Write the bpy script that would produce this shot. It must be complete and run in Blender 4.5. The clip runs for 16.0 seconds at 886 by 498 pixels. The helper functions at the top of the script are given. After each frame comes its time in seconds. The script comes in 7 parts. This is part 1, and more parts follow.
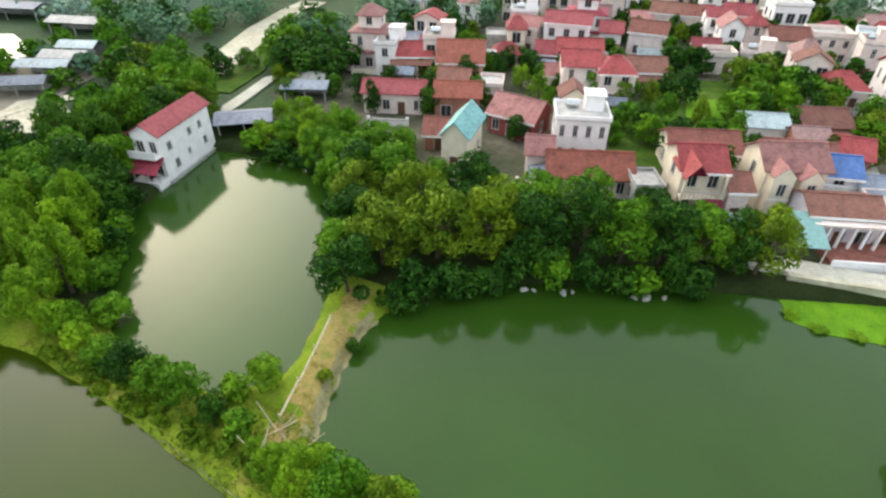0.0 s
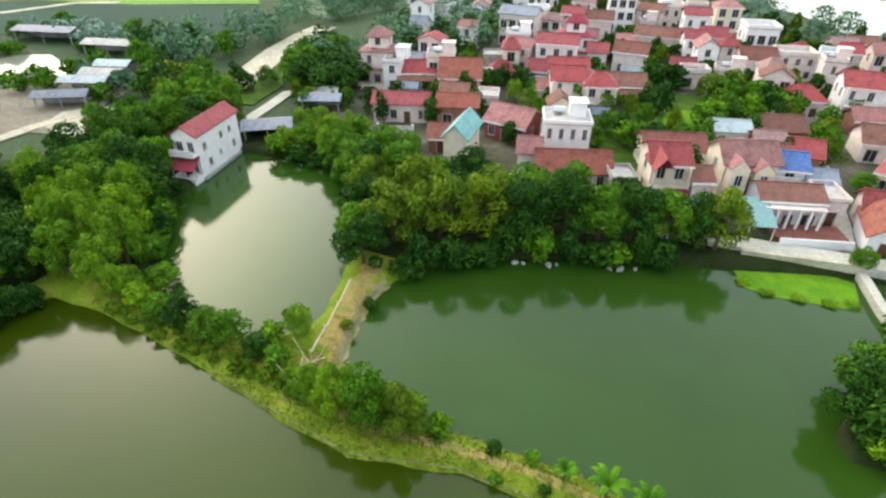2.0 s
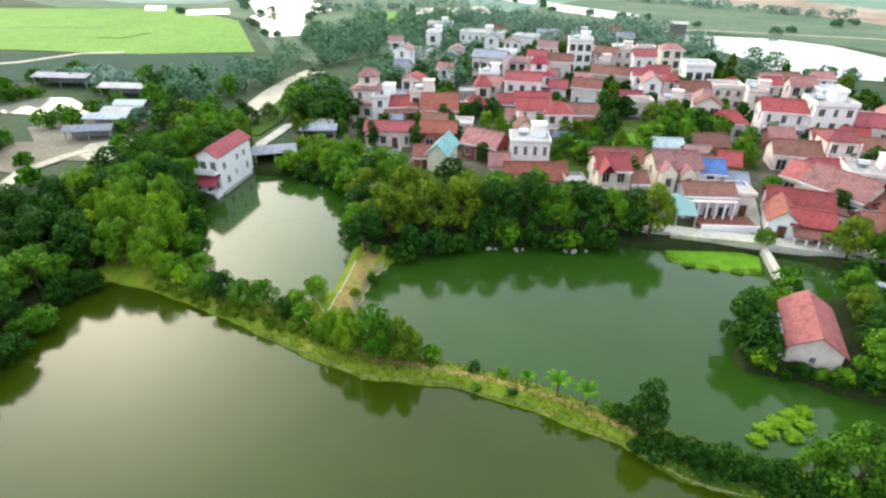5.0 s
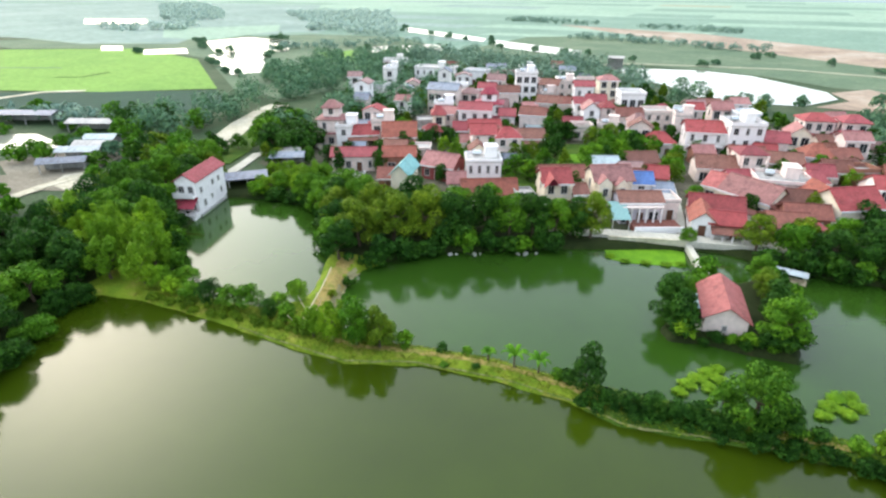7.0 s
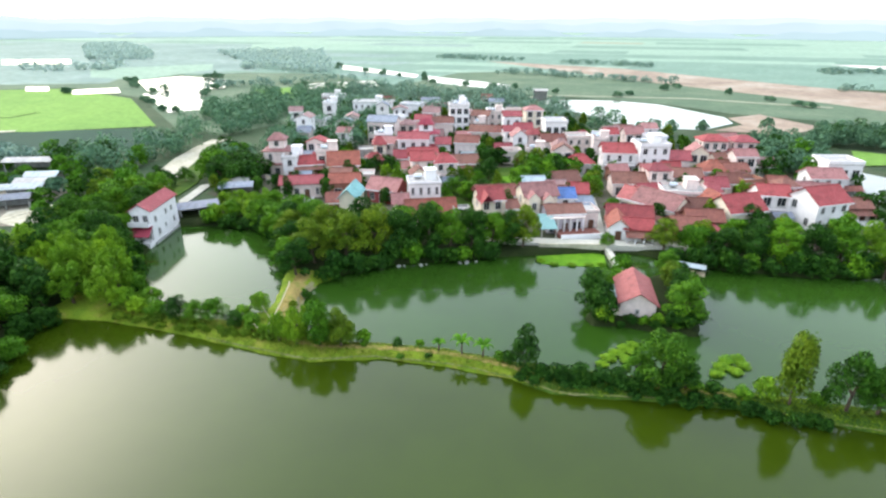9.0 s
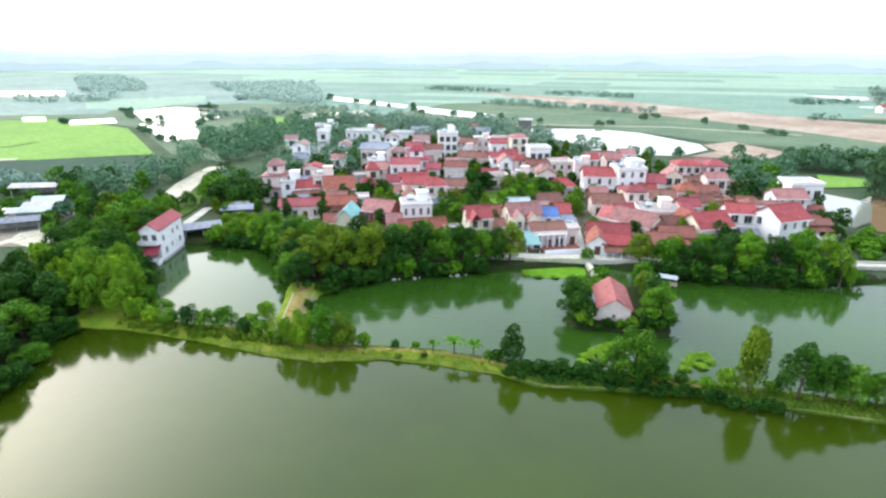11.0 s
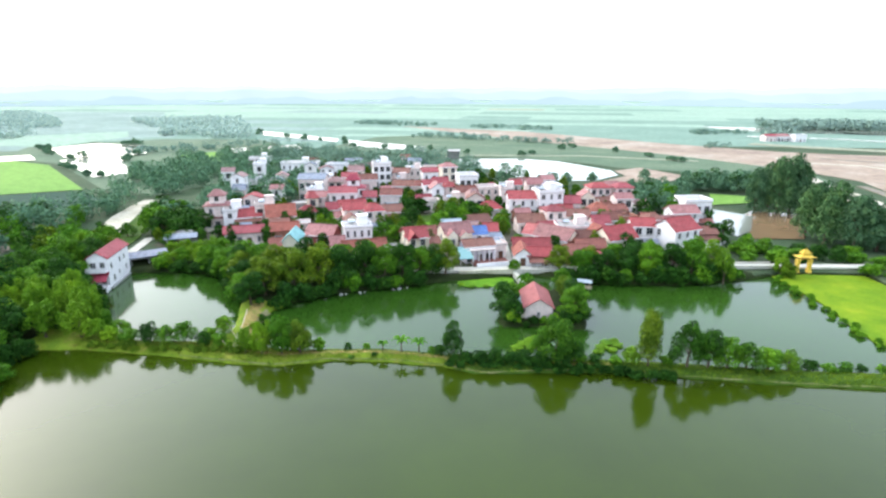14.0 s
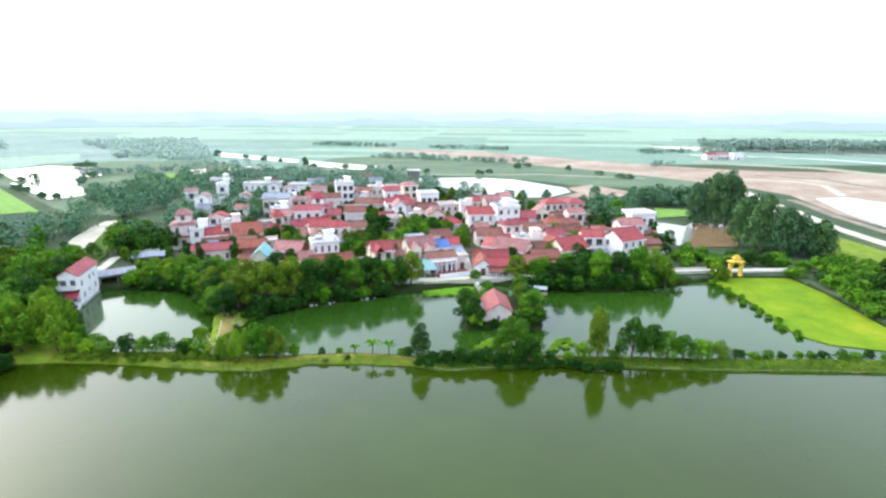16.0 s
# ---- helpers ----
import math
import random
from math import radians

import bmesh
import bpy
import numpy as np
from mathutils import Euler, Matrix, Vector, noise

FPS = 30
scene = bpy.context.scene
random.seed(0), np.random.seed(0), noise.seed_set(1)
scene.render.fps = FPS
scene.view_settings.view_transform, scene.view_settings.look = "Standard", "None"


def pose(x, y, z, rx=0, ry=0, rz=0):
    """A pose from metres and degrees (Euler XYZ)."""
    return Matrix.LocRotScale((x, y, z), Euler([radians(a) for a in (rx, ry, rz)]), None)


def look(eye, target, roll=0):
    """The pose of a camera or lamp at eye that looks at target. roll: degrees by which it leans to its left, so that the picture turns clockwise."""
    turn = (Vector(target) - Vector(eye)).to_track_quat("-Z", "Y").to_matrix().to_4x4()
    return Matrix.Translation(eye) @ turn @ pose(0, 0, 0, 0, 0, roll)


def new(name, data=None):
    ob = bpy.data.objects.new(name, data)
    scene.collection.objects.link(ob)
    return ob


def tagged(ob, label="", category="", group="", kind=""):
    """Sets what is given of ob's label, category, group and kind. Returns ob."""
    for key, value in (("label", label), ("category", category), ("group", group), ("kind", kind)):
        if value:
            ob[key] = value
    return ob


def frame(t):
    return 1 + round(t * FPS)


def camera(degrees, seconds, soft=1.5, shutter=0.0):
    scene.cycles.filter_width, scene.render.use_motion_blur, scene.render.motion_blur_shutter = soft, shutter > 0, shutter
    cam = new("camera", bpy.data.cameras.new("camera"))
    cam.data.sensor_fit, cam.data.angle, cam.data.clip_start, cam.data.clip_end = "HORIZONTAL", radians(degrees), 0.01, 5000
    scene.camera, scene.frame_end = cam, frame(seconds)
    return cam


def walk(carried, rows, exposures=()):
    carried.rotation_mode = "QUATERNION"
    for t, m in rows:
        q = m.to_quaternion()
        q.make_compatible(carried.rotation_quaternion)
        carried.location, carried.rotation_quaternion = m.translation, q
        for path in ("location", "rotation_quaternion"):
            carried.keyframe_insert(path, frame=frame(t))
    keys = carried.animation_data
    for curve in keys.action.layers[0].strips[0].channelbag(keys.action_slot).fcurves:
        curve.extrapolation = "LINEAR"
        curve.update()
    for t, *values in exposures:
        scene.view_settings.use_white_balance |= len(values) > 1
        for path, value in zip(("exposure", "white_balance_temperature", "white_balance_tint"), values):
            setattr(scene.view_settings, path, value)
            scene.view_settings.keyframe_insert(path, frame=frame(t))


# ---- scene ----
cam = camera(77.22, 16.0, soft=2.4)
walk(cam, [
    (0.0, look((-16.37, 68.86, 35.97), (-51.79, 141.19, -23.31), 0.58)),
    (0.5, look((-15.23, 66.67, 36.20), (-51.01, 139.52, -22.23), 0.45)),
    (1.0, look((-14.07, 64.36, 36.42), (-50.21, 137.76, -21.10), 0.39)),
    (1.5, look((-12.93, 61.97, 36.69), (-49.41, 135.92, -19.88), 0.42)),
    (2.0, look((-11.92, 59.47, 36.96), (-48.61, 134.07, -18.62), 0.50)),
    (2.5, look((-10.85, 57.03, 37.29), (-47.86, 132.17, -17.34), 0.46)),
    (3.0, look((-9.76, 54.55, 37.59), (-47.09, 130.24, -16.05), 0.42)),
    (5.5, look((-4.79, 42.71, 38.69), (-39.04, 123.68, -8.96), 0.18)),
    (6.0, look((-4.01, 40.45, 38.87), (-36.93, 122.73, -7.46), 0.19)),
    (6.5, look((-3.33, 38.24, 38.97), (-35.29, 121.60, -6.09), 0.20)),
    (7.0, look((-2.66, 35.85, 39.10), (-32.52, 120.71, -4.57), 0.23)),
    (7.5, look((-2.10, 33.36, 39.31), (-28.65, 119.97, -3.04), 0.23)),
    (8.0, look((-1.60, 30.87, 39.45), (-24.80, 119.09, -1.52), 0.22)),
    (8.5, look((-1.19, 28.61, 39.50), (-22.21, 118.03, -0.02), 0.17)),
    (9.0, look((-0.78, 26.53, 39.59), (-21.24, 116.64, 1.34), 0.15)),
    (11.5, look((0.36, 17.09, 39.80), (-17.88, 109.93, 7.44), 0.18)),
    (12.0, look((0.40, 15.24, 39.73), (-16.80, 108.60, 8.31), 0.18)),
    (12.5, look((0.57, 13.28, 39.70), (-14.05, 107.41, 9.29), 0.18)),
    (13.0, look((0.53, 11.30, 39.79), (-10.75, 106.16, 10.23), 0.22)),
    (13.5, look((0.53, 9.39, 39.86), (-8.30, 104.78, 11.17), 0.20)),
    (14.0, look((0.55, 7.58, 39.91), (-6.60, 103.38, 12.11), 0.20)),
    (14.5, look((0.56, 5.68, 39.87), (-5.09, 101.84, 13.01), 0.22)),
    (15.0, look((0.44, 3.79, 39.89), (-3.31, 100.28, 13.90), 0.16)),
    (15.5, look((0.25, 1.96, 39.94), (-1.57, 98.73, 14.81), 0.19)),
    (16.0, look((0.00, 0.00, 40.00), (-0.01, 97.02, 15.76), 0.21)),
], exposures=[(0.0, 1.40, 6800, 7.0), (5.0, 1.51, 6500, 7.6), (9.0, 1.60, 6200, 8.8), (16.0, 1.70, 5980, 10.0)])

# ------------------------------------------------------------------ light
SUN_DIR = Vector((-0.73, 0.43, 0.53)).normalized()
world = bpy.data.worlds.new("hazy_sky")
scene.world = world
world.use_nodes = True
wt = world.node_tree
wt.nodes.clear()
sky = wt.nodes.new("ShaderNodeTexSky")
sky.sky_type = "NISHITA"
sky.sun_disc = False
sky.sun_elevation = math.asin(SUN_DIR.z)
sky.sun_rotation = math.atan2(SUN_DIR.x, SUN_DIR.y)
sky.dust_density, sky.air_density, sky.ozone_density = 3.2, 1.2, 2.5
bg_sky, bg_haze, both, out = (wt.nodes.new(n) for n in (
    "ShaderNodeBackground", "ShaderNodeBackground", "ShaderNodeAddShader", "ShaderNodeOutputWorld"))
bg_sky.inputs["Strength"].default_value = 0.075
bg_haze.inputs["Color"].default_value = (0.94, 0.97, 0.98, 1)
bg_haze.inputs["Strength"].default_value = 0.36
glow = wt.nodes.new("ShaderNodeTexSky")
glow.sky_type, glow.turbidity, glow.ground_albedo, glow.sun_direction = "HOSEK_WILKIE", 9.0, 0.3, SUN_DIR
bg_glow, sum_glow = wt.nodes.new("ShaderNodeBackground"), wt.nodes.new("ShaderNodeAddShader")
bg_glow.inputs["Strength"].default_value = 0.56
wt.links.new(glow.outputs[0], bg_glow.inputs["Color"])
wt.links.new(sky.outputs[0], bg_sky.inputs["Color"])
wt.links.new(bg_sky.outputs[0], both.inputs[0])
wt.links.new(bg_haze.outputs[0], both.inputs[1])
wt.links.new(both.outputs[0], sum_glow.inputs[0])
wt.links.new(bg_glow.outputs[0], sum_glow.inputs[1])
wt.links.new(sum_glow.outputs[0], out.inputs["Surface"])
lamp = bpy.data.lights.new("sun", "SUN")
lamp.energy, lamp.angle, lamp.color = 0.5, radians(175), (1.0, 0.97, 0.92)
sun = new("sun", lamp)
sun.matrix_world = look(SUN_DIR * 300, (0, 0, 0))


# ------------------------------------------------------------------ materials
def material(name, rough=0.8, metallic=0.0, spec=0.3):
    m = bpy.data.materials.new(name)
    m.use_nodes = True
    b = m.node_tree.nodes["Principled BSDF"]
    b.inputs["Roughness"].default_value = rough
    b.inputs["Metallic"].default_value = metallic
    b.inputs["Specular IOR Level"].default_value = spec
    return m, m.node_tree, b


def noise_tex(nt, scale, detail=4.0, coords="Object", rough=0.6):
    tc = nt.nodes.new("ShaderNodeTexCoord")
    n = nt.nodes.new("ShaderNodeTexNoise")
    n.inputs["Scale"].default_value = scale
    n.inputs["Detail"].default_value = detail
    n.inputs["Roughness"].default_value = rough
    if coords == "World":
        g = nt.nodes.new("ShaderNodeNewGeometry")
        nt.links.new(g.outputs["Position"], n.inputs["Vector"])
    else:
        nt.links.new(tc.outputs[coords], n.inputs["Vector"])
    return n.outputs["Fac"]


def ramp(nt, fac, stops):
    r = nt.nodes.new("ShaderNodeValToRGB")
    e = r.color_ramp.elements
    while len(e) < len(stops):
        e.new(0.5)
    for k, (p, c) in enumerate(stops):
        e[k].position, e[k].color = p, (*c, 1)
    nt.links.new(fac, r.inputs["Fac"])
    return r.outputs["Color"]


def mix(nt, kind, fac, a, b):
    m = nt.nodes.new("ShaderNodeMix")
    m.data_type, m.blend_type = "RGBA", kind
    for sock, v in ((m.inputs[0], fac), (m.inputs[6], a), (m.inputs[7], b)):
        if isinstance(v, (float, int)):
            sock.default_value = v
        elif isinstance(v, tuple):
            sock.default_value = (*v, 1)
        else:
            nt.links.new(v, sock)
    return m.outputs[2]


def bump(nt, b, height, strength=0.4, distance=0.1):
    n = nt.nodes.new("ShaderNodeBump")
    n.inputs["Strength"].default_value, n.inputs["Distance"].default_value = strength, distance
    nt.links.new(height, n.inputs["Height"])
    nt.links.new(n.outputs["Normal"], b.inputs["Normal"])


def scaled(c, k):
    return tuple(min(v * k, 0.95) for v in c)


def plaster(name, colour, rough=0.85, grime=0.72):
    m, nt, b = material(name, rough)
    streaks = ramp(nt, noise_tex(nt, 0.9, 6), [(0.3, scaled(colour, grime)), (0.62, colour)])
    fine = ramp(nt, noise_tex(nt, 7.0, 3), [(0.3, (0.82, 0.82, 0.82)), (0.7, (1, 1, 1))])
    oi = nt.nodes.new("ShaderNodeObjectInfo")
    var = ramp(nt, oi.outputs["Random"], [(0.0, (0.88, 0.86, 0.84)), (1.0, (1, 1, 1))])
    c = mix(nt, "MULTIPLY", 1.0, mix(nt, "MULTIPLY", 0.7, streaks, fine), var)
    nt.links.new(c, b.inputs["Base Color"])
    bump(nt, b, noise_tex(nt, 12.0, 3), 0.25, 0.03)
    return m


def tiles(name, colour, rough=0.7, spacing=3.6):
    """Rows of roof tiles: courses across the slope, weathered in patches."""
    m, nt, b = material(name, rough)
    tc = nt.nodes.new("ShaderNodeTexCoord")
    w = nt.nodes.new("ShaderNodeTexWave")
    w.wave_type, w.bands_direction, w.wave_profile = "BANDS", "X", "SIN"
    w.inputs["Scale"].default_value = spacing * 0.5
    w.inputs["Distortion"].default_value = 0.4
    nt.links.new(tc.outputs["Object"], w.inputs["Vector"])
    w2 = nt.nodes.new("ShaderNodeTexWave")
    w2.wave_type, w2.bands_direction, w2.wave_profile = "BANDS", "Y", "SAW"
    w2.inputs["Scale"].default_value = spacing * 0.4
    nt.links.new(tc.outputs["Object"], w2.inputs["Vector"])
    worn = ramp(nt, noise_tex(nt, 0.8, 7, rough=0.7), [(0.28, scaled(colour, 0.45)), (0.46, colour), (0.62, scaled(colour, 1.2)), (0.78, (0.33, 0.25, 0.21))])
    blotch = ramp(nt, noise_tex(nt, 2.6, 5, rough=0.75), [(0.32, (0.52, 0.50, 0.50)), (0.55, (1, 1, 1)), (0.75, (1.12, 1.1, 1.08))])
    worn = mix(nt, "MULTIPLY", 0.75, worn, blotch)
    course = ramp(nt, w2.outputs["Fac"], [(0.0, (0.78, 0.76, 0.75)), (0.35, (1, 1, 1))])
    oi = nt.nodes.new("ShaderNodeObjectInfo")
    var = ramp(nt, oi.outputs["Random"], [(0.0, (0.70, 0.74, 0.74)), (0.5, (1, 1, 1)), (1.0, (1.0, 1.10, 1.08))])
    c = mix(nt, "MULTIPLY", 1.0, mix(nt, "MULTIPLY", 0.8, worn, course), var)
    nt.links.new(c, b.inputs["Base Color"])
    bump(nt, b, w.outputs["Fac"], 0.6, 0.06)
    return m


def plain(name, colour, rough=0.6, metallic=0.0, scale=3.0, spread=0.75):
    m, nt, b = material(name, rough, metallic)
    c = ramp(nt, noise_tex(nt, scale, 5), [(0.3, scaled(colour, spread)), (0.65, colour)])
    nt.links.new(c, b.inputs["Base Color"])
    return m


def leaves(name, dark, mid, light):
    m, nt, b = material(name, 0.7, spec=0.1)
    g = nt.nodes.new("ShaderNodeNewGeometry")
    c = ramp(nt, g.outputs["Random Per Island"], [(0.0, dark), (0.5, mid), (1.0, light)])
    # Random lobe-sized patches give leaf colour the look of lit clumps and recesses.
    patch = ramp(nt, noise_tex(nt, 0.42, 3, "World"), [(0.3, (0.48, 0.58, 0.50)), (0.5, (0.92, 0.98, 0.88)), (0.7, (1.32, 1.25, 0.90))])
    oi = nt.nodes.new("ShaderNodeObjectInfo")
    var = ramp(nt, oi.outputs["Random"], [(0.0, (0.70, 0.82, 0.7)), (0.6, (1, 1, 1)), (1.0, (1.12, 1.12, 0.8))])
    c = mix(nt, "MULTIPLY", 1.0, mix(nt, "MULTIPLY", 1.0, c, patch), var)
    nt.links.new(c, b.inputs["Base Color"])
    tr = nt.nodes.new("ShaderNodeBsdfTranslucent")
    nt.links.new(c, tr.inputs["Color"])
    ms = nt.nodes.new("ShaderNodeMixShader")
    ms.inputs[0].default_value = 0.08
    nt.links.new(b.outputs[0], ms.inputs[1])
    nt.links.new(tr.outputs[0], ms.inputs[2])
    nt.links.new(ms.outputs[0], nt.nodes["Material Output"].inputs["Surface"])
    return m


def growth(name, stops, scale, fine=2.0, depth=0.25, rough=0.9):
    """Ground cover: patches at one scale and tufts at another."""
    m, nt, b = material(name, rough, spec=0.1)
    c = ramp(nt, noise_tex(nt, scale, 6, "World", 0.65), stops)
    f = noise_tex(nt, fine, 5, "World", 0.7)
    c = mix(nt, "MULTIPLY", 0.8, c, ramp(nt, f, [(0.3, (0.6, 0.62, 0.55)), (0.65, (1.1, 1.1, 1.0))]))
    nt.links.new(c, b.inputs["Base Color"])
    bump(nt, b, f, 0.7, depth)
    return m


def water_material(name, colour, rough=0.05, ripple=0.03):
    m, nt, b = material(name, rough, spec=0.5)
    b.inputs["IOR"].default_value = 1.33
    c = ramp(nt, noise_tex(nt, 0.03, 4, "World"), [(0.3, scaled(colour, 0.8)), (0.7, scaled(colour, 1.2))])
    nt.links.new(c, b.inputs["Base Color"])
    bump(nt, b, noise_tex(nt, 1.6, 3, "World"), ripple, 0.05)
    return m


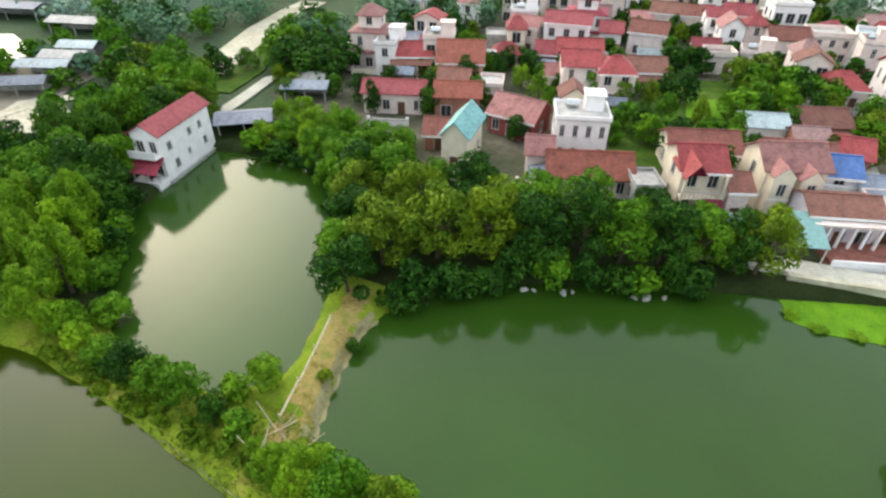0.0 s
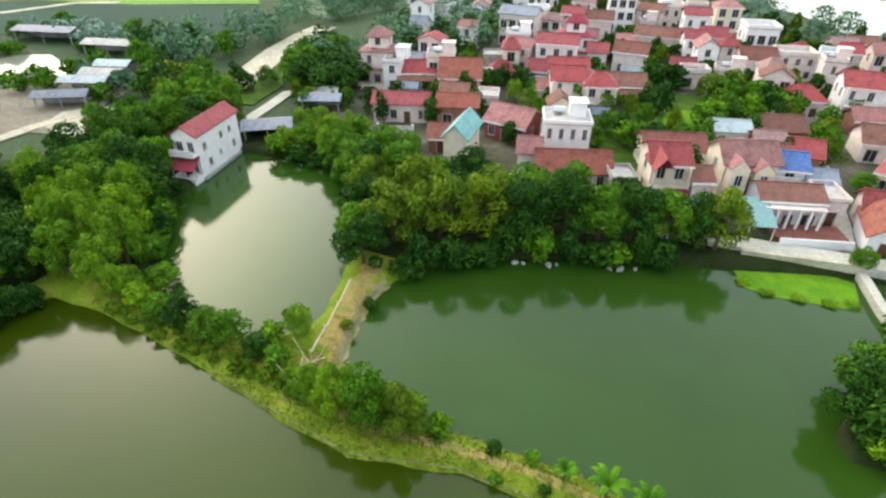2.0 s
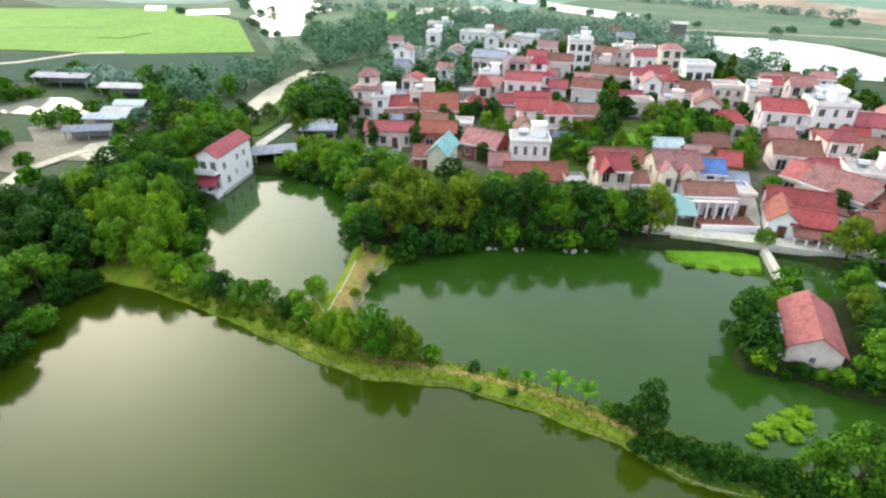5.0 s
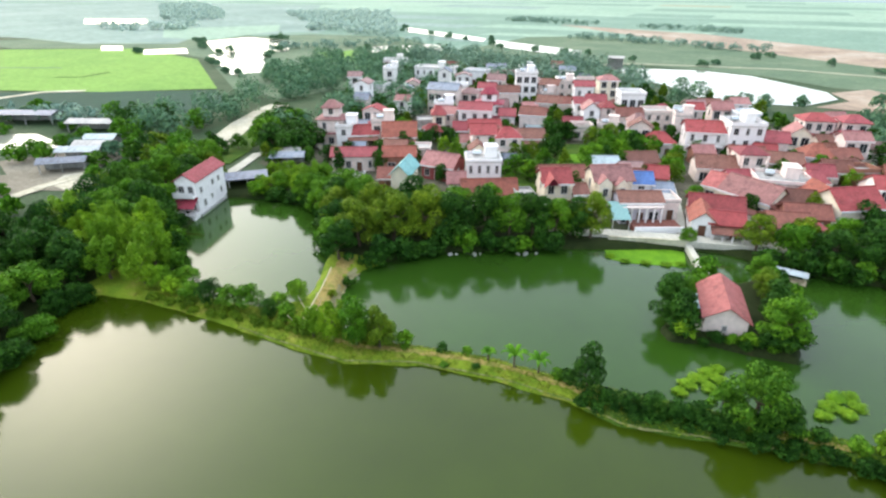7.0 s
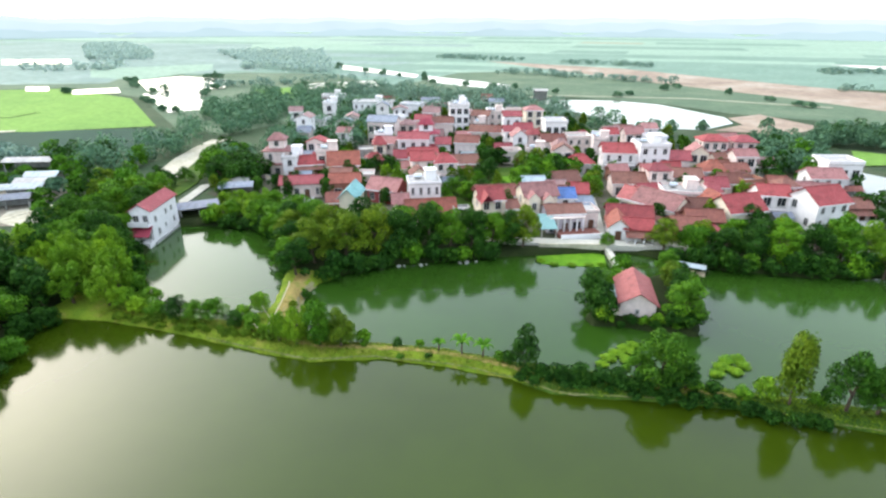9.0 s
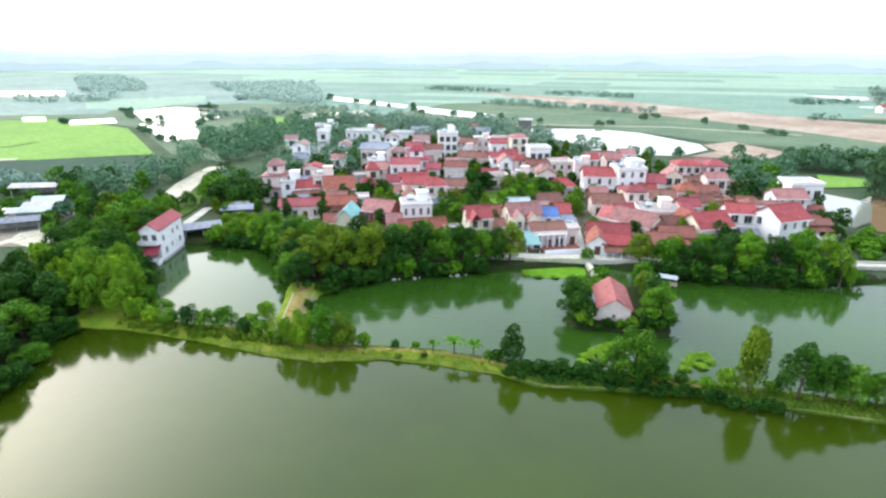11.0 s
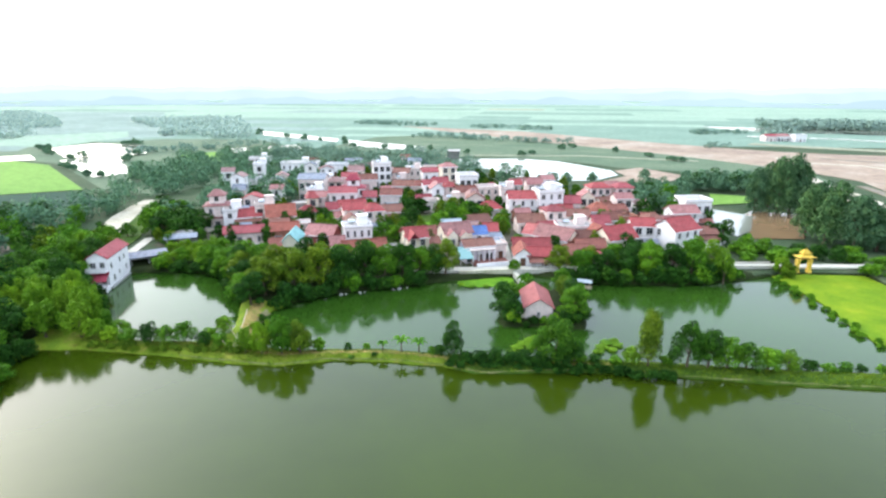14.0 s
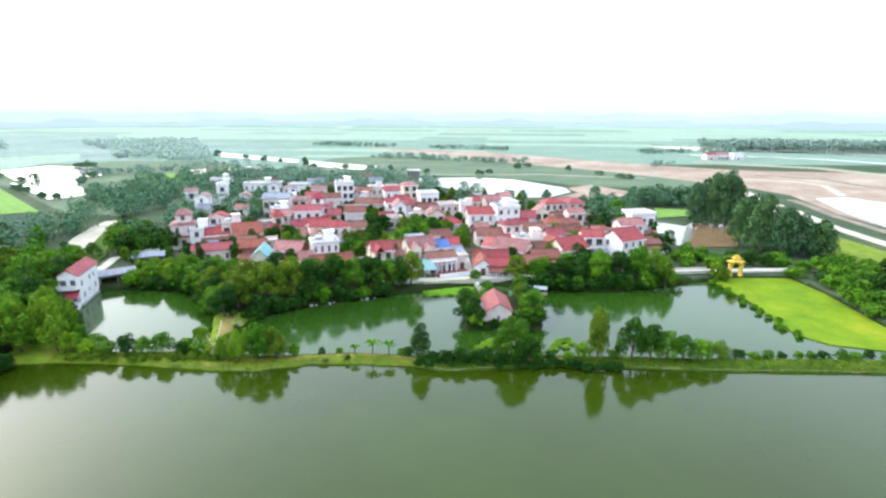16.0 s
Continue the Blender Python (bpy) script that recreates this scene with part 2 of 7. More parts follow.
M = {
    "white": plaster("white_paint", (0.90, 0.88, 0.88), grime=0.86),
    "cream": plaster("cream_paint", (0.86, 0.77, 0.62), grime=0.82),
    "pinkw": plaster("pinkish_plaster", (0.86, 0.73, 0.68), grime=0.78),
    "lilac": plaster("lilac_white_paint", (0.74, 0.69, 0.76), grime=0.8),
    "gold": plaster("gold_paint", (0.80, 0.55, 0.08)),
    "concrete": plaster("bare_concrete", (0.42, 0.42, 0.40), grime=0.6),
    "brickw": plaster("bare_brick_wall", (0.36, 0.17, 0.12)),
    "plumw": plaster("dark_red_paint", (0.32, 0.08, 0.08)),
    "r_plum": tiles("plum_tiles", (0.31, 0.066, 0.075)),
    "r_orange": tiles("orange_tiles", (0.30, 0.088, 0.060)),
    "r_brick": tiles("brick_tiles", (0.235, 0.082, 0.062)),
    "r_pink": tiles("pink_tiles", (0.37, 0.165, 0.155)),
    "r_brown": tiles("brown_tiles", (0.215, 0.088, 0.066)),
    "r_red": tiles("red_tiles", (0.33, 0.060, 0.062)),
    "r_magenta": tiles("magenta_tiles", (0.33, 0.046, 0.072)),
    "r_salmon": tiles("salmon_tiles", (0.45, 0.135, 0.125)),
    # Roof red greyed and paled for the haze over the back village.
    "r_faded": tiles("haze_paled_tiles", (0.33, 0.195, 0.185)),
    "r_slate": tiles("slate_sheet", (0.22, 0.24, 0.30), 0.5),
    "r_steel": tiles("steel_sheet", (0.36, 0.42, 0.45), 0.45),
    "r_blue": tiles("blue_sheet", (0.07, 0.14, 0.36), 0.45),
    "r_teal": tiles("teal_sheet", (0.22, 0.50, 0.50), 0.5),
    "awning": plain("faded_teal_sheet", (0.20, 0.36, 0.35), 0.6),
    "r_concrete": plaster("roof_slab", (0.45, 0.44, 0.42), grime=0.55),
    "r_white": plaster("roof_white", (0.55, 0.53, 0.50), grime=0.6),
    "darkred": plain("dark_red_sheet", (0.16, 0.009, 0.028), 0.5),
    "glass": plain("dark_glass_and_bay_shade", (0.03, 0.035, 0.04), 0.12),
    "frame": plain("window_frame_paint", (0.55, 0.53, 0.50), 0.5),
    "door": plain("brown_wood_door", (0.13, 0.06, 0.035), 0.5),
    "rail": plain("rail_paint", (0.62, 0.60, 0.56), 0.5),
    "steel": plain("stainless_tank", (0.60, 0.62, 0.64), 0.25, 1.0),
    "bark": plain("bark", (0.13, 0.095, 0.065), 0.95, 0, 6.0, 0.5),
    "pole": plain("bleached_wood", (0.56, 0.47, 0.32), 0.9, 0, 4.0, 0.6),
    "l_mid": leaves("leaf_green", (0.055, 0.144, 0.008), (0.085, 0.198, 0.011), (0.132, 0.265, 0.018)),
    "l_dark": leaves("leaf_dark", (0.013, 0.046, 0.006), (0.025, 0.078, 0.009), (0.048, 0.124, 0.014)),
    "l_deep": leaves("leaf_deep", (0.030, 0.088, 0.008), (0.050, 0.128, 0.011), (0.083, 0.180, 0.016)),
    "l_light": leaves("leaf_light", (0.112, 0.224, 0.010), (0.157, 0.286, 0.015), (0.218, 0.353, 0.025)),
    "l_dry": leaves("dry_grass", (0.11, 0.150, 0.012), (0.19, 0.225, 0.022), (0.30, 0.28, 0.050)),
    "l_olive": leaves("leaf_olive", (0.078, 0.138, 0.008), (0.115, 0.182, 0.011), (0.175, 0.240, 0.020)),
    # Distant leaves paled and blued, so the haze sits in their colour.
    "l_dist": leaves("haze_blue_leaf", (0.235, 0.315, 0.31), (0.25, 0.33, 0.325), (0.268, 0.345, 0.338)),
    # Green lifted and greyed to hold the thin haze behind the village.
    "l_far": leaves("haze_grey_leaf", (0.098, 0.178, 0.122), (0.122, 0.215, 0.142), (0.160, 0.262, 0.165)),
    "l_tall": leaves("leaf_grey_green", (0.054, 0.112, 0.056), (0.070, 0.140, 0.070), (0.096, 0.172, 0.084)),
    # Palest leaf set, with thick haze worked into the green.
    "l_haze": leaves("haze_pale_leaf", (0.41, 0.49, 0.49), (0.43, 0.51, 0.51), (0.45, 0.53, 0.525)),
    # Belt leaves, greyer again for the haze further back.
    "l_belt": leaves("haze_belt_leaf", (0.132, 0.210, 0.172), (0.154, 0.240, 0.195), (0.184, 0.274, 0.218)),
    "water": water_material("pond_water", (0.022, 0.059, 0.006), 0.10),
    "water_front": water_material("olive_pond_water", (0.028, 0.048, 0.002), 0.10),
    # Pale base colour strengthens the white shine of sky on far water.
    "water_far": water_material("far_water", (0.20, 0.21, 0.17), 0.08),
    "water_brown": water_material("brown_water", (0.20, 0.13, 0.07), 0.08),
    "ground": growth("ground_cover", [(0.3, (0.032, 0.060, 0.030)), (0.5, (0.056, 0.088, 0.046)), (0.66, (0.090, 0.108, 0.066)), (0.8, (0.14, 0.135, 0.095))], 0.035, 1.2),
    "dyke": growth("dyke_grass", [(0.3, (0.106, 0.188, 0.015)), (0.55, (0.188, 0.256, 0.022)), (0.72, (0.312, 0.250, 0.075))], 0.35, 3.0, 0.12),
    "dyke_dark": growth("rank_grass", [(0.3, (0.035, 0.080, 0.012)), (0.55, (0.065, 0.125, 0.016)), (0.75, (0.13, 0.16, 0.03))], 0.4, 3.0, 0.15),
    # Mud and leaf litter, darkened for the shade under waterside trees.
    "bank": growth("bank_mud_and_shade", [(0.3, (0.016, 0.026, 0.008)), (0.6, (0.028, 0.040, 0.012)), (0.8, (0.055, 0.055, 0.024))], 0.5, 3.0, 0.1),
    "edge": growth("pale_mud", [(0.38, (0.105, 0.150, 0.030)), (0.5, (0.255, 0.247, 0.120)), (0.62, (0.120, 0.180, 0.030))], 0.35, 4.0, 0.05),
    "path": growth("trodden_earth", [(0.34, (0.189, 0.162, 0.041)), (0.50, (0.351, 0.263, 0.101)), (0.68, (0.162, 0.203, 0.034))], 0.5, 4.0, 0.05),
    "silt": growth("pale_silt", [(0.3, (0.16, 0.15, 0.07)), (0.5, (0.26, 0.235, 0.13)), (0.7, (0.20, 0.20, 0.10))], 0.5, 3.0, 0.02, 0.5),
    "weed": growth("floating_weed", [(0.3, (0.08, 0.20, 0.012)), (0.6, (0.14, 0.30, 0.016)), (0.8, (0.20, 0.34, 0.03))], 0.4, 4.0, 0.06),
    "lotus": growth("lotus_bed", [(0.28, (0.055, 0.125, 0.006)), (0.42, (0.12, 0.22, 0.008)), (0.56, (0.19, 0.28, 0.010)), (0.72, (0.31, 0.32, 0.02))], 0.07, 3.0, 0.1),
    "field": growth("rice_field", [(0.3, (0.14, 0.27, 0.055)), (0.6, (0.18, 0.32, 0.065)), (0.8, (0.22, 0.35, 0.095))], 0.02, 0.5, 0.1),
    "field_dark": growth("dark_crop", [(0.3, (0.018, 0.052, 0.036)), (0.6, (0.025, 0.066, 0.045)), (0.8, (0.038, 0.084, 0.056))], 0.03, 0.8, 0.04),
    # Far fields: base colours paled and blued for haze over the plain.
    "field_pale": growth("haze_pale_field", [(0.3, (0.23, 0.335, 0.265)), (0.6, (0.29, 0.385, 0.315)), (0.8, (0.35, 0.41, 0.355))], 0.006, 0.2, 0.1),
    "field_blue": growth("haze_blue_field", [(0.3, (0.15, 0.24, 0.195)), (0.6, (0.20, 0.29, 0.24)), (0.8, (0.25, 0.33, 0.28))], 0.02, 0.3, 0.1),
    "field_haze": growth("haze_grey_field", [(0.3, (0.170, 0.235, 0.225)), (0.5, (0.215, 0.290, 0.265)), (0.7, (0.27, 0.335, 0.325))], 0.012, 0.15, 0.1),
    "meadow": growth("soft_meadow", [(0.3, (0.085, 0.135, 0.090)), (0.5, (0.120, 0.170, 0.110)), (0.68, (0.165, 0.205, 0.140)), (0.82, (0.21, 0.23, 0.17))], 0.03, 0.5, 0.1),
    "field_beige": growth("stubble_field", [(0.3, (0.26, 0.27, 0.20)), (0.6, (0.33, 0.33, 0.25)), (0.8, (0.40, 0.39, 0.31))], 0.02, 0.3, 0.1),
    "sand": growth("sand_bank", [(0.3, (0.24, 0.18, 0.15)), (0.5, (0.34, 0.26, 0.21)), (0.7, (0.44, 0.38, 0.33))], 0.03, 0.4, 0.05),
    "road": growth("concrete_road", [(0.3, (0.44, 0.42, 0.38)), (0.6, (0.55, 0.53, 0.49)), (0.8, (0.62, 0.60, 0.56))], 0.3, 3.0, 0.01),
    "canal": growth("pale_canal_bank", [(0.3, (0.36, 0.33, 0.26)), (0.5, (0.50, 0.46, 0.38)), (0.7, (0.62, 0.58, 0.50))], 0.22, 1.4, 0.02),
    "yard": growth("village_yard", [(0.3, (0.045, 0.060, 0.030)), (0.5, (0.10, 0.095, 0.070)), (0.72, (0.21, 0.19, 0.16))], 0.14, 1.0, 0.05),
    "earth": growth("bare_earth", [(0.3, (0.17, 0.15, 0.12)), (0.7, (0.28, 0.25, 0.21))], 0.1, 1.0, 0.05),
}


# ------------------------------------------------------------------ mesh helpers
def mesh_of(name, bm, mat):
    me = bpy.data.meshes.new(name)
    bm.normal_update()
    bm.to_mesh(me)
    bm.free()
    me.materials.append(mat)
    return me


def part(name, bm, mat, parent, label=""):
    me = bm if isinstance(bm, bpy.types.Mesh) else mesh_of(name, bm, mat)
    ob = new(name, me)
    ob.parent = parent
    return tagged(ob, label) if label else ob


def thing(name, m, label, category, group="", kind=""):
    e = new(name)
    e.matrix_basis = m
    return tagged(e, label, category, group, kind)


def sheet_object(name, me, label, category, kind="structure"):
    return tagged(new(name, me), label, category, "", kind)


def box(bm, x0, y0, z0, x1, y1, z1):
    v = [bm.verts.new(p) for p in ((x0, y0, z0), (x1, y0, z0), (x1, y1, z0), (x0, y1, z0),
                                   (x0, y0, z1), (x1, y0, z1), (x1, y1, z1), (x0, y1, z1))]
    for f in ((3, 2, 1, 0), (4, 5, 6, 7), (0, 1, 5, 4), (1, 2, 6, 5), (2, 3, 7, 6), (3, 0, 4, 7)):
        bm.faces.new([v[i] for i in f])
    return v


def boxes(*rows):
    bm = bmesh.new()
    for r in rows:
        box(bm, *r)
    return bm


def prism(bm, pts, extrude):
    """A closed flat outline swept along a vector."""
    a = [bm.verts.new(p) for p in pts]
    b = [bm.verts.new(Vector(p) + Vector(extrude)) for p in pts]
    n = len(pts)
    bm.faces.new(a[::-1])
    bm.faces.new(b)
    for k in range(n):
        bm.faces.new((a[k], a[(k + 1) % n], b[(k + 1) % n], b[k]))
    return bm


def tube(bm, a, b, r0, r1, sides=7):
    a, b = Vector(a), Vector(b)
    q = (b - a).to_track_quat("Z", "Y").to_matrix()
    rings = []
    for p, r in ((a, r0), (b, r1)):
        rings.append([bm.verts.new(p + q @ Vector((r * math.cos(k * math.tau / sides), r * math.sin(k * math.tau / sides), 0)))
                      for k in range(sides)])
    for k in range(sides):
        bm.faces.new((rings[0][k], rings[0][(k + 1) % sides], rings[1][(k + 1) % sides], rings[1][k]))
    bm.faces.new(rings[0][::-1])
    bm.faces.new(rings[1])


def inside(poly, x, y):
    """Signed distance to a closed outline, positive inside, for arrays of x and y."""
    x, y = np.asarray(x, float), np.asarray(y, float)
    d, hit = np.full(x.shape, 1e9), np.zeros(x.shape, bool)
    n = len(poly)
    for k in range(n):
        (ax, ay), (bx, by) = poly[k], poly[(k + 1) % n]
        ex, ey = bx - ax, by - ay
        t = np.clip(((x - ax) * ex + (y - ay) * ey) / (ex * ex + ey * ey), 0, 1)
        d = np.minimum(d, np.hypot(x - ax - t * ex, y - ay - t * ey))
        cross = ((ay > y) != (by > y)) & (x < ex * (y - ay) / (ey if ey else 1e-9) + ax)
        hit ^= cross
    return np.where(hit, d, -d)


def flat_sheet(name, poly, z, mat, thick=0.0):
    bm = bmesh.new()
    if thick:
        prism(bm, [(x, y, z - thick) for x, y in poly], (0, 0, thick))
    else:
        bm.faces.new([bm.verts.new((x, y, z)) for x, y in poly])
    bmesh.ops.recalc_face_normals(bm, faces=bm.faces)
    if not thick and bm.faces[:][0].normal.z < 0:
        bmesh.ops.reverse_faces(bm, faces=bm.faces)
    bmesh.ops.triangulate(bm, faces=[f for f in bm.faces if len(f.verts) > 4])
    return mesh_of(name, bm, mat)


def strip(name, line, width, z, mat, thick=0.2):
    """A band of even width along a line of plan points."""
    bm = bmesh.new()
    pts = [Vector((x, y, 0)) for x, y in line]
    left, right = [], []
    for k, p in enumerate(pts):
        d = (pts[min(k + 1, len(pts) - 1)] - pts[max(k - 1, 0)]).normalized()
        n = Vector((-d.y, d.x, 0)) * width / 2
        left.append(p + n)
        right.append(p - n)
    rows = [[bm.verts.new((q.x, q.y, h)) for q in side] for side, h in ((left, z), (right, z), (right, z - thick), (left, z - thick))]
    for k in range(len(pts) - 1):
        for i in range(4):
            j = (i + 1) % 4
            bm.faces.new((rows[i][k], rows[j][k], rows[j][k + 1], rows[i][k + 1]))
    bm.faces.new([r[0] for r in rows])
    bm.faces.new([r[-1] for r in rows][::-1])
    bmesh.ops.recalc_face_normals(bm, faces=bm.faces)
    return mesh_of(name, bm, mat)


# ------------------------------------------------------------------ ground and water
LAND = 1.0
FRONT_POND = [(-69, 82.2), (-61.7, 83), (-53.8, 82.5), (-45.5, 81.6), (-37, 80.6), (-30, 80.1), (-26.5, 81.2), (-22, 82.6),
              (-13, 83), (-5, 82.1), (0, 80.4), (4, 80.6), (11.4, 81.7), (19.4, 82.2), (27.1, 81.7), (41.8, 80.7),
              (55, 80.4), (72, 80), (130, 79.5), (140, -160), (-60, -160), (-62, 40), (-65, 66), (-67.5, 71.7), (-70, 77)]
LEFT_POND = [(-74.6, 105.6), (-77.8, 119), (-71.6, 120.8), (-65, 121.2), (-58.9, 120.1), (-53.5, 116.5), (-48.5, 111.5),
             (-45.8, 105), (-43.3, 98), (-41.8, 93.3), (-41.8, 89.8), (-44.5, 87), (-50, 86.3), (-56, 86.4), (-60, 88.3),
             (-65, 91.5), (-71.6, 98), (-74.5, 103)]
INNER_POND = [(-38.3, 101), (-35.4, 105.5), (-29.7, 110.3), (-24.6, 112.8), (-19, 115), (-11, 118.5), (-4.5, 120.5), (2, 123),
              (6.5, 124.5), (13, 125.4), (18, 123.6), (28, 121.3), (41, 121.5), (55.7, 125.6), (64, 129.2),
              (72, 131.2), (85.5, 131.2), (86.3, 119), (84.5, 99), (84, 84.2), (56, 84.5), (47, 84.4),
              (36, 85.0), (22, 85.4), (17, 85.6), (-5, 85.4), (-14, 86.4), (-23, 85.6), (-30, 85), (-35.5, 86),
              (-36.5, 88), (-38, 93), (-39, 97)]

ISLET = [(3.8, 99), (4.6, 97), (8, 97.8), (13.5, 97.4), (18.4, 97), (19.4, 102), (18.9, 110), (18.7, 116), (17, 117.6), (14.8, 115.4), (11.5, 113), (8, 113), (5.8, 104)]


def axis(parts):
    out = []
    for a, b, step in parts:
        out += list(np.arange(a, b, step))
    return np.array(out + [parts[-1][1]])


def ground_height(x, y):
    d = np.maximum.reduce([inside(p, x, y) for p in (FRONT_POND, LEFT_POND, INNER_POND)])
    d = np.minimum(d, -inside(ISLET, x, y))
    wob = 0.25 * np.sin(x * 0.9 + 1.3 * np.sin(y * 0.7)) + 0.2 * np.sin(y * 1.1 + x * 0.4)
    t = np.clip((-(d + 0.35 * wob) + 0.1) / 1.3, -1, 1)
    top = np.where(np.abs(y - 83.5) < 4.5, 0.75, LAND)
    far = np.clip((np.hypot(x, y) - 350) / 800, 0, 1)
    return np.where(t > 0, top * np.sqrt(np.abs(t)), -1.6 * np.abs(t) ** 0.8) + 0.05 * wob * (t > 0) * (np.abs(x) < 100) * (y < 136) - far * 0.5


def build_ground():
    xs = axis([(-4500, -400, 400), (-400, -120, 14), (-120, -90, 3), (-90, 90, 0.5), (90, 140, 3), (140, 420, 14), (420, 4500, 408)])
    ys = axis([(-900, -180, 120), (-180, 50, 8), (50, 140, 0.5), (140, 260, 6), (260, 500, 20), (500, 4700, 300)])
    X, Y = np.meshgrid(xs, ys)
    Z = ground_height(X, Y)
    nx, ny = len(xs), len(ys)
    idx = np.arange(nx * ny).reshape(ny, nx)
    quads = np.stack([idx[:-1, :-1], idx[:-1, 1:], idx[1:, 1:], idx[1:, :-1]], -1).reshape(-1, 4)
    me = bpy.data.meshes.new("ground")
    me.from_pydata(np.stack([X, Y, Z], -1).reshape(-1, 3).tolist(), [], quads.tolist())
    me.materials.append(M["ground"])
    me.materials.append(M["dyke"])
    me.materials.append(M["bank"])
    me.materials.append(M["dyke_dark"])
    cx, cy = X.ravel()[quads].mean(1), Y.ravel()[quads].mean(1)
    grass = (np.abs(cy - 83.3) < 4.6) & (cx > -72)
    slot = grass.astype(np.int32)
    slot[(cx > -45) & (cx < -33.5) & (cy < 103.5) & (cy > 84)] = 1
    slot[(slot == 1) & (cx > -4 + 3 * np.sin(cy * 1.7))] = 3
    # Ground below the trees takes the mud colour with their shade in it.
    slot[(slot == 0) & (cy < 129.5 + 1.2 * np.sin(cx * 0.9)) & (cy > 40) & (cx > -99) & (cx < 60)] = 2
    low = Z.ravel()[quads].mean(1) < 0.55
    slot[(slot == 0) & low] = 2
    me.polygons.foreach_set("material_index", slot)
    me.polygons.foreach_set("use_smooth", np.ones(len(quads), bool))
    sheet_object("ground", me, "green and earthen ground with grassy pond banks", "ground")


build_ground()
DYKE_LINE = [(-140, 84.8), (-60, 84.8), (-36, 83.6), (-28, 83), (-20, 84.2), (-12, 84.4), (4, 83.2), (28, 83.4), (52, 82.6), (84, 82.4), (160, 82.4)]
sheet_object("water", flat_sheet("water", [(-140, -175), (160, -175)] + DYKE_LINE[::-1], 0.0, M["water_front"]),
             "still murky olive water of the large fish pond", "water")
SEAM = [(-39.0, 83.7), (-39.8, 93), (-41.5, 103), (-44, 131)]
sheet_object("water", flat_sheet("water", SEAM[:1] + DYKE_LINE[3:] + [(160, 131)] + SEAM[:0:-1], 0.0, M["water"]),
             "still green water of the inner fish pond", "water")
sheet_object("water", flat_sheet("water", DYKE_LINE[:2] + SEAM + [(-95, 131), (-140, 110)], 0.0, M["water"]),
             "still silty water of the western pond", "water")


def drape(name, line, half, mat, label, lift=0.05, seed=1):
    """A band of uneven width laid on the ground along a line."""
    rnd = random.Random(seed)
    pts = []
    for (ax, ay), (bx, by) in zip(line, line[1:]):
        n = max(1, int(math.hypot(bx - ax, by - ay) / 0.5))
        pts += [(ax + (bx - ax) * k / n, ay + (by - ay) * k / n) for k in range(n)]
    pts.append(line[-1])
    bm, rows = bmesh.new(), []
    for k, (x, y) in enumerate(pts):
        (ax, ay), (bx, by) = pts[max(k - 2, 0)], pts[min(k + 2, len(pts) - 1)]
        nx, ny = -(by - ay), bx - ax
        d = math.hypot(nx, ny)
        row = []
        for f in (-1.0, -0.5, 0.0, 0.5, 1.0):
            g = f * half * (rnd.uniform(0.6, 1.25) if abs(f) == 1 else 1.0)
            px, py = x + nx / d * g, y + ny / d * g
            z = float(ground_height(np.array([px]), np.array([py]))[0])
            row.append(bm.verts.new((px, py, max(z, 0.0) + (lift if abs(f) < 1 else 0.015))))
        rows.append(row)
    for r0, r1 in zip(rows, rows[1:]):
        for i in range(4):
            bm.faces.new((r0[i], r0[i + 1], r1[i + 1], r1[i]))
    bmesh.ops.recalc_face_normals(bm, faces=bm.faces)
    sheet_object(name, mesh_of(name, bm, M[mat]), label, name)


drape("path", [(-37.6, 84.6), (-37.9, 88.5), (-39.2, 93), (-40.4, 97.5), (-41.2, 102)], 1.25, "path", "bare earth path on the spit")
drape("silt_shallows", [(-36.0, 86.6), (-37.0, 89.5), (-38.0, 93), (-38.8, 97), (-38.6, 100)], 0.55, "silt", "pale silt shallows beside the spit path", 0.03, 5)
drape("path", [(-36, 83.4), (-30, 82.6), (-24, 83.8), (-17, 84.7), (-12, 84.6), (-6, 83.8), (0, 82.5), (8, 83.2), (20, 83.6)], 0.42, "path", "trodden path along the dyke", seed=2)
drape("bank_edge", [(x, y + 0.12) for x, y in FRONT_POND[3:18]], 0.07, "edge", "pale mud edge along the dyke waterline", 0.06, 3)

GREEN_FIELD = [(-420, 250), (-363, 273.7), (-291.6, 308), (-224, 278.8), (-157, 212.8), (-192, 192), (-230, 181.3), (-300, 160)]
DARK_FIELD = [(-300, 150), (-224.7, 178), (-154.6, 209.5), (-131.4, 188.8), (-136.2, 173.3), (-182.4, 147.9), (-240, 120)]


def far_sheet(name, poly, z, mat, label, category):
    sheet_object(name, flat_sheet(name, poly, z, M[mat]), label, category)


far_sheet("field", GREEN_FIELD, 1.25, "field", "bright green rice field beyond the village", "field")
far_sheet("field", DARK_FIELD, 1.22, "field_dark", "dark green crop field below the rice", "field")
far_sheet("field", [(-183, 329), (-166, 351), (-143, 317), (-148, 292)], 1.2, "field", "small bright green field among trees", "field")
far_sheet("field", [(-2600, 760), (-700, 640), (-100, 700), (900, 520), (2600, 900), (2600, 3600), (-2600, 3600)], 1.0, "field_pale", "plain in pale haze green reaching into the distance", "field")
far_sheet("field", [(-900, 420), (-420, 420), (-330, 560), (-520, 900), (-1300, 900)], 1.035, "field_haze", "far fields in haze blue-green", "field")
far_sheet("meadow", [(-400, 335), (-330, 352), (-250, 432), (-176, 436), (-120, 372), (-100, 262), (-122, 205), (-150, 214), (-222, 284), (-292, 312), (-362, 280), (-430, 300)], 1.1, "meadow", "soft grey-green meadow around the far ponds", "meadow")
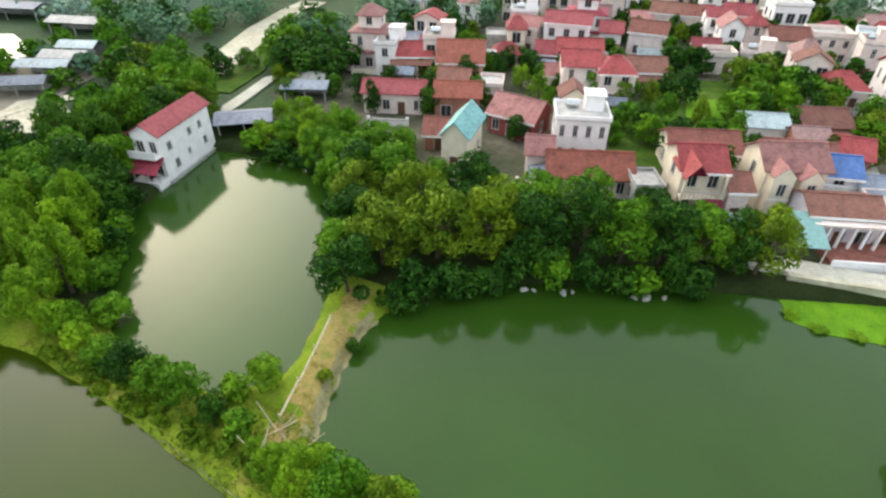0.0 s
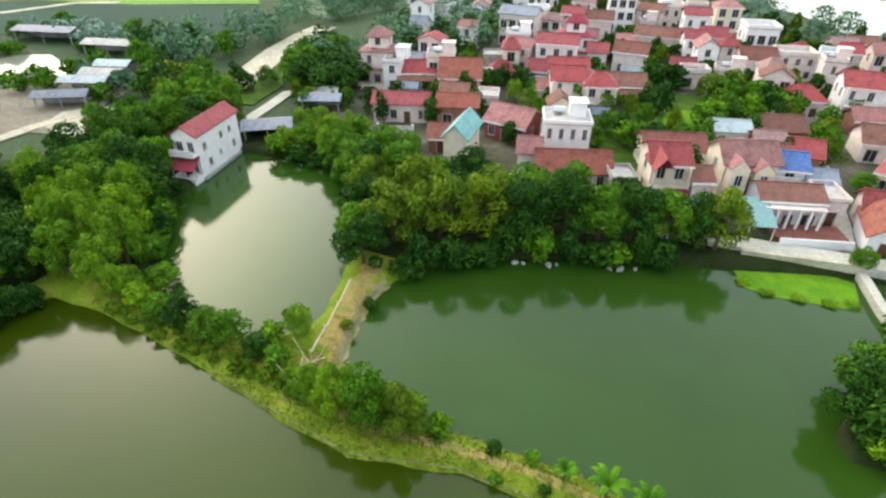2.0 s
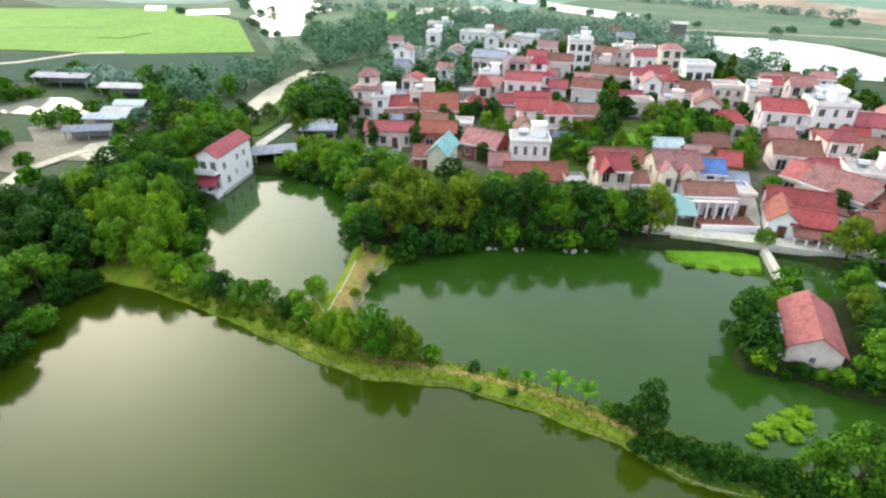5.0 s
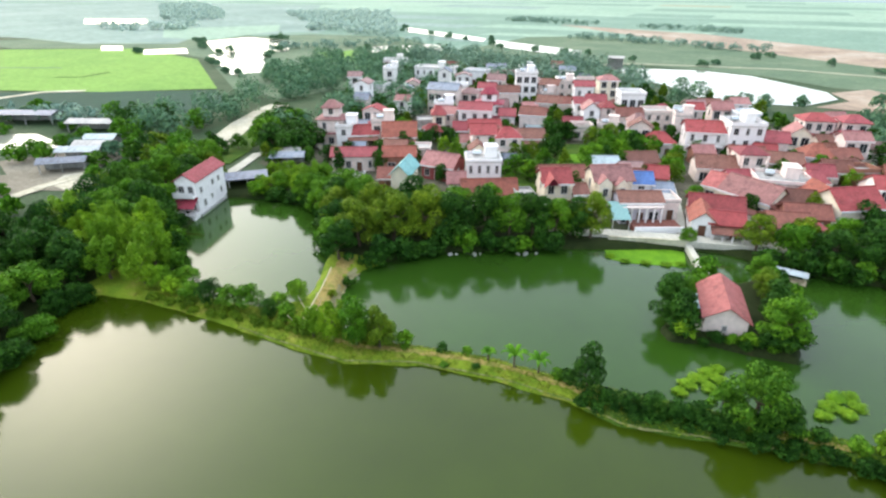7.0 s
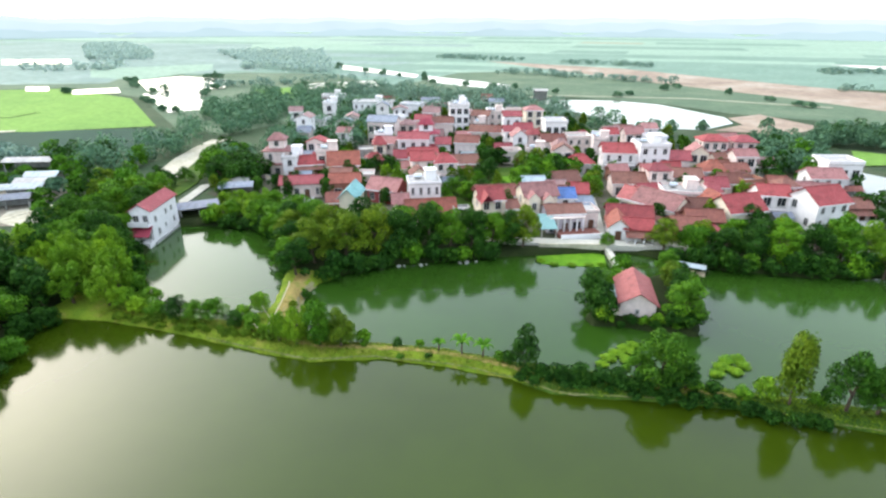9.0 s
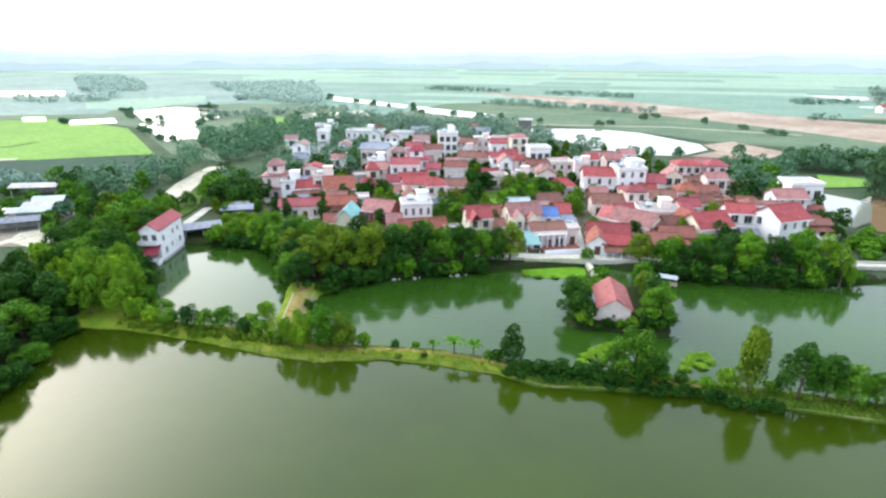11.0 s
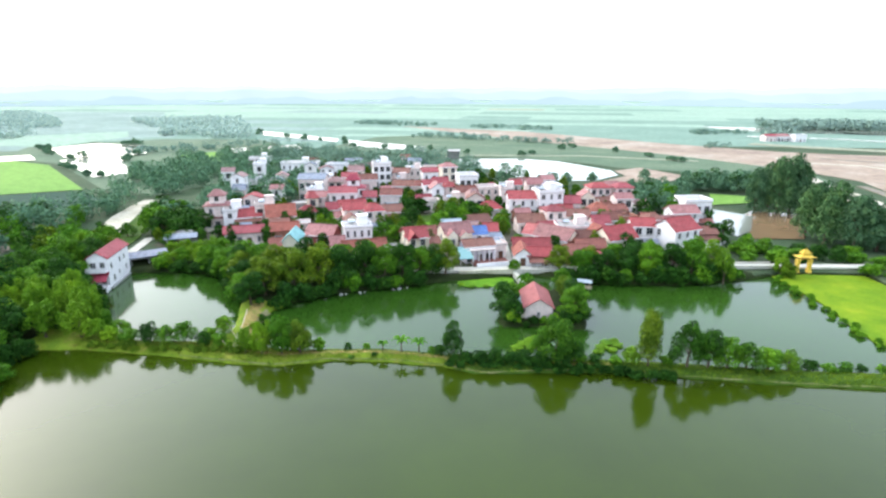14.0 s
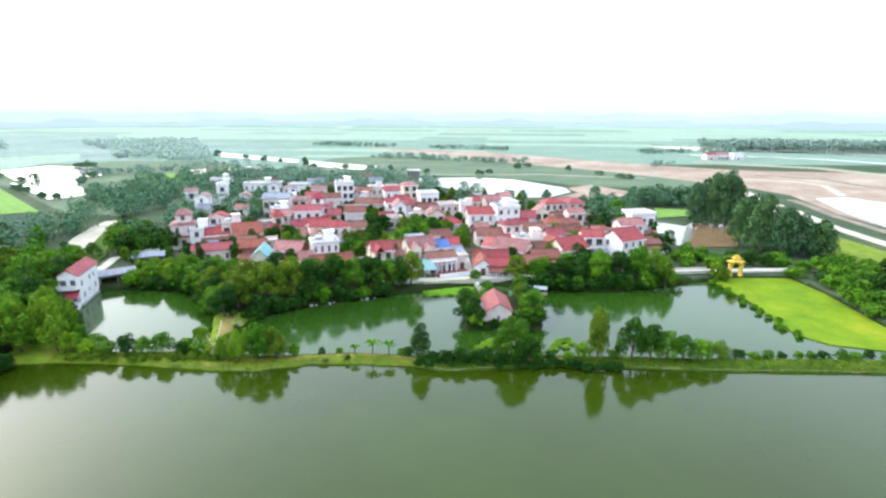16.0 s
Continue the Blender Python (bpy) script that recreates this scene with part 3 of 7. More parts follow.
far_sheet("meadow", [(-110, 362), (-30, 347), (24, 334), (46, 323), (68, 300), (100, 288), (124, 226), (134, 214), (152, 262), (160, 300), (140, 336), (116, 370), (36, 458), (-40, 500), (-90, 470)], 1.13, "meadow", "olive-grey scrub meadow beside the sand bank", "meadow")
for name, poly, mat, label in (
        ("field", [(-393, 432), (-326, 502), (-290, 448), (-288, 363), (-333, 368)], "field_pale", "field beyond the ponds in pale haze green"),
        ("field", [(-476, 410), (-394, 420), (-310, 371), (-294, 340), (-350, 316), (-420, 330)], "field_haze", "pale haze-coloured field strip"),
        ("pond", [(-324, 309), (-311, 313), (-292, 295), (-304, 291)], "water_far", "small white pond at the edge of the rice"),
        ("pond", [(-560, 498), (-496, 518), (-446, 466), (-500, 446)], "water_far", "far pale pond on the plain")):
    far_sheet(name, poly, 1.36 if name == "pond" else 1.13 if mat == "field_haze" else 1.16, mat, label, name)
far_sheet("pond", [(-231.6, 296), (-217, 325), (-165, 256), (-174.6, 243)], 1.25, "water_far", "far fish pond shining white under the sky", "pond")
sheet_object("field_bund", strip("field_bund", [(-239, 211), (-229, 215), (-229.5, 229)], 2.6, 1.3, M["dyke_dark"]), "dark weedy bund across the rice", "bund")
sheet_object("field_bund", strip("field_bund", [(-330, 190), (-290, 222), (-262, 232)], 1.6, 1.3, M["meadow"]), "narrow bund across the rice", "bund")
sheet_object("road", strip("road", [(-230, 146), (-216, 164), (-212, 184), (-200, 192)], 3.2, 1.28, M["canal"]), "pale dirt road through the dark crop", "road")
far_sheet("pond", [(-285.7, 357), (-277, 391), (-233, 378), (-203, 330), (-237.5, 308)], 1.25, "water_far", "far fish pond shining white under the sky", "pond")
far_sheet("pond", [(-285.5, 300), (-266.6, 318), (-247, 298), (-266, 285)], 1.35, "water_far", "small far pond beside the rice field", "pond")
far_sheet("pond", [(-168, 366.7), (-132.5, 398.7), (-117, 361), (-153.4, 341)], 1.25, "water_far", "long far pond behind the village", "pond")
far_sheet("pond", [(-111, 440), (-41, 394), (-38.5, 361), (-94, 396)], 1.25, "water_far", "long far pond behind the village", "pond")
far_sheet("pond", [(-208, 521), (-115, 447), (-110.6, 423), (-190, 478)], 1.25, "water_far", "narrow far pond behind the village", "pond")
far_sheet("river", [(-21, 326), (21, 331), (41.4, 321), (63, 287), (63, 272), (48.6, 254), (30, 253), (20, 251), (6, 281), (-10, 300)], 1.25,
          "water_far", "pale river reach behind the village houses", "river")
far_sheet("river", [(64, 286), (66, 270), (52, 254), (75, 250), (95, 270), (80, 300)], 1.2, "sand", "bare pinkish sandy river shore", "shore")
far_sheet("garden", [(-27, 140), (-12, 141), (-6, 150), (-8, 158), (-3, 165), (4, 176), (-10, 182), (-22, 178), (-28, 160)], 1.16, "dyke_dark", "shady green garden ground among the houses", "garden")
far_sheet("lawn", [(-19.6, 168.4), (-13.6, 170.3), (-12.8, 162), (-18.6, 159.4)], 1.3, "weed", "bright green garden plot among the houses", "lawn")
far_sheet("pond", [(84, 189), (89, 195), (102, 191), (87, 159), (73, 158), (76, 167)], 1.25, "water_brown", "small muddy brown pond beside the village", "pond")
# Paler sheet beside and over the brown pond, for the sky mirrored there.
far_sheet("pond", [(70, 196), (77.4, 196), (85.8, 186.6), (76.6, 166.9), (70, 160), (68, 176)], 1.3, "water_far", "bright strip of pond water", "pond")
far_sheet("lawn", [(80, 204), (87, 226), (101, 221), (95.6, 209)], 1.3, "field", "small bright green plot by the trees", "lawn")
far_sheet("sand_bank", [(-88, 606), (36, 545), (138, 433), (189, 386), (221, 373), (300, 360), (520, 330), (520, 200), (230, 150), (153, 186), (153.6, 212),
                        (166, 264), (157, 295), (133, 333), (110, 366), (30, 452)], 1.2, "sand", "long pale sandy river bank", "sand bank")
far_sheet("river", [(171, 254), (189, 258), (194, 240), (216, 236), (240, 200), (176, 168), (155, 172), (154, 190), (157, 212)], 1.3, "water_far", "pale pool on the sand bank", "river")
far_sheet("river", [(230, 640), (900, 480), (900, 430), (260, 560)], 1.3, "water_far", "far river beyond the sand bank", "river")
far_sheet("grass_bank", [(124, 184), (126, 171), (127, 152), (142, 118), (112, 122), (104, 142), (108, 159)], 1.25, "dyke", "bright green grassy river dyke", "grass")
far_sheet("village_yards", [(-84, 138), (-60, 128), (-38, 125), (-8, 126.5), (16, 129.5), (52, 133), (62, 150), (62, 185), (50, 215), (0, 230),
                            (-40, 250), (-85, 265), (-90, 200), (-80, 160)], 1.12, "yard", "trodden earth and concrete village yards", "yard")
far_sheet("pond", [(-172, 119), (-163, 127), (-163, 136), (-156, 139.5), (-137, 133), (-141, 127), (-157, 123)], 1.2, "water_far", "bright pond among the sheds", "pond")
far_sheet("work_yard", [(-140, 118), (-117, 106), (-105, 110), (-115, 124), (-117, 134), (-128, 141), (-142, 140), (-134, 128)], 1.17, "earth", "bare earth yard around the sheds", "yard")
far_sheet("yard", [(-117, 116), (-114, 121), (-105, 117), (-98.5, 112), (-105, 108.5), (-114, 110.5)], 1.2, "canal", "pale bright yard beside the trees", "yard")
far_sheet("field", [(-134, 109), (-122, 115.5), (-112.4, 107), (-114.2, 99), (-124, 98)], 1.2, "earth", "bare brown earth plot", "field")
sheet_object("canal", strip("canal", [(-100, 140), (-105, 153), (-111, 168), (-115.5, 185), (-117, 195)], 7, 1.3, M["canal"]), "pale concrete canal bank road", "road")
sheet_object("grass_bank", strip("grass_bank", [(-92.5, 134), (-95, 145), (-101.5, 157), (-108, 172)], 7, 1.27, M["dyke_dark"]), "olive grass slope beside the canal road", "grass")
sheet_object("road", strip("road", [(-109, 93), (-114, 100.5), (-114.3, 109), (-113, 117), (-110.5, 122)], 2.6, 1.3, M["canal"]), "pale dirt road beside the trees", "road")
sheet_object("road", strip("road", [(-84.3, 127.2), (-86, 135.5), (-88, 143.5), (-86, 146), (-79, 147)], 2.4, 1.3, M["road"]), "narrow concrete lane", "road")
sheet_object("lotus_bed", flat_sheet("lotus_bed", [(64.6, 129.4), (72.5, 131.2), (85.4, 131.2), (86.2, 119), (84.4, 99), (83.9, 86.2), (76, 88.4), (68.6, 91),
                                                  (65.2, 95), (65.0, 101), (66.4, 112), (65.6, 122)], 0.16, M["lotus"], 0.14), "bright yellow-green lotus bed at the pond edge", "lotus")
sheet_object("floating_weed", flat_sheet("floating_weed", [(-5, 120.6), (-3.6, 117.2), (-0.7, 116.8), (2.2, 117.4), (5, 117.8), (7.4, 118.4), (7.3, 123.6), (5, 124), (-1, 122)],
                                         0.04, M["weed"]), "bright green floating weed on the pond", "water weed")
sheet_object("promenade", strip("promenade", [(-15, 123.0), (-9, 123.8), (-4, 124.6), (1, 125.2), (7, 126.2), (14, 127), (22, 128)], 2.6, 1.5, M["road"], 1.6), "pale concrete lakeside road", "road")
sheet_object("road", strip("road", [(50, 130.8), (58, 132.6), (66, 133.2), (74, 133.6), (90, 134.6), (120, 136)], 2.4, 1.5, M["road"], 0.4), "pale concrete road over the bridge", "road")
sheet_object("causeway", strip("causeway", [(7.6, 126), (9.0, 119), (10.6, 113), (10.9, 108.6)], 0.95, 0.95, M["road"], 1.8), "concrete causeway to the pond hut", "path")

LANE = [(6.6, 128.5), (6.7, 135), (6.2, 143), (5.4, 154.7), (4.2, 164.4)]
sheet_object("lane", strip("lane", LANE, 1.7, 1.32, M["road"]), "narrow pale concrete village lane", "road")

# streaks of silt, scrub and water on the sand bank
for name, line, wide, z, mat, label in (
        ("silt_streak", [(173, 350), (157, 300), (145, 257), (142, 224), (135, 187), (134, 164), (132, 130)], 4.5, 1.31, "canal", "pale dry silt streak on the sand bank"),
        ("mud_streak", [(158, 250), (155.5, 234), (149.8, 208), (147.6, 181), (146, 150)], 4, 1.32, "earth", "grey mud streak on the sand bank"),
        ("mud_streak", [(196, 350), (224, 330), (226, 300), (250, 262)], 5, 1.33, "earth", "grey mud streak on the sand bank"),
        ("silt_streak", [(172, 330), (200, 318), (206, 300), (190, 262)], 4, 1.28, "canal", "pale dry silt streak on the sand bank"),
        ("scrub_strip", [(196, 440), (224, 419), (265, 396), (278, 349), (340, 290)], 17, 1.29, "field_beige", "dull green scrub strip on the sand bank"),
        ("river_channel", [(225, 512), (287, 491), (324, 460), (342, 432), (440, 360)], 11, 1.3, "water_far", "pale river channel beyond the sand bank"),
        ("river_channel", [(330, 556), (366, 532), (391, 495), (500, 420)], 15, 1.3, "water_far", "pale river channel beyond the sand bank"),
        ("slope_grass", [(150, 300), (142, 262), (131, 222), (124.5, 190)], 11, 1.24, "ground", "grey-green grass slope beside the sand bank"),
        ("earth_track", [(134, 225), (131, 211), (125.5, 198)], 1.8, 1.34, "canal", "pale dyke track along the river"),
        ("earth_track", [(-95, 262), (-60, 310), (-10, 345), (60, 350), (120, 330)], 4, 1.27, "field_beige", "pale earth track behind the village")):
    sheet_object(name, strip(name, line, wide, z, M[mat]), label, "sand bank" if "streak" in name else "track" if "track" in name else "river" if "river" in name else "scrub")


def patchwork(seed=41):
    """Long narrow fields of the plain, each a sheet of its own."""
    rnd = random.Random(seed)
    k = 0
    for row in range(9):
        y = 430 + row * (34 + 13 * row)
        x = -1000 - 40 * row + rnd.uniform(0, 60)
        while x < 700 + 60 * row:
            w = rnd.uniform(60, 170) * (1 + 0.12 * row)
            dpt = (26 + 12 * row) * rnd.uniform(0.6, 1.0)
            if not (x > -120 and y < 640 and x > -0.9 * (y - 560)) and rnd.random() < 0.8:
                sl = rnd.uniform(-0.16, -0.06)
                # Green and blue field tones here have the haze in their colour.
                mat, lab = rnd.choice((("field_blue", "field on the plain coloured blue-green for haze"), ("field_pale", "field on the plain coloured pale green for haze"), ("field_beige", "pale stubble field on the plain"),
                                       ("field_blue", "field on the plain coloured blue-green for haze"), ("field_pale", "field on the plain coloured pale green for haze"), ("field_pale", "field on the plain coloured pale green for haze")))
                # The left of the plain takes the bluer haze colours.
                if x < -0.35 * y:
                    mat, lab = rnd.choice((("field_haze", "field on the plain coloured blue-grey for haze"), ("field_blue", "field on the plain coloured blue-green for haze"), ("field_haze", "field on the plain coloured blue-grey for haze")))
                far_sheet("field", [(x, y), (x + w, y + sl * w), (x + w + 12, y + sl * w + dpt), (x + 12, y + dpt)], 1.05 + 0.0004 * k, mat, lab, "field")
            k += 1
            x += w + rnd.uniform(4, 30)


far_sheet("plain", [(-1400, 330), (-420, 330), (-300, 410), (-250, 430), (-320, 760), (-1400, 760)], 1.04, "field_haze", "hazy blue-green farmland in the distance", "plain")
far_sheet("plain", [(-1400, 330), (-420, 330), (-300, 410), (-120, 350), (60, 360), (150, 420), (700, 420), (1600, 500), (1600, 760), (-1400, 760)], 1.03, "field_blue", "farmland in haze blue-green stretching to the horizon", "plain")
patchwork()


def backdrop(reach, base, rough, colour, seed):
    """A pale haze-blue glowing ring round the plain, standing in for distant haze."""
    m, nt, b = material("glowing_haze", 1.0)
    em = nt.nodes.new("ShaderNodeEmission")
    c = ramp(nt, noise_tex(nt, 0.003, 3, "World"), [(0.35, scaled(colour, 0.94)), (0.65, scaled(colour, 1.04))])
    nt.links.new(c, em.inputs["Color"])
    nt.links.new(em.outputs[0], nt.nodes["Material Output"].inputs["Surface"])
    rnd = random.Random(seed)
    bm = bmesh.new()
    low, high = [], []
    steps = 240
    for k in range(steps + 1):
        a = radians(-80 + 160 * k / steps)
        x, y = reach * math.sin(a), reach * math.cos(a)
        low.append(bm.verts.new((x, y, -5)))
        high.append(bm.verts.new((x, y, base + rough * (math.sin(k * 0.31 + seed) + 0.6 * math.sin(k * 0.83) + rnd.uniform(-0.3, 0.3)))))
    for k in range(steps):
        bm.faces.new((low[k], low[k + 1], high[k + 1], high[k]))
    sheet_object("backdrop", mesh_of("backdrop", bm, m), "glowing haze band with a hilly top on the horizon", "hills")


# Three glowing layers, paler outwards, imitate haze thickening towards the sky.
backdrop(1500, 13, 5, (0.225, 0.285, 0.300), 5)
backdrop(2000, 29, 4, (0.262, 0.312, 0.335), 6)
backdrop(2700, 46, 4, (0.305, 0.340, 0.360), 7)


# ------------------------------------------------------------------ houses
WINDOWS = {}
HOUSES = []
TREES_AT = []


def window_part(parent, w, h, m, door=False):
    """A frame with a recessed dark pane, or a plank door, set in an opening of a wall."""
    key = (round(w, 1), round(h, 1), door)
    if key not in WINDOWS:
        w, h = key[0], key[1]
        t = 0.09
        f = boxes((-w / 2, -0.06, 0, -w / 2 + t, 0.12, h), (w / 2 - t, -0.06, 0, w / 2, 0.12, h),
                  (-w / 2 + t, -0.06, h - t, w / 2 - t, 0.12, h), (-w / 2 - 0.06, -0.12, -0.08, w / 2 + 0.06, 0.1, 0.002))
        if not door:
            box(f, -0.03, -0.03, 0.002, 0.03, 0.08, h - t)
        p = boxes((-w / 2 + t, 0.05, 0.002, w / 2 - t, 0.09, h - t))
        WINDOWS[key] = (mesh_of("window", f, M["frame"]), mesh_of("pane", p, M["door"] if door else M["glass"]))
    fm, pm = WINDOWS[key]
    ob = part("door" if door else "window", fm, None, parent)
    ob.matrix_basis = m
    part("door_leaf" if door else "pane", pm, None, ob)
    return ob


def facade(bm, width, height, openings, m, thick=0.24):
    """A wall with openings cut through it; local x along it, y inwards."""
    xs = sorted({-width / 2, width / 2, *(v for o in openings for v in o[:2])})
    zs = sorted({0.0, height, *(v for o in openings for v in o[2:])})
    for x0, x1 in zip(xs, xs[1:]):
        for z0, z1 in zip(zs, zs[1:]):
            cx, cz = (x0 + x1) / 2, (z0 + z1) / 2
            if any(o[0] < cx < o[1] and o[2] < cz < o[3] for o in openings):
                continue
            for v in box(bm, x0, 0, z0, x1, thick, z1):
                v.co = m @ v.co
    bmesh.ops.remove_doubles(bm, verts=bm.verts, dist=0.002)


def gable_roof(w, d, rise, over=0.45, thick=0.16, hip=0.0):
    """Two tiled slopes (and hipped ends), ridge along x, eaves at z = 0."""
    bm = bmesh.new()
    X, Y, R = w / 2 + over, d / 2 + over, w / 2 + over - hip
    drop = rise * over / (d / 2)
    lo = [(-X, -Y, -drop), (X, -Y, -drop), (X, Y, -drop), (-X, Y, -drop)]
    for lift in (0.0, thick):
        a = [bm.verts.new((x, y, z + lift)) for x, y, z in lo]
        r = [bm.verts.new((-R, 0, rise + lift)), bm.verts.new((R, 0, rise + lift))]
        faces = [(a[0], a[1], r[1], r[0]), (a[2], a[3], r[0], r[1])]
        if hip:
            faces += [(a[1], a[2], r[1]), (a[3], a[0], r[0])]
        for f in faces:
            bm.faces.new(f if lift else f[::-1])
        if lift:
            top = a + r
        else:
            bot = a + r
    edge = [(0, 1), (2, 3)] + ([(1, 2), (3, 0)] if hip else [(1, 5), (5, 2), (3, 4), (4, 0)])
    for i, j in edge:
        bm.faces.new((bot[i], bot[j], top[j], top[i]))
    bmesh.ops.recalc_face_normals(bm, faces=bm.faces)
    return bm


def house(x, y, rz, w, d, h, rise, kind, roof, wall, storeys, label, porch=False, balcony=False, awning="", veranda=False, tank=False, cross=False, annex=False, pediments=False, slim=False, ground=LAND):
    rnd = random.Random(int(x * 10) * 7919 + int(y * 10))
    HOUSES.append((x, y, 0.5 * max(w, d)))
    ob = thing("house", pose(x, y, ground - 0.05, 0, 0, rz), label, "house", "village houses")
    wm = M[{"brick": "brickw", "plum": "plumw"}.get(wall, wall)]
    storey = h / storeys
    open_front = rnd.random() < 0.55
    bm = bmesh.new()
    wins = []
    for side, (length, m) in enumerate(((w, pose(0, -d / 2, 0)), (d, pose(w / 2, 0, 0, 0, 0, 90)),
                                        (w, pose(0, d / 2, 0, 0, 0, 180)), (d, pose(-w / 2, 0, 0, 0, 0, -90)))):
        ops = []
        inner = length if side % 2 == 0 else length - 0.48
        if side != 2:
            bays = max(1, int(inner / (1.6 if slim else 2.3 if side == 0 else 3.2)))
            for s in range(storeys):
                for k in range(bays):
                    cx = -inner / 2 + inner * (k + 0.5) / bays
                    is_door = s == 0 and side == 0 and k == bays // 2
                    ww = 1.3 if is_door else 0.7 if slim else rnd.choice((0.8, 1.0, 1.2))
                    z0 = 0.05 if is_door else s * storey + 0.9
                    hh = min(2.2 if is_door else 1.6, storey - (z0 - s * storey) - 0.35)
                    # Wide dark panes stand in for the shade inside open veranda bays.
                    if open_front and not slim and side == 0 and not is_door and storey > 2.7:
                        ww, z0, hh = min(1.7, inner / bays - 0.35), s * storey + 0.4, 2.0
                    if ww > inner - 0.4 or hh < 0.6 or (side % 2 and rnd.random() < 0.35):
                        continue
                    ww, hh = round(ww, 1), round(hh, 1)
                    ops.append((cx - ww / 2, cx + ww / 2, z0, z0 + hh))
                    wins.append((ww, hh, m @ pose(cx, 0.02, z0), is_door))
        facade(bm, inner, h, ops, m)
    if kind == "gable":
        for sx in (-1, 1):
            prism(bm, [(sx * (w / 2 - 0.24 * (sx > 0)), -d / 2, h), (sx * (w / 2 - 0.24 * (sx > 0)), d / 2, h), (sx * (w / 2 - 0.24 * (sx > 0)), 0, h + rise - 0.03)], (0.24, 0, 0))
    if kind == "gablefront":
        prism(bm, [(-w / 2, -d / 2, h), (w / 2, -d / 2, h), (0, -d / 2, h + rise - 0.03)], (0, 0.24, 0))
    bmesh.ops.recalc_face_normals(bm, faces=bm.faces)
    part("wall", bm, wm, ob)
    if kind in ("gable", "hip") and rnd.random() < 0.7:
        eave = h - rise * 0.45 / (d / 2)
        part("fascia", boxes((-w / 2 - 0.45, -d / 2 - 0.52, eave - 0.16, w / 2 + 0.45, -d / 2 - 0.455, eave + 0.12)), M["white"], ob)
    for ww, hh, m, is_door in wins:
        window_part(ob, ww, hh, m, is_door)
    rm = M["r_" + roof]
    if kind == "flat":
        r = part("roof", boxes((-w / 2 - 0.2, -d / 2 - 0.2, h, w / 2 + 0.2, d / 2 + 0.2, h + 0.2)), rm, ob)
        p = rise
        part("parapet", boxes((-w / 2 - 0.15, -d / 2 - 0.15, h + 0.2, w / 2 + 0.15, -d / 2, h + 0.2 + p), (-w / 2 - 0.15, d / 2, h + 0.2, w / 2 + 0.15, d / 2 + 0.15, h + 0.2 + p),
                              (-w / 2 - 0.15, -d / 2, h + 0.2, -w / 2, d / 2, h + 0.2 + p), (w / 2, -d / 2, h + 0.2, w / 2 + 0.15, d / 2, h + 0.2 + p)), wm, r)
        if tank or w > 9:
            part("stair_head", boxes((w * 0.05, 0, h + 0.2, w * 0.05 + 2.4, d / 2 - 0.3, h + 2.3), (w * 0.05 - 0.2, -0.2, h + 2.3, w * 0.05 + 2.6, d / 2 - 0.1, h + 2.45)), wm, r)
    elif kind == "gablefront":
        r = part("roof", gable_roof(d, w, rise), rm, ob)
        r.matrix_basis = pose(0, 0, h + 0.01, 0, 0, 90)
    else:
        r = part("roof", gable_roof(w, d, rise, hip=(min(w, d) * 0.42 if kind == "hip" else 0.0)), rm, ob)
        r.matrix_basis = pose(0, 0, h + 0.01)
        rl = (w / 2 + 0.45 - (min(w, d) * 0.42 if kind == "hip" else 0))
        cap = bmesh.new()
        tube(cap, (-rl, 0, rise + 0.16), (rl, 0, rise + 0.16), 0.13, 0.13, 6)
        part("ridge_cap", cap, rm, r)
    if cross:
        cw = w * 0.46
        c = part("porch_gable", gable_roof(4.6, cw, rise * 0.85, 0.3), rm, ob)
        c.matrix_basis = pose(-w / 2 + cw / 2, -d / 2 + 0.75, h - 0.05, 0, 0, 90)
        tri = bmesh.new()
        prism(tri, [(-w / 2, -d / 2 - 1.25, h - 0.1), (-w / 2 + cw, -d / 2 - 1.25, h - 0.1), (-w / 2 + cw / 2, -d / 2 - 1.25, h + rise * 0.75 - 0.1)], (0, 0.2, 0))
        part("gable_panel", tri, M["darkred"], ob, "dark red gable panel")
    if tank:
        t = bmesh.new()
        tube(t, (-w * 0.3, d * 0.2, h + 0.85), (-w * 0.3 + 1.7, d * 0.2, h + 0.85), 0.55, 0.55, 14)
        tk = part("water_tank", t, M["steel"], ob, "shiny stainless water tank")
        part("tank_stand", boxes((-w * 0.3 + 0.15, d * 0.2 - 0.45, h + 0.2, -w * 0.3 + 0.3, d * 0.2 + 0.45, h + 0.5),
                                 (-w * 0.3 + 1.4, d * 0.2 - 0.45, h + 0.2, -w * 0.3 + 1.55, d * 0.2 + 0.45, h + 0.5)), M["rail"], tk)
    if porch:
        slope = bmesh.new()
        prism(slope, [(-w / 2, -d / 2 - 2.2, h - 1.15), (-w / 2, -d / 2 - 2.2, h - 1.03), (-w / 2, -d / 2 - 0.02, h - 0.38), (-w / 2, -d / 2 - 0.02, h - 0.5)], (w, 0, 0))
        bmesh.ops.recalc_face_normals(slope, faces=slope.faces)
        part("porch_roof", slope, M["r_brown"] if roof != "brown" else rm, ob)
        for k in range(4):
            px = -w / 2 + 0.15 + (w - 0.5) * k / 3
            part("porch_post", boxes((px, -d / 2 - 2.05, 0, px + 0.2, -d / 2 - 1.85, h - 1.13)), wm, ob)
    if balcony:
        z = storey
        b = part("balcony", boxes((-w / 2, -d / 2 - 1.2, z - 0.14, w / 2, -d / 2 - 0.003, z)), wm, ob)
        rows = [(-w / 2, -d / 2 - 1.2, z + 0.85, w / 2, -d / 2 - 1.12, z + 0.95)]
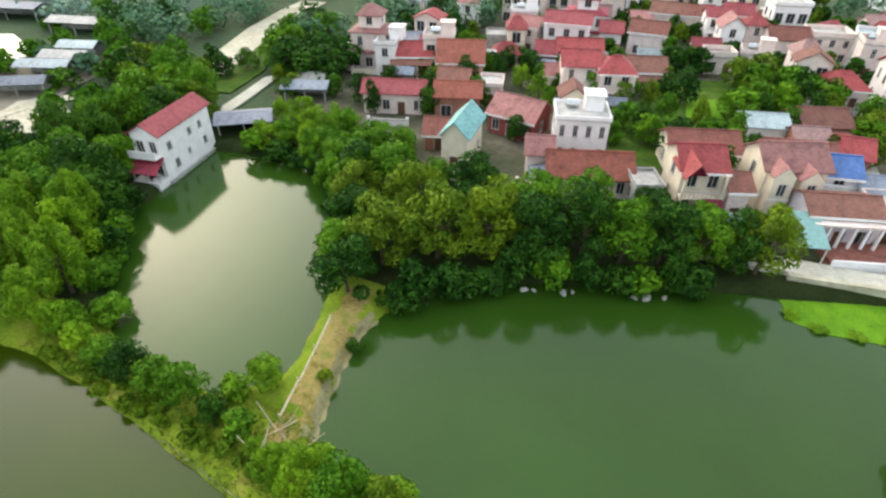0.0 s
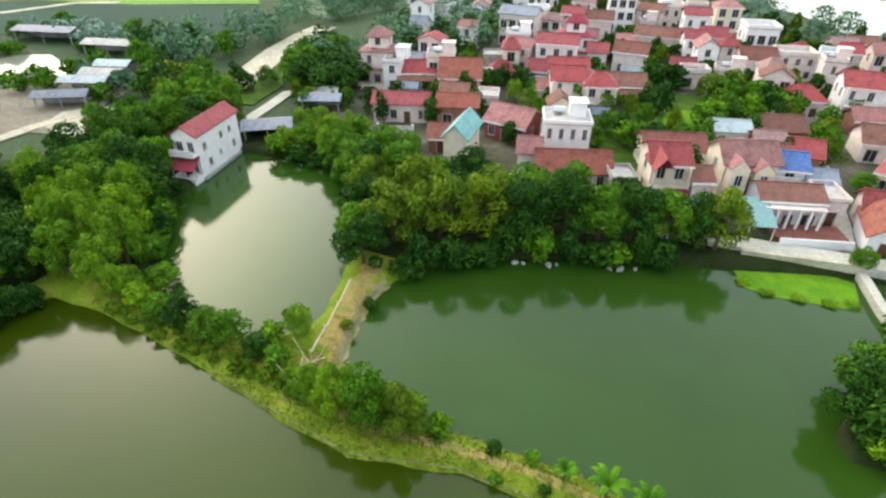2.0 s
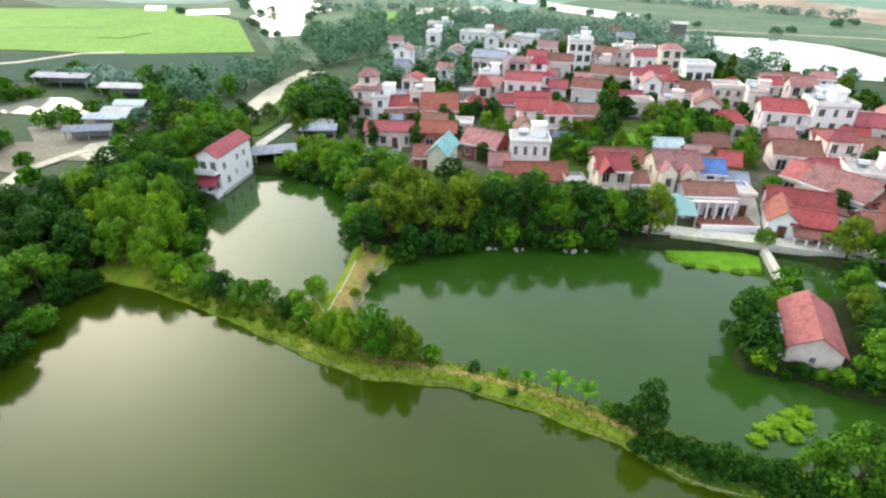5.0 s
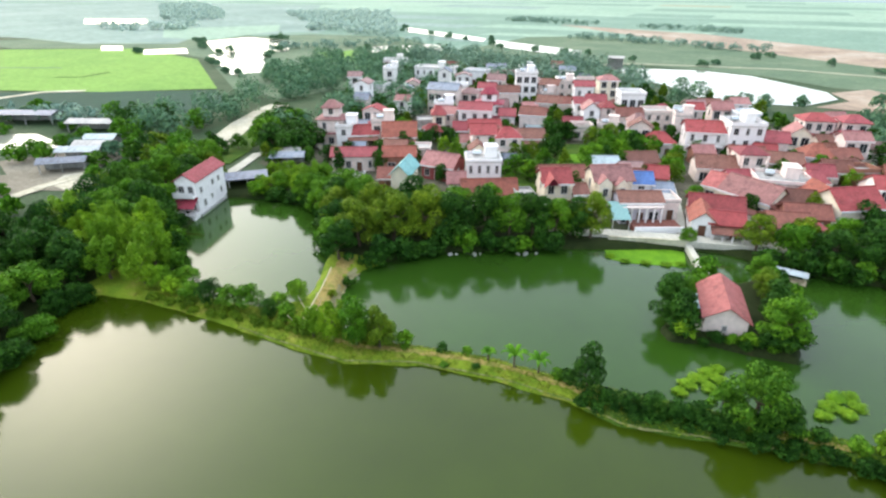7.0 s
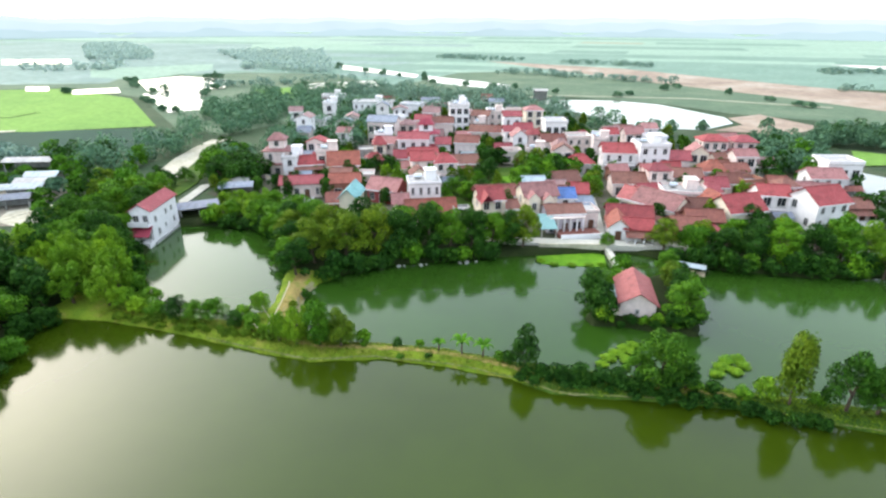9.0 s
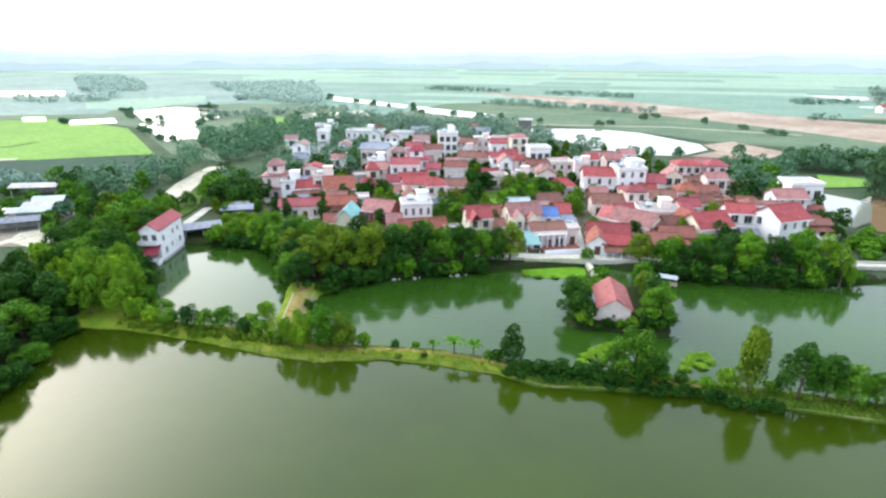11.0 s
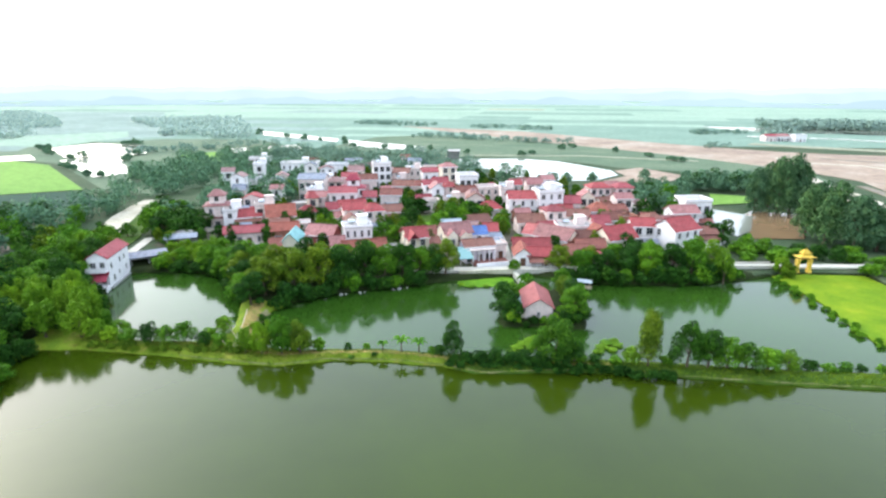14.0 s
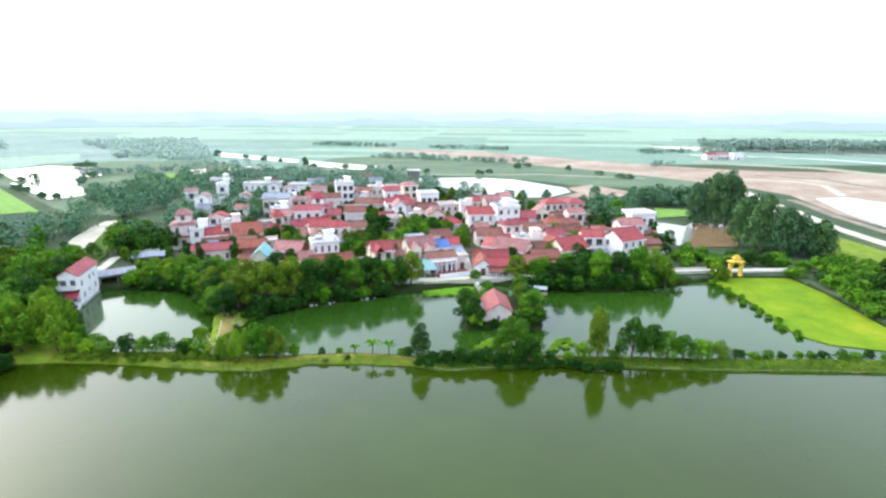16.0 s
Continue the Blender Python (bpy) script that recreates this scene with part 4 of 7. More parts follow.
        n = int(w / 0.45)
        rows += [(-w / 2 + w * k / n, -d / 2 - 1.19, z + 0.002, -w / 2 + w * k / n + 0.07, -d / 2 - 1.13, z + 0.85) for k in range(n + 1)]
        part("railing", boxes(*rows), M["rail"], b)
        for sx in (-1, 1):
            part("column", boxes((sx * (w / 2 - 0.2) - 0.14, -d / 2 - 1.15, 0, sx * (w / 2 - 0.2) + 0.14, -d / 2 - 0.87, h)), wm, ob)
    if pediments:
        for px, pw, top in ((-w * 0.30, w * 0.34, h - 0.2), (w * 0.16, w * 0.36, h - 0.6)):
            y0 = -d / 2 - 1.6
            f = bmesh.new()
            facade(f, pw, top, [(-0.5, 0.5, storey + 0.5, storey + 2.0), (-0.5, 0.5, 0.6, 2.2)], pose(px, y0, 0))
            prism(f, [(px - pw / 2, y0, top), (px + pw / 2, y0, top), (px, y0, top + 1.1)], (0, 0.24, 0))
            box(f, px - pw / 2, y0 + 0.24, 0, px - pw / 2 + 0.2, -d / 2, top)
            box(f, px + pw / 2 - 0.2, y0 + 0.24, 0, px + pw / 2, -d / 2, top)
            bmesh.ops.recalc_face_normals(f, faces=f.faces)
            bay = part("bay_front", f, M["cream"], ob)
            window_part(bay, 1.0, 1.5, pose(px, y0 + 0.02, storey + 0.5))
            window_part(bay, 1.0, 1.6, pose(px, y0 + 0.02, 0.6))
            lid = part("bay_roof", gable_roof(2.2, pw, 1.1, 0.15, 0.12), rm, bay)
            lid.matrix_basis = pose(px, y0 + 1.25, top, 0, 0, 90)
            part("bay_trim", boxes((px - pw / 2 - 0.06, y0 - 0.1, storey - 0.12, px + pw / 2 + 0.06, y0 - 0.003, storey + 0.1)), M["white"], bay)
    if annex and w > 4:
        s = rnd.choice((-1, 1))
        aw, ad, ah = rnd.uniform(2.0, 3.0), d * rnd.uniform(0.5, 0.8), min(2.5, h - 0.6)
        x0, x1 = (w / 2 + 0.003, w / 2 + aw) if s > 0 else (-w / 2 - aw, -w / 2 - 0.003)
        y0 = -d / 2 + rnd.uniform(-0.8, 0.6)
        a = part("annex", boxes((x0, y0, 0, x1, y0 + 0.2, ah), (x0, y0 + ad - 0.2, 0, x1, y0 + ad, ah), (x1 - 0.2 if s > 0 else x0, y0 + 0.2, 0, x1 if s > 0 else x0 + 0.2, y0 + ad - 0.2, ah)), M["pinkw"], ob)
        lid = bmesh.new()
        hi, lo = (x0, x1 + 0.3) if s > 0 else (x1, x0 - 0.3)
        prism(lid, [(hi, y0 - 0.2, ah + 0.55), (lo, y0 - 0.2, ah + 0.02), (lo, y0 - 0.2, ah + 0.12), (hi, y0 - 0.2, ah + 0.65)], (0, ad + 0.4, 0))
        bmesh.ops.recalc_face_normals(lid, faces=lid.faces)
        part("annex_roof", lid, M[rnd.choice(("r_brown", "r_brick", "r_slate", "r_plum"))], a)
        window_part(a, 1.0, 1.2, pose((x0 + x1) / 2, y0 - 0.06, 0.8))
    if awning:
        slope = bmesh.new()
        prism(slope, [(w * 0.02, -d / 2 - 2.0, storey - 0.5), (w * 0.02, -d / 2 - 2.0, storey - 0.44), (w * 0.02, -d / 2 - 1.22, storey + 0.1), (w * 0.02, -d / 2 - 1.22, storey)], (w * 0.46, 0, 0))
        bmesh.ops.recalc_face_normals(slope, faces=slope.faces)
        part("awning", slope, M[awning], ob, "dark red sheet awning")
    if veranda:
        part("canopy", boxes((-w / 2, -d / 2 - 1.3, h - 0.75, w / 2, -d / 2 - 0.01, h - 0.5)), M["pinkw"], ob)
        part("terrace", boxes((-w / 2 + 1.4, -d / 2 - 4.0, 0, w / 2 + 2.6, -d / 2 - 0.01, 0.9)), M["r_brick"], ob, "red-tiled front terrace")
        for k in range(5):
            px = -w / 2 + 1.5 + (w - 1.9) * k / 4
            part("column", boxes((px, -d / 2 - 1.25, 0.9, px + 0.26, -d / 2 - 0.99, h - 0.75)), M["white"], ob)
        part("low_wall", boxes((-w / 2 + 1.4, -d / 2 - 4.2, 0, w / 2 + 2.6, -d / 2 - 4.0, 1.3)), M["white"], ob)
    return ob



def tiered_house(x, y, rz, w, d, tiers, roof, wall, label, ground=LAND):
    """A tall house whose storeys step in, each under its own skirt of tiles; a tier is (width share, storey height)."""
    HOUSES.append((x, y, 0.5 * max(w, d)))
    ob = thing("house", pose(x, y, ground - 0.05, 0, 0, rz), label, "house", "village houses")
    rnd = random.Random(int(x * 13 + y * 29))
    z = 0.0
    for level, (share, high) in enumerate(tiers):
        tw, td = w * share, d * share
        bm = bmesh.new()
        wins = []
        for side, (length, m) in enumerate(((tw, pose(0, -td / 2, z)), (td, pose(tw / 2, 0, z, 0, 0, 90)), (tw, pose(0, td / 2, z, 0, 0, 180)), (td, pose(-tw / 2, 0, z, 0, 0, -90)))):
            inner = length if side % 2 == 0 else length - 0.48
            bays = max(1, int(inner / 2.2))
            ops = []
            for k in range(bays):
                cx = -inner / 2 + inner * (k + 0.5) / bays
                ww, hh = rnd.choice((1.0, 1.2, 1.4)), round(min(1.7, high - 1.2), 1)
                ops.append((cx - ww / 2, cx + ww / 2, 0.8, 0.8 + hh))
                wins.append((ww, hh, m @ pose(cx, 0.02, 0.8)))
            facade(bm, inner, high, ops, m)
        bmesh.ops.recalc_face_normals(bm, faces=bm.faces)
        body = part("storey", bm, M[wall], ob)
        for ww, hh, m in wins:
            window_part(body, ww, hh, m)
        z += high
        last = level == len(tiers) - 1
        r = part("roof", gable_roof(tw, td, 1.3 if last else 0.8, 0.5, 0.16, min(tw, td) * 0.45), M["r_" + roof], ob)
        r.matrix_basis = pose(0, 0, z + 0.01)
        if not last:
            z += 0.25
    return ob


house(-61.0, 142.3, 22, 9.4, 4.6, 3.6, 1.2, "gable", "plum", "pinkw", 1, "long single-storey pinkish house with a plum-red tiled roof")
house(-51.4, 145.2, 22, 6.8, 5.0, 3.8, 1.4, "gable", "orange", "brick", 1, "single-storey bare brick house with an orange-red tiled roof")
house(-49.1, 134.3, 22, 3.7, 5.0, 2.6, 1.3, "gable", "brick", "brick", 1, "single-storey bare brick village house with a weathered brick-red tiled roof", annex=True)
house(-40.5, 143.4, -7, 7.1, 6.0, 3.4, 1.9, "gable", "pink", "plum", 1, "single-storey dark red village house with a faded pink tiled roof")
house(-67.6, 159.6, 26, 7.4, 6.0, 3.8, 1.6, "gable", "red", "cream", 1, "single-storey cream house with a bright red tiled roof", porch=True)
house(-57.8, 160.1, 22, 7.8, 7.0, 4.2, 2.6, "gable", "orange", "cream", 1, "single-storey cream-painted village house with a orange-red tiled roof", porch=True)
house(-72.4, 167.4, 22, 4.4, 6.0, 3.4, 1.2, "gable", "slate", "white", 1, "single-storey white-painted village house with a blue-grey sheet roof", annex=True)
house(-58.0, 178.0, 22, 4.3, 5.0, 3.6, 0.4, "flat", "concrete", "concrete", 1, "single-storey grey concrete village house with a bare concrete roof")
house(-53.6, 176.6, 22, 3.3, 5.0, 6.2, 1.5, "hip", "red", "cream", 2, "two-storey cream-painted village house with a bright red tiled roof")
house(-44.9, 182.3, 11, 8.5, 6.0, 7.0, 1.4, "gable", "plum", "white", 2, "two-storey white-painted village house with a plum-red tiled roof", balcony=True)
house(-40.8, 176.2, 22, 8.0, 6.0, 3.8, 1.6, "gable", "red", "pinkw", 1, "single-storey pinkish plastered village house with a bright red tiled roof", annex=True)
house(-37.2, 168.7, 22, 7.9, 6.0, 4.0, 1.8, "hip", "brick", "pinkw", 1, "single-storey pinkish plastered village house with a weathered brick-red tiled roof")
house(-37.0, 161.2, 22, 5.6, 6.0, 6.2, 1.6, "gable", "red", "pinkw", 2, "two-storey pinkish house with a red roof and balcony", balcony=True)
house(-31.2, 161.6, 22, 5.4, 6.0, 5.8, 1.6, "hip", "red", "pinkw", 2, "two-storey pinkish house with a red hipped roof and balcony", balcony=True)
house(-41.1, 162.3, 22, 3.4, 4.0, 3.4, 1.2, "gable", "pink", "pinkw", 1, "single-storey pinkish plastered village house with a faded pink tiled roof")
house(-28.9, 172.5, 20, 8.4, 6.0, 3.2, 1.6, "gable", "brown", "cream", 1, "single-storey cream-painted village house with a brown tiled roof", porch=True)
house(-8.4, 155.4, 18, 5.0, 5.0, 3.6, 0.9, "gable", "steel", "white", 1, "single-storey white house with a pale steel sheet roof")
house(-1.4, 160.2, 24, 6.4, 5.6, 3.4, 1.5, "gable", "brown", "white", 1, "single-storey white house with a brown tiled roof and porch", porch=True)
house(-15.8, 143.6, 22, 8.5, 6.0, 3.6, 1.6, "gable", "brick", "cream", 1, "single-storey cream-painted village house with a weathered brick-red tiled roof", annex=True)
house(-4.5, 146.5, 16, 7.8, 5.0, 3.4, 1.5, "gable", "brick", "cream", 1, "single-storey cream-painted village house with a weathered brick-red tiled roof")
house(-30.8, 139.6, 20, 6.8, 5.6, 6.2, 0.45, "flat", "white", "white", 2, "two-storey white-painted village house with a flat roof and stair head", slim=True, tank=True)
house(-27.4, 131.6, 22, 9.8, 6.0, 3.0, 1.8, "gable", "orange", "pinkw", 1, "single-storey pinkish plastered village house with a orange-red tiled roof", annex=True)
house(-33.8, 131.9, 19, 3.0, 4.0, 4.0, 1.4, "gable", "pink", "pinkw", 1, "single-storey pinkish plastered village house with a faded pink tiled roof")
house(-15.6, 133.4, 22, 4.7, 6.2, 6.0, 1.6, "gable", "red", "cream", 2, "two-storey pale yellow village house with a bright red tiled roof", balcony=True, awning="darkred", cross=True)
house(-20.4, 130.6, 26, 3.0, 4.0, 3.2, 0.4, "flat", "concrete", "concrete", 1, "small grey house with a bare concrete roof")
house(-11.2, 132.8, 24, 2.2, 4.4, 4.4, 1.0, "gable", "brown", "pinkw", 1, "narrow pinkish house with a brown tiled roof")
house(-6.4, 138.2, 24, 6.8, 6.0, 6.0, 1.8, "gable", "pink", "cream", 2, "two-storey cream house with gabled bays and a pink roof", pediments=True)
house(-1.0, 140.8, 14, 3.8, 4.8, 5.0, 1.3, "gable", "blue", "white", 2, "two-storey white house with a blue steel sheet roof")
house(3.0, 140.4, 14, 3.2, 4.4, 3.8, 1.0, "gable", "slate", "white", 1, "low white house with a blue-grey sheet roof")
house(-0.4, 136.9, 16, 5.0, 2.4, 3.4, 0.3, "flat", "white", "white", 1, "low white back house with a flat roof")
house(-0.9, 133.0, 20, 7.0, 4.8, 4.2, 1.0, "gable", "brown", "lilac", 1, "lilac-white house with a brown tiled roof and columned veranda", veranda=True)
house(4.0, 136.2, 20, 2.8, 4.8, 3.6, 0.4, "flat", "white", "pinkw", 1, "low pinkish side house with a flat roof")
tiered_house(-75.8, 159.5, 16, 7.2, 7.0, ((1.0, 3.4), (0.9, 3.2), (0.55, 2.6)), "pink", "pinkw", "tall pink-plastered house stepping up under faded pink tiles")
house(-71.2, 157.5, 16, 3.6, 6.0, 5.6, 0.6, "flat", "white", "white", 2, "narrow two-storey white house with a flat roof", tank=True)
house(-79.6, 156.0, 16, 3.4, 5.0, 4.0, 0.5, "flat", "concrete", "pinkw", 1, "small pinkish house with a bare concrete roof")
house(-91.6, 216.8, 0, 8.7, 6.0, 5.0, 0.6, "flat", "steel", "white", 1, "single-storey white-painted village house with a pale steel sheet roof", annex=True)
house(-82.4, 253.4, 5, 15.9, 7.0, 6.4, 0.6, "flat", "white", "white", 2, "two-storey white-painted village house with a flat concrete roof")
house(-61.3, 203.7, 3, 9.3, 6.0, 7.8, 1.4, "gable", "slate", "pinkw", 2, "two-storey pinkish plastered village house with a blue-grey sheet roof")
tiered_house(-43.9, 192.5, 12, 9.0, 7.0, ((1.0, 3.2), (0.85, 3.2), (0.45, 2.6)), "magenta", "white", "tall white house stepping up under magenta-red tiles")
house(-37.8, 189.6, 12, 4.2, 5.0, 4.4, 1.4, "gable", "plum", "white", 1, "small white house with a plum-red tiled roof")
house(-41.4, 231.2, 16, 7.2, 6.0, 9.5, 0.7, "flat", "white", "white", 3, "three-storey white-painted village house with a flat concrete roof", tank=True)
house(-29.5, 211.3, 1, 7.3, 6.0, 4.5, 1.6, "gable", "brown", "pinkw", 1, "single-storey pinkish plastered village house with a brown tiled roof", annex=True)
house(-44.7, 219.2, 16, 6.9, 5.0, 5.4, 1.6, "gable", "brown", "pinkw", 1, "single-storey pinkish plastered village house with a brown tiled roof")
house(-23.8, 212.1, 16, 6.3, 6.0, 4.5, 1.5, "gable", "brick", "pinkw", 1, "single-storey pinkish plastered village house with a weathered brick-red tiled roof", annex=True)
house(-21.2, 224.9, 16, 6.1, 5.0, 7.8, 1.2, "gable", "plum", "white", 2, "two-storey white-painted village house with a plum-red tiled roof")
house(-14.6, 235.2, 16, 6.3, 6.0, 8.5, 1.2, "hip", "pink", "cream", 3, "three-storey cream-painted village house with a faded pink tiled roof")
house(-6.2, 216.6, 16, 7.1, 7.0, 7.5, 0.7, "flat", "white", "white", 2, "two-storey white-painted village house with a flat concrete roof")
house(-16.1, 199.5, 16, 4.5, 5.0, 5.8, 1.8, "gablefront", "pink", "white", 2, "two-storey white-painted village house with a faded pink tiled roof")
house(-6.0, 199.6, 16, 6.9, 6.0, 4.8, 1.6, "gable", "brick", "pinkw", 1, "single-storey pinkish plastered village house with a weathered brick-red tiled roof")
house(1.4, 203.0, 16, 7.3, 6.0, 5.2, 0.8, "flat", "white", "pinkw", 2, "two-storey pinkish plastered village house with a flat concrete roof")
house(12.2, 181.1, 7, 8.5, 7.0, 6.4, 1.8, "gable", "red", "white", 2, "two-storey white-painted village house with a bright red tiled roof", balcony=True)
house(20.3, 181.1, 16, 7.8, 7.0, 8.2, 0.8, "flat", "white", "white", 3, "three-storey white-painted village house with a flat concrete roof", tank=True)
house(2.3, 178.1, 16, 6.6, 6.0, 3.6, 1.8, "hip", "red", "pinkw", 1, "single-storey pinkish plastered village house with a bright red tiled roof", annex=True)
tiered_house(39.6, 200.6, 10, 8.4, 7.0, ((1.0, 3.4), (0.85, 3.2)), "red", "pinkw", "two-tier pink-plastered house under bright red tiles")
tiered_house(48.0, 201.4, 6, 7.4, 7.0, ((1.0, 3.4), (0.8, 3.2)), "plum", "pinkw", "two-tier pink-plastered house under plum-red tiles")
house(46.5, 195.8, 16, 5.1, 5.0, 4.0, 1.2, "gable", "magenta", "pinkw", 1, "single-storey pinkish plastered village house with a magenta-red tiled roof")
house(33.3, 187.0, 1, 4.7, 6.0, 6.0, 1.8, "gablefront", "pink", "cream", 2, "two-storey cream-painted village house with a faded pink tiled roof")
house(35.2, 176.2, 5, 5.5, 6.0, 4.0, 2.0, "hip", "orange", "white", 1, "single-storey white-painted village house with a orange-red tiled roof", annex=True)
house(40.7, 178.2, 16, 5.7, 5.0, 3.6, 1.4, "gable", "brick", "pinkw", 1, "single-storey pinkish plastered village house with a weathered brick-red tiled roof")
house(14.0, 161.8, 10, 8.6, 6.0, 3.4, 1.8, "gable", "brown", "pinkw", 1, "single-storey pinkish plastered village house with a brown tiled roof", annex=True)
house(14.6, 148.6, -28, 5.4, 6.0, 3.4, 1.8, "gable", "salmon", "cream", 1, "single-storey cream house with a salmon tiled roof")
house(19.0, 144.6, -38, 9.4, 6.4, 3.6, 2.2, "gable", "pink", "cream", 1, "long single-storey cream house with a faded pink tiled roof", annex=True)
house(24.4, 151.6, 5, 9.4, 7.0, 4.4, 0.6, "flat", "concrete", "pinkw", 1, "single-storey pinkish house with a flat concrete roof terrace", tank=True)
house(25.0, 144.4, 8, 8.6, 4.6, 3.4, 1.5, "gable", "brown", "pinkw", 1, "single-storey pinkish house with a brown tiled roof")
house(26.0, 138.2, 8, 6.6, 4.6, 3.0, 1.5, "gable", "brick", "brick", 1, "single-storey bare brick house with a weathered brick-red tiled roof", annex=True)
house(33.0, 142.6, 28, 8.0, 6.6, 4.4, 2.4, "gable", "red", "cream", 1, "cream house with a tall gable wall and red tiled roof")
house(29.6, 146.2, 20, 4.0, 5.0, 4.2, 1.8, "gablefront", "orange", "cream", 1, "small cream house with an orange-red tiled roof", annex=True)
house(41.3, 150.8, 1, 5.6, 6.0, 5.6, 1.4, "gable", "red", "white", 2, "two-storey white-painted village house with a bright red tiled roof", balcony=True)
house(49.0, 147.2, 30, 8.0, 7.2, 5.8, 2.4, "gable", "red", "white", 2, "two-storey white house with a gable wall and red tiles")
house(51.0, 157.0, 14, 7.0, 6.0, 4.6, 1.6, "gable", "pink", "white", 1, "white house with a faded pink tiled roof")
house(12.0, 137.0, 3, 8.4, 4.6, 3.2, 1.5, "gable", "red", "pinkw", 1, "single-storey pinkish house with a bright red tiled roof", annex=True)
house(9.6, 131.6, 2, 3.6, 6.4, 3.0, 1.5, "gablefront", "orange", "white", 1, "narrow white house wing with an orange-red tiled roof")
house(13.2, 131.0, 4, 5.0, 4.4, 2.8, 1.3, "gable", "red", "white", 1, "low white house wing with a bright red tiled roof", porch=True)
house(22.4, 133.8, 10, 5.9, 6.0, 2.8, 1.4, "gable", "brick", "brick", 1, "single-storey bare brick village house with a weathered brick-red tiled roof", annex=True)
house(57.6, 153.4, 12, 6.0, 5.0, 3.2, 1.3, "gable", "brown", "cream", 1, "single-storey cream-painted village house with a brown tiled roof", porch=True)
house(58.0, 170.6, 10, 7.6, 6.0, 5.0, 1.6, "gable", "pink", "white", 2, "two-storey white-painted village house with a faded pink tiled roof")
house(63.0, 176.6, 10, 8.0, 7.0, 7.0, 0.8, "flat", "white", "white", 2, "two-storey white house with a flat roof terrace")
house(-110.1, 276.1, 16, 10.2, 6.0, 5.5, 0.6, "flat", "white", "white", 2, "two-storey white-painted village house with a flat concrete roof")
house(-67.2, 259.4, -5, 8.9, 6.0, 5.2, 0.6, "flat", "steel", "white", 1, "single-storey white-painted village house with a pale steel sheet roof", annex=True)
house(-63.0, 274.5, 16, 7.8, 6.0, 5.0, 1.2, "gable", "slate", "white", 1, "single-storey white-painted village house with a blue-grey sheet roof")
house(-33.7, 237.7, -7, 6.4, 6.0, 5.5, 1.5, "gable", "brown", "pinkw", 2, "two-storey pinkish plastered village house with a brown tiled roof")
house(-29.8, 245.1, 16, 6.3, 6.0, 6.0, 0.6, "flat", "white", "white", 2, "two-storey white-painted village house with a flat concrete roof")
house(8.2, 203.1, -4, 4.7, 6.0, 6.0, 0.6, "flat", "steel", "white", 2, "two-storey white-painted village house with a pale steel sheet roof")
house(24.6, 208.5, 16, 6.0, 6.0, 5.4, 0.6, "flat", "steel", "white", 2, "two-storey white-painted village house with a pale steel sheet roof")
house(27.8, 181.5, 1, 4.7, 6.0, 5.2, 1.6, "gable", "plum", "pinkw", 1, "single-storey pinkish plastered village house with a plum-red tiled roof", annex=True)
house(20.8, 172.7, 7, 6.9, 6.0, 3.6, 1.4, "gable", "brick", "pinkw", 1, "single-storey pinkish plastered village house with a weathered brick-red tiled roof")
house(27.7, 169.6, 7, 6.7, 6.0, 3.6, 1.5, "gable", "brown", "pinkw", 1, "single-storey pinkish plastered village house with a brown tiled roof", annex=True)
house(-53.4, 182.4, 1, 6.0, 6.0, 5.4, 1.3, "gable", "pink", "pinkw", 2, "two-storey pinkish plastered village house with a faded pink tiled roof")
house(-30.6, 190.8, 3, 6.8, 6.0, 5.0, 1.5, "gable", "brick", "pinkw", 1, "single-storey pinkish plastered village house with a weathered brick-red tiled roof")

house(222, 468, 10, 9, 7, 4, 1.6, "gable", "plum", "pinkw", 1, "far pinkish house beyond the sand bank")
house(232, 470, 14, 10, 7, 4, 1.6, "gable", "pink", "white", 1, "far white house beyond the sand bank")
house(243, 466, 8, 9, 7, 5, 0.5, "flat", "white", "white", 1, "far white flat-roofed house beyond the sand bank")
house(-33.6, 145.4, 22, 3.4, 3.6, 6.6, 1.3, "gablefront", "brick", "cream", 2, "narrow cream house with a small gabled top")

# the long house with the teal roof, gable end to the pond
house(-44.2, 131.2, 8, 3.4, 7.4, 5.2, 1.7, "gablefront", "teal", "cream", 1, "cream gabled house with a long pale teal sheet roof")


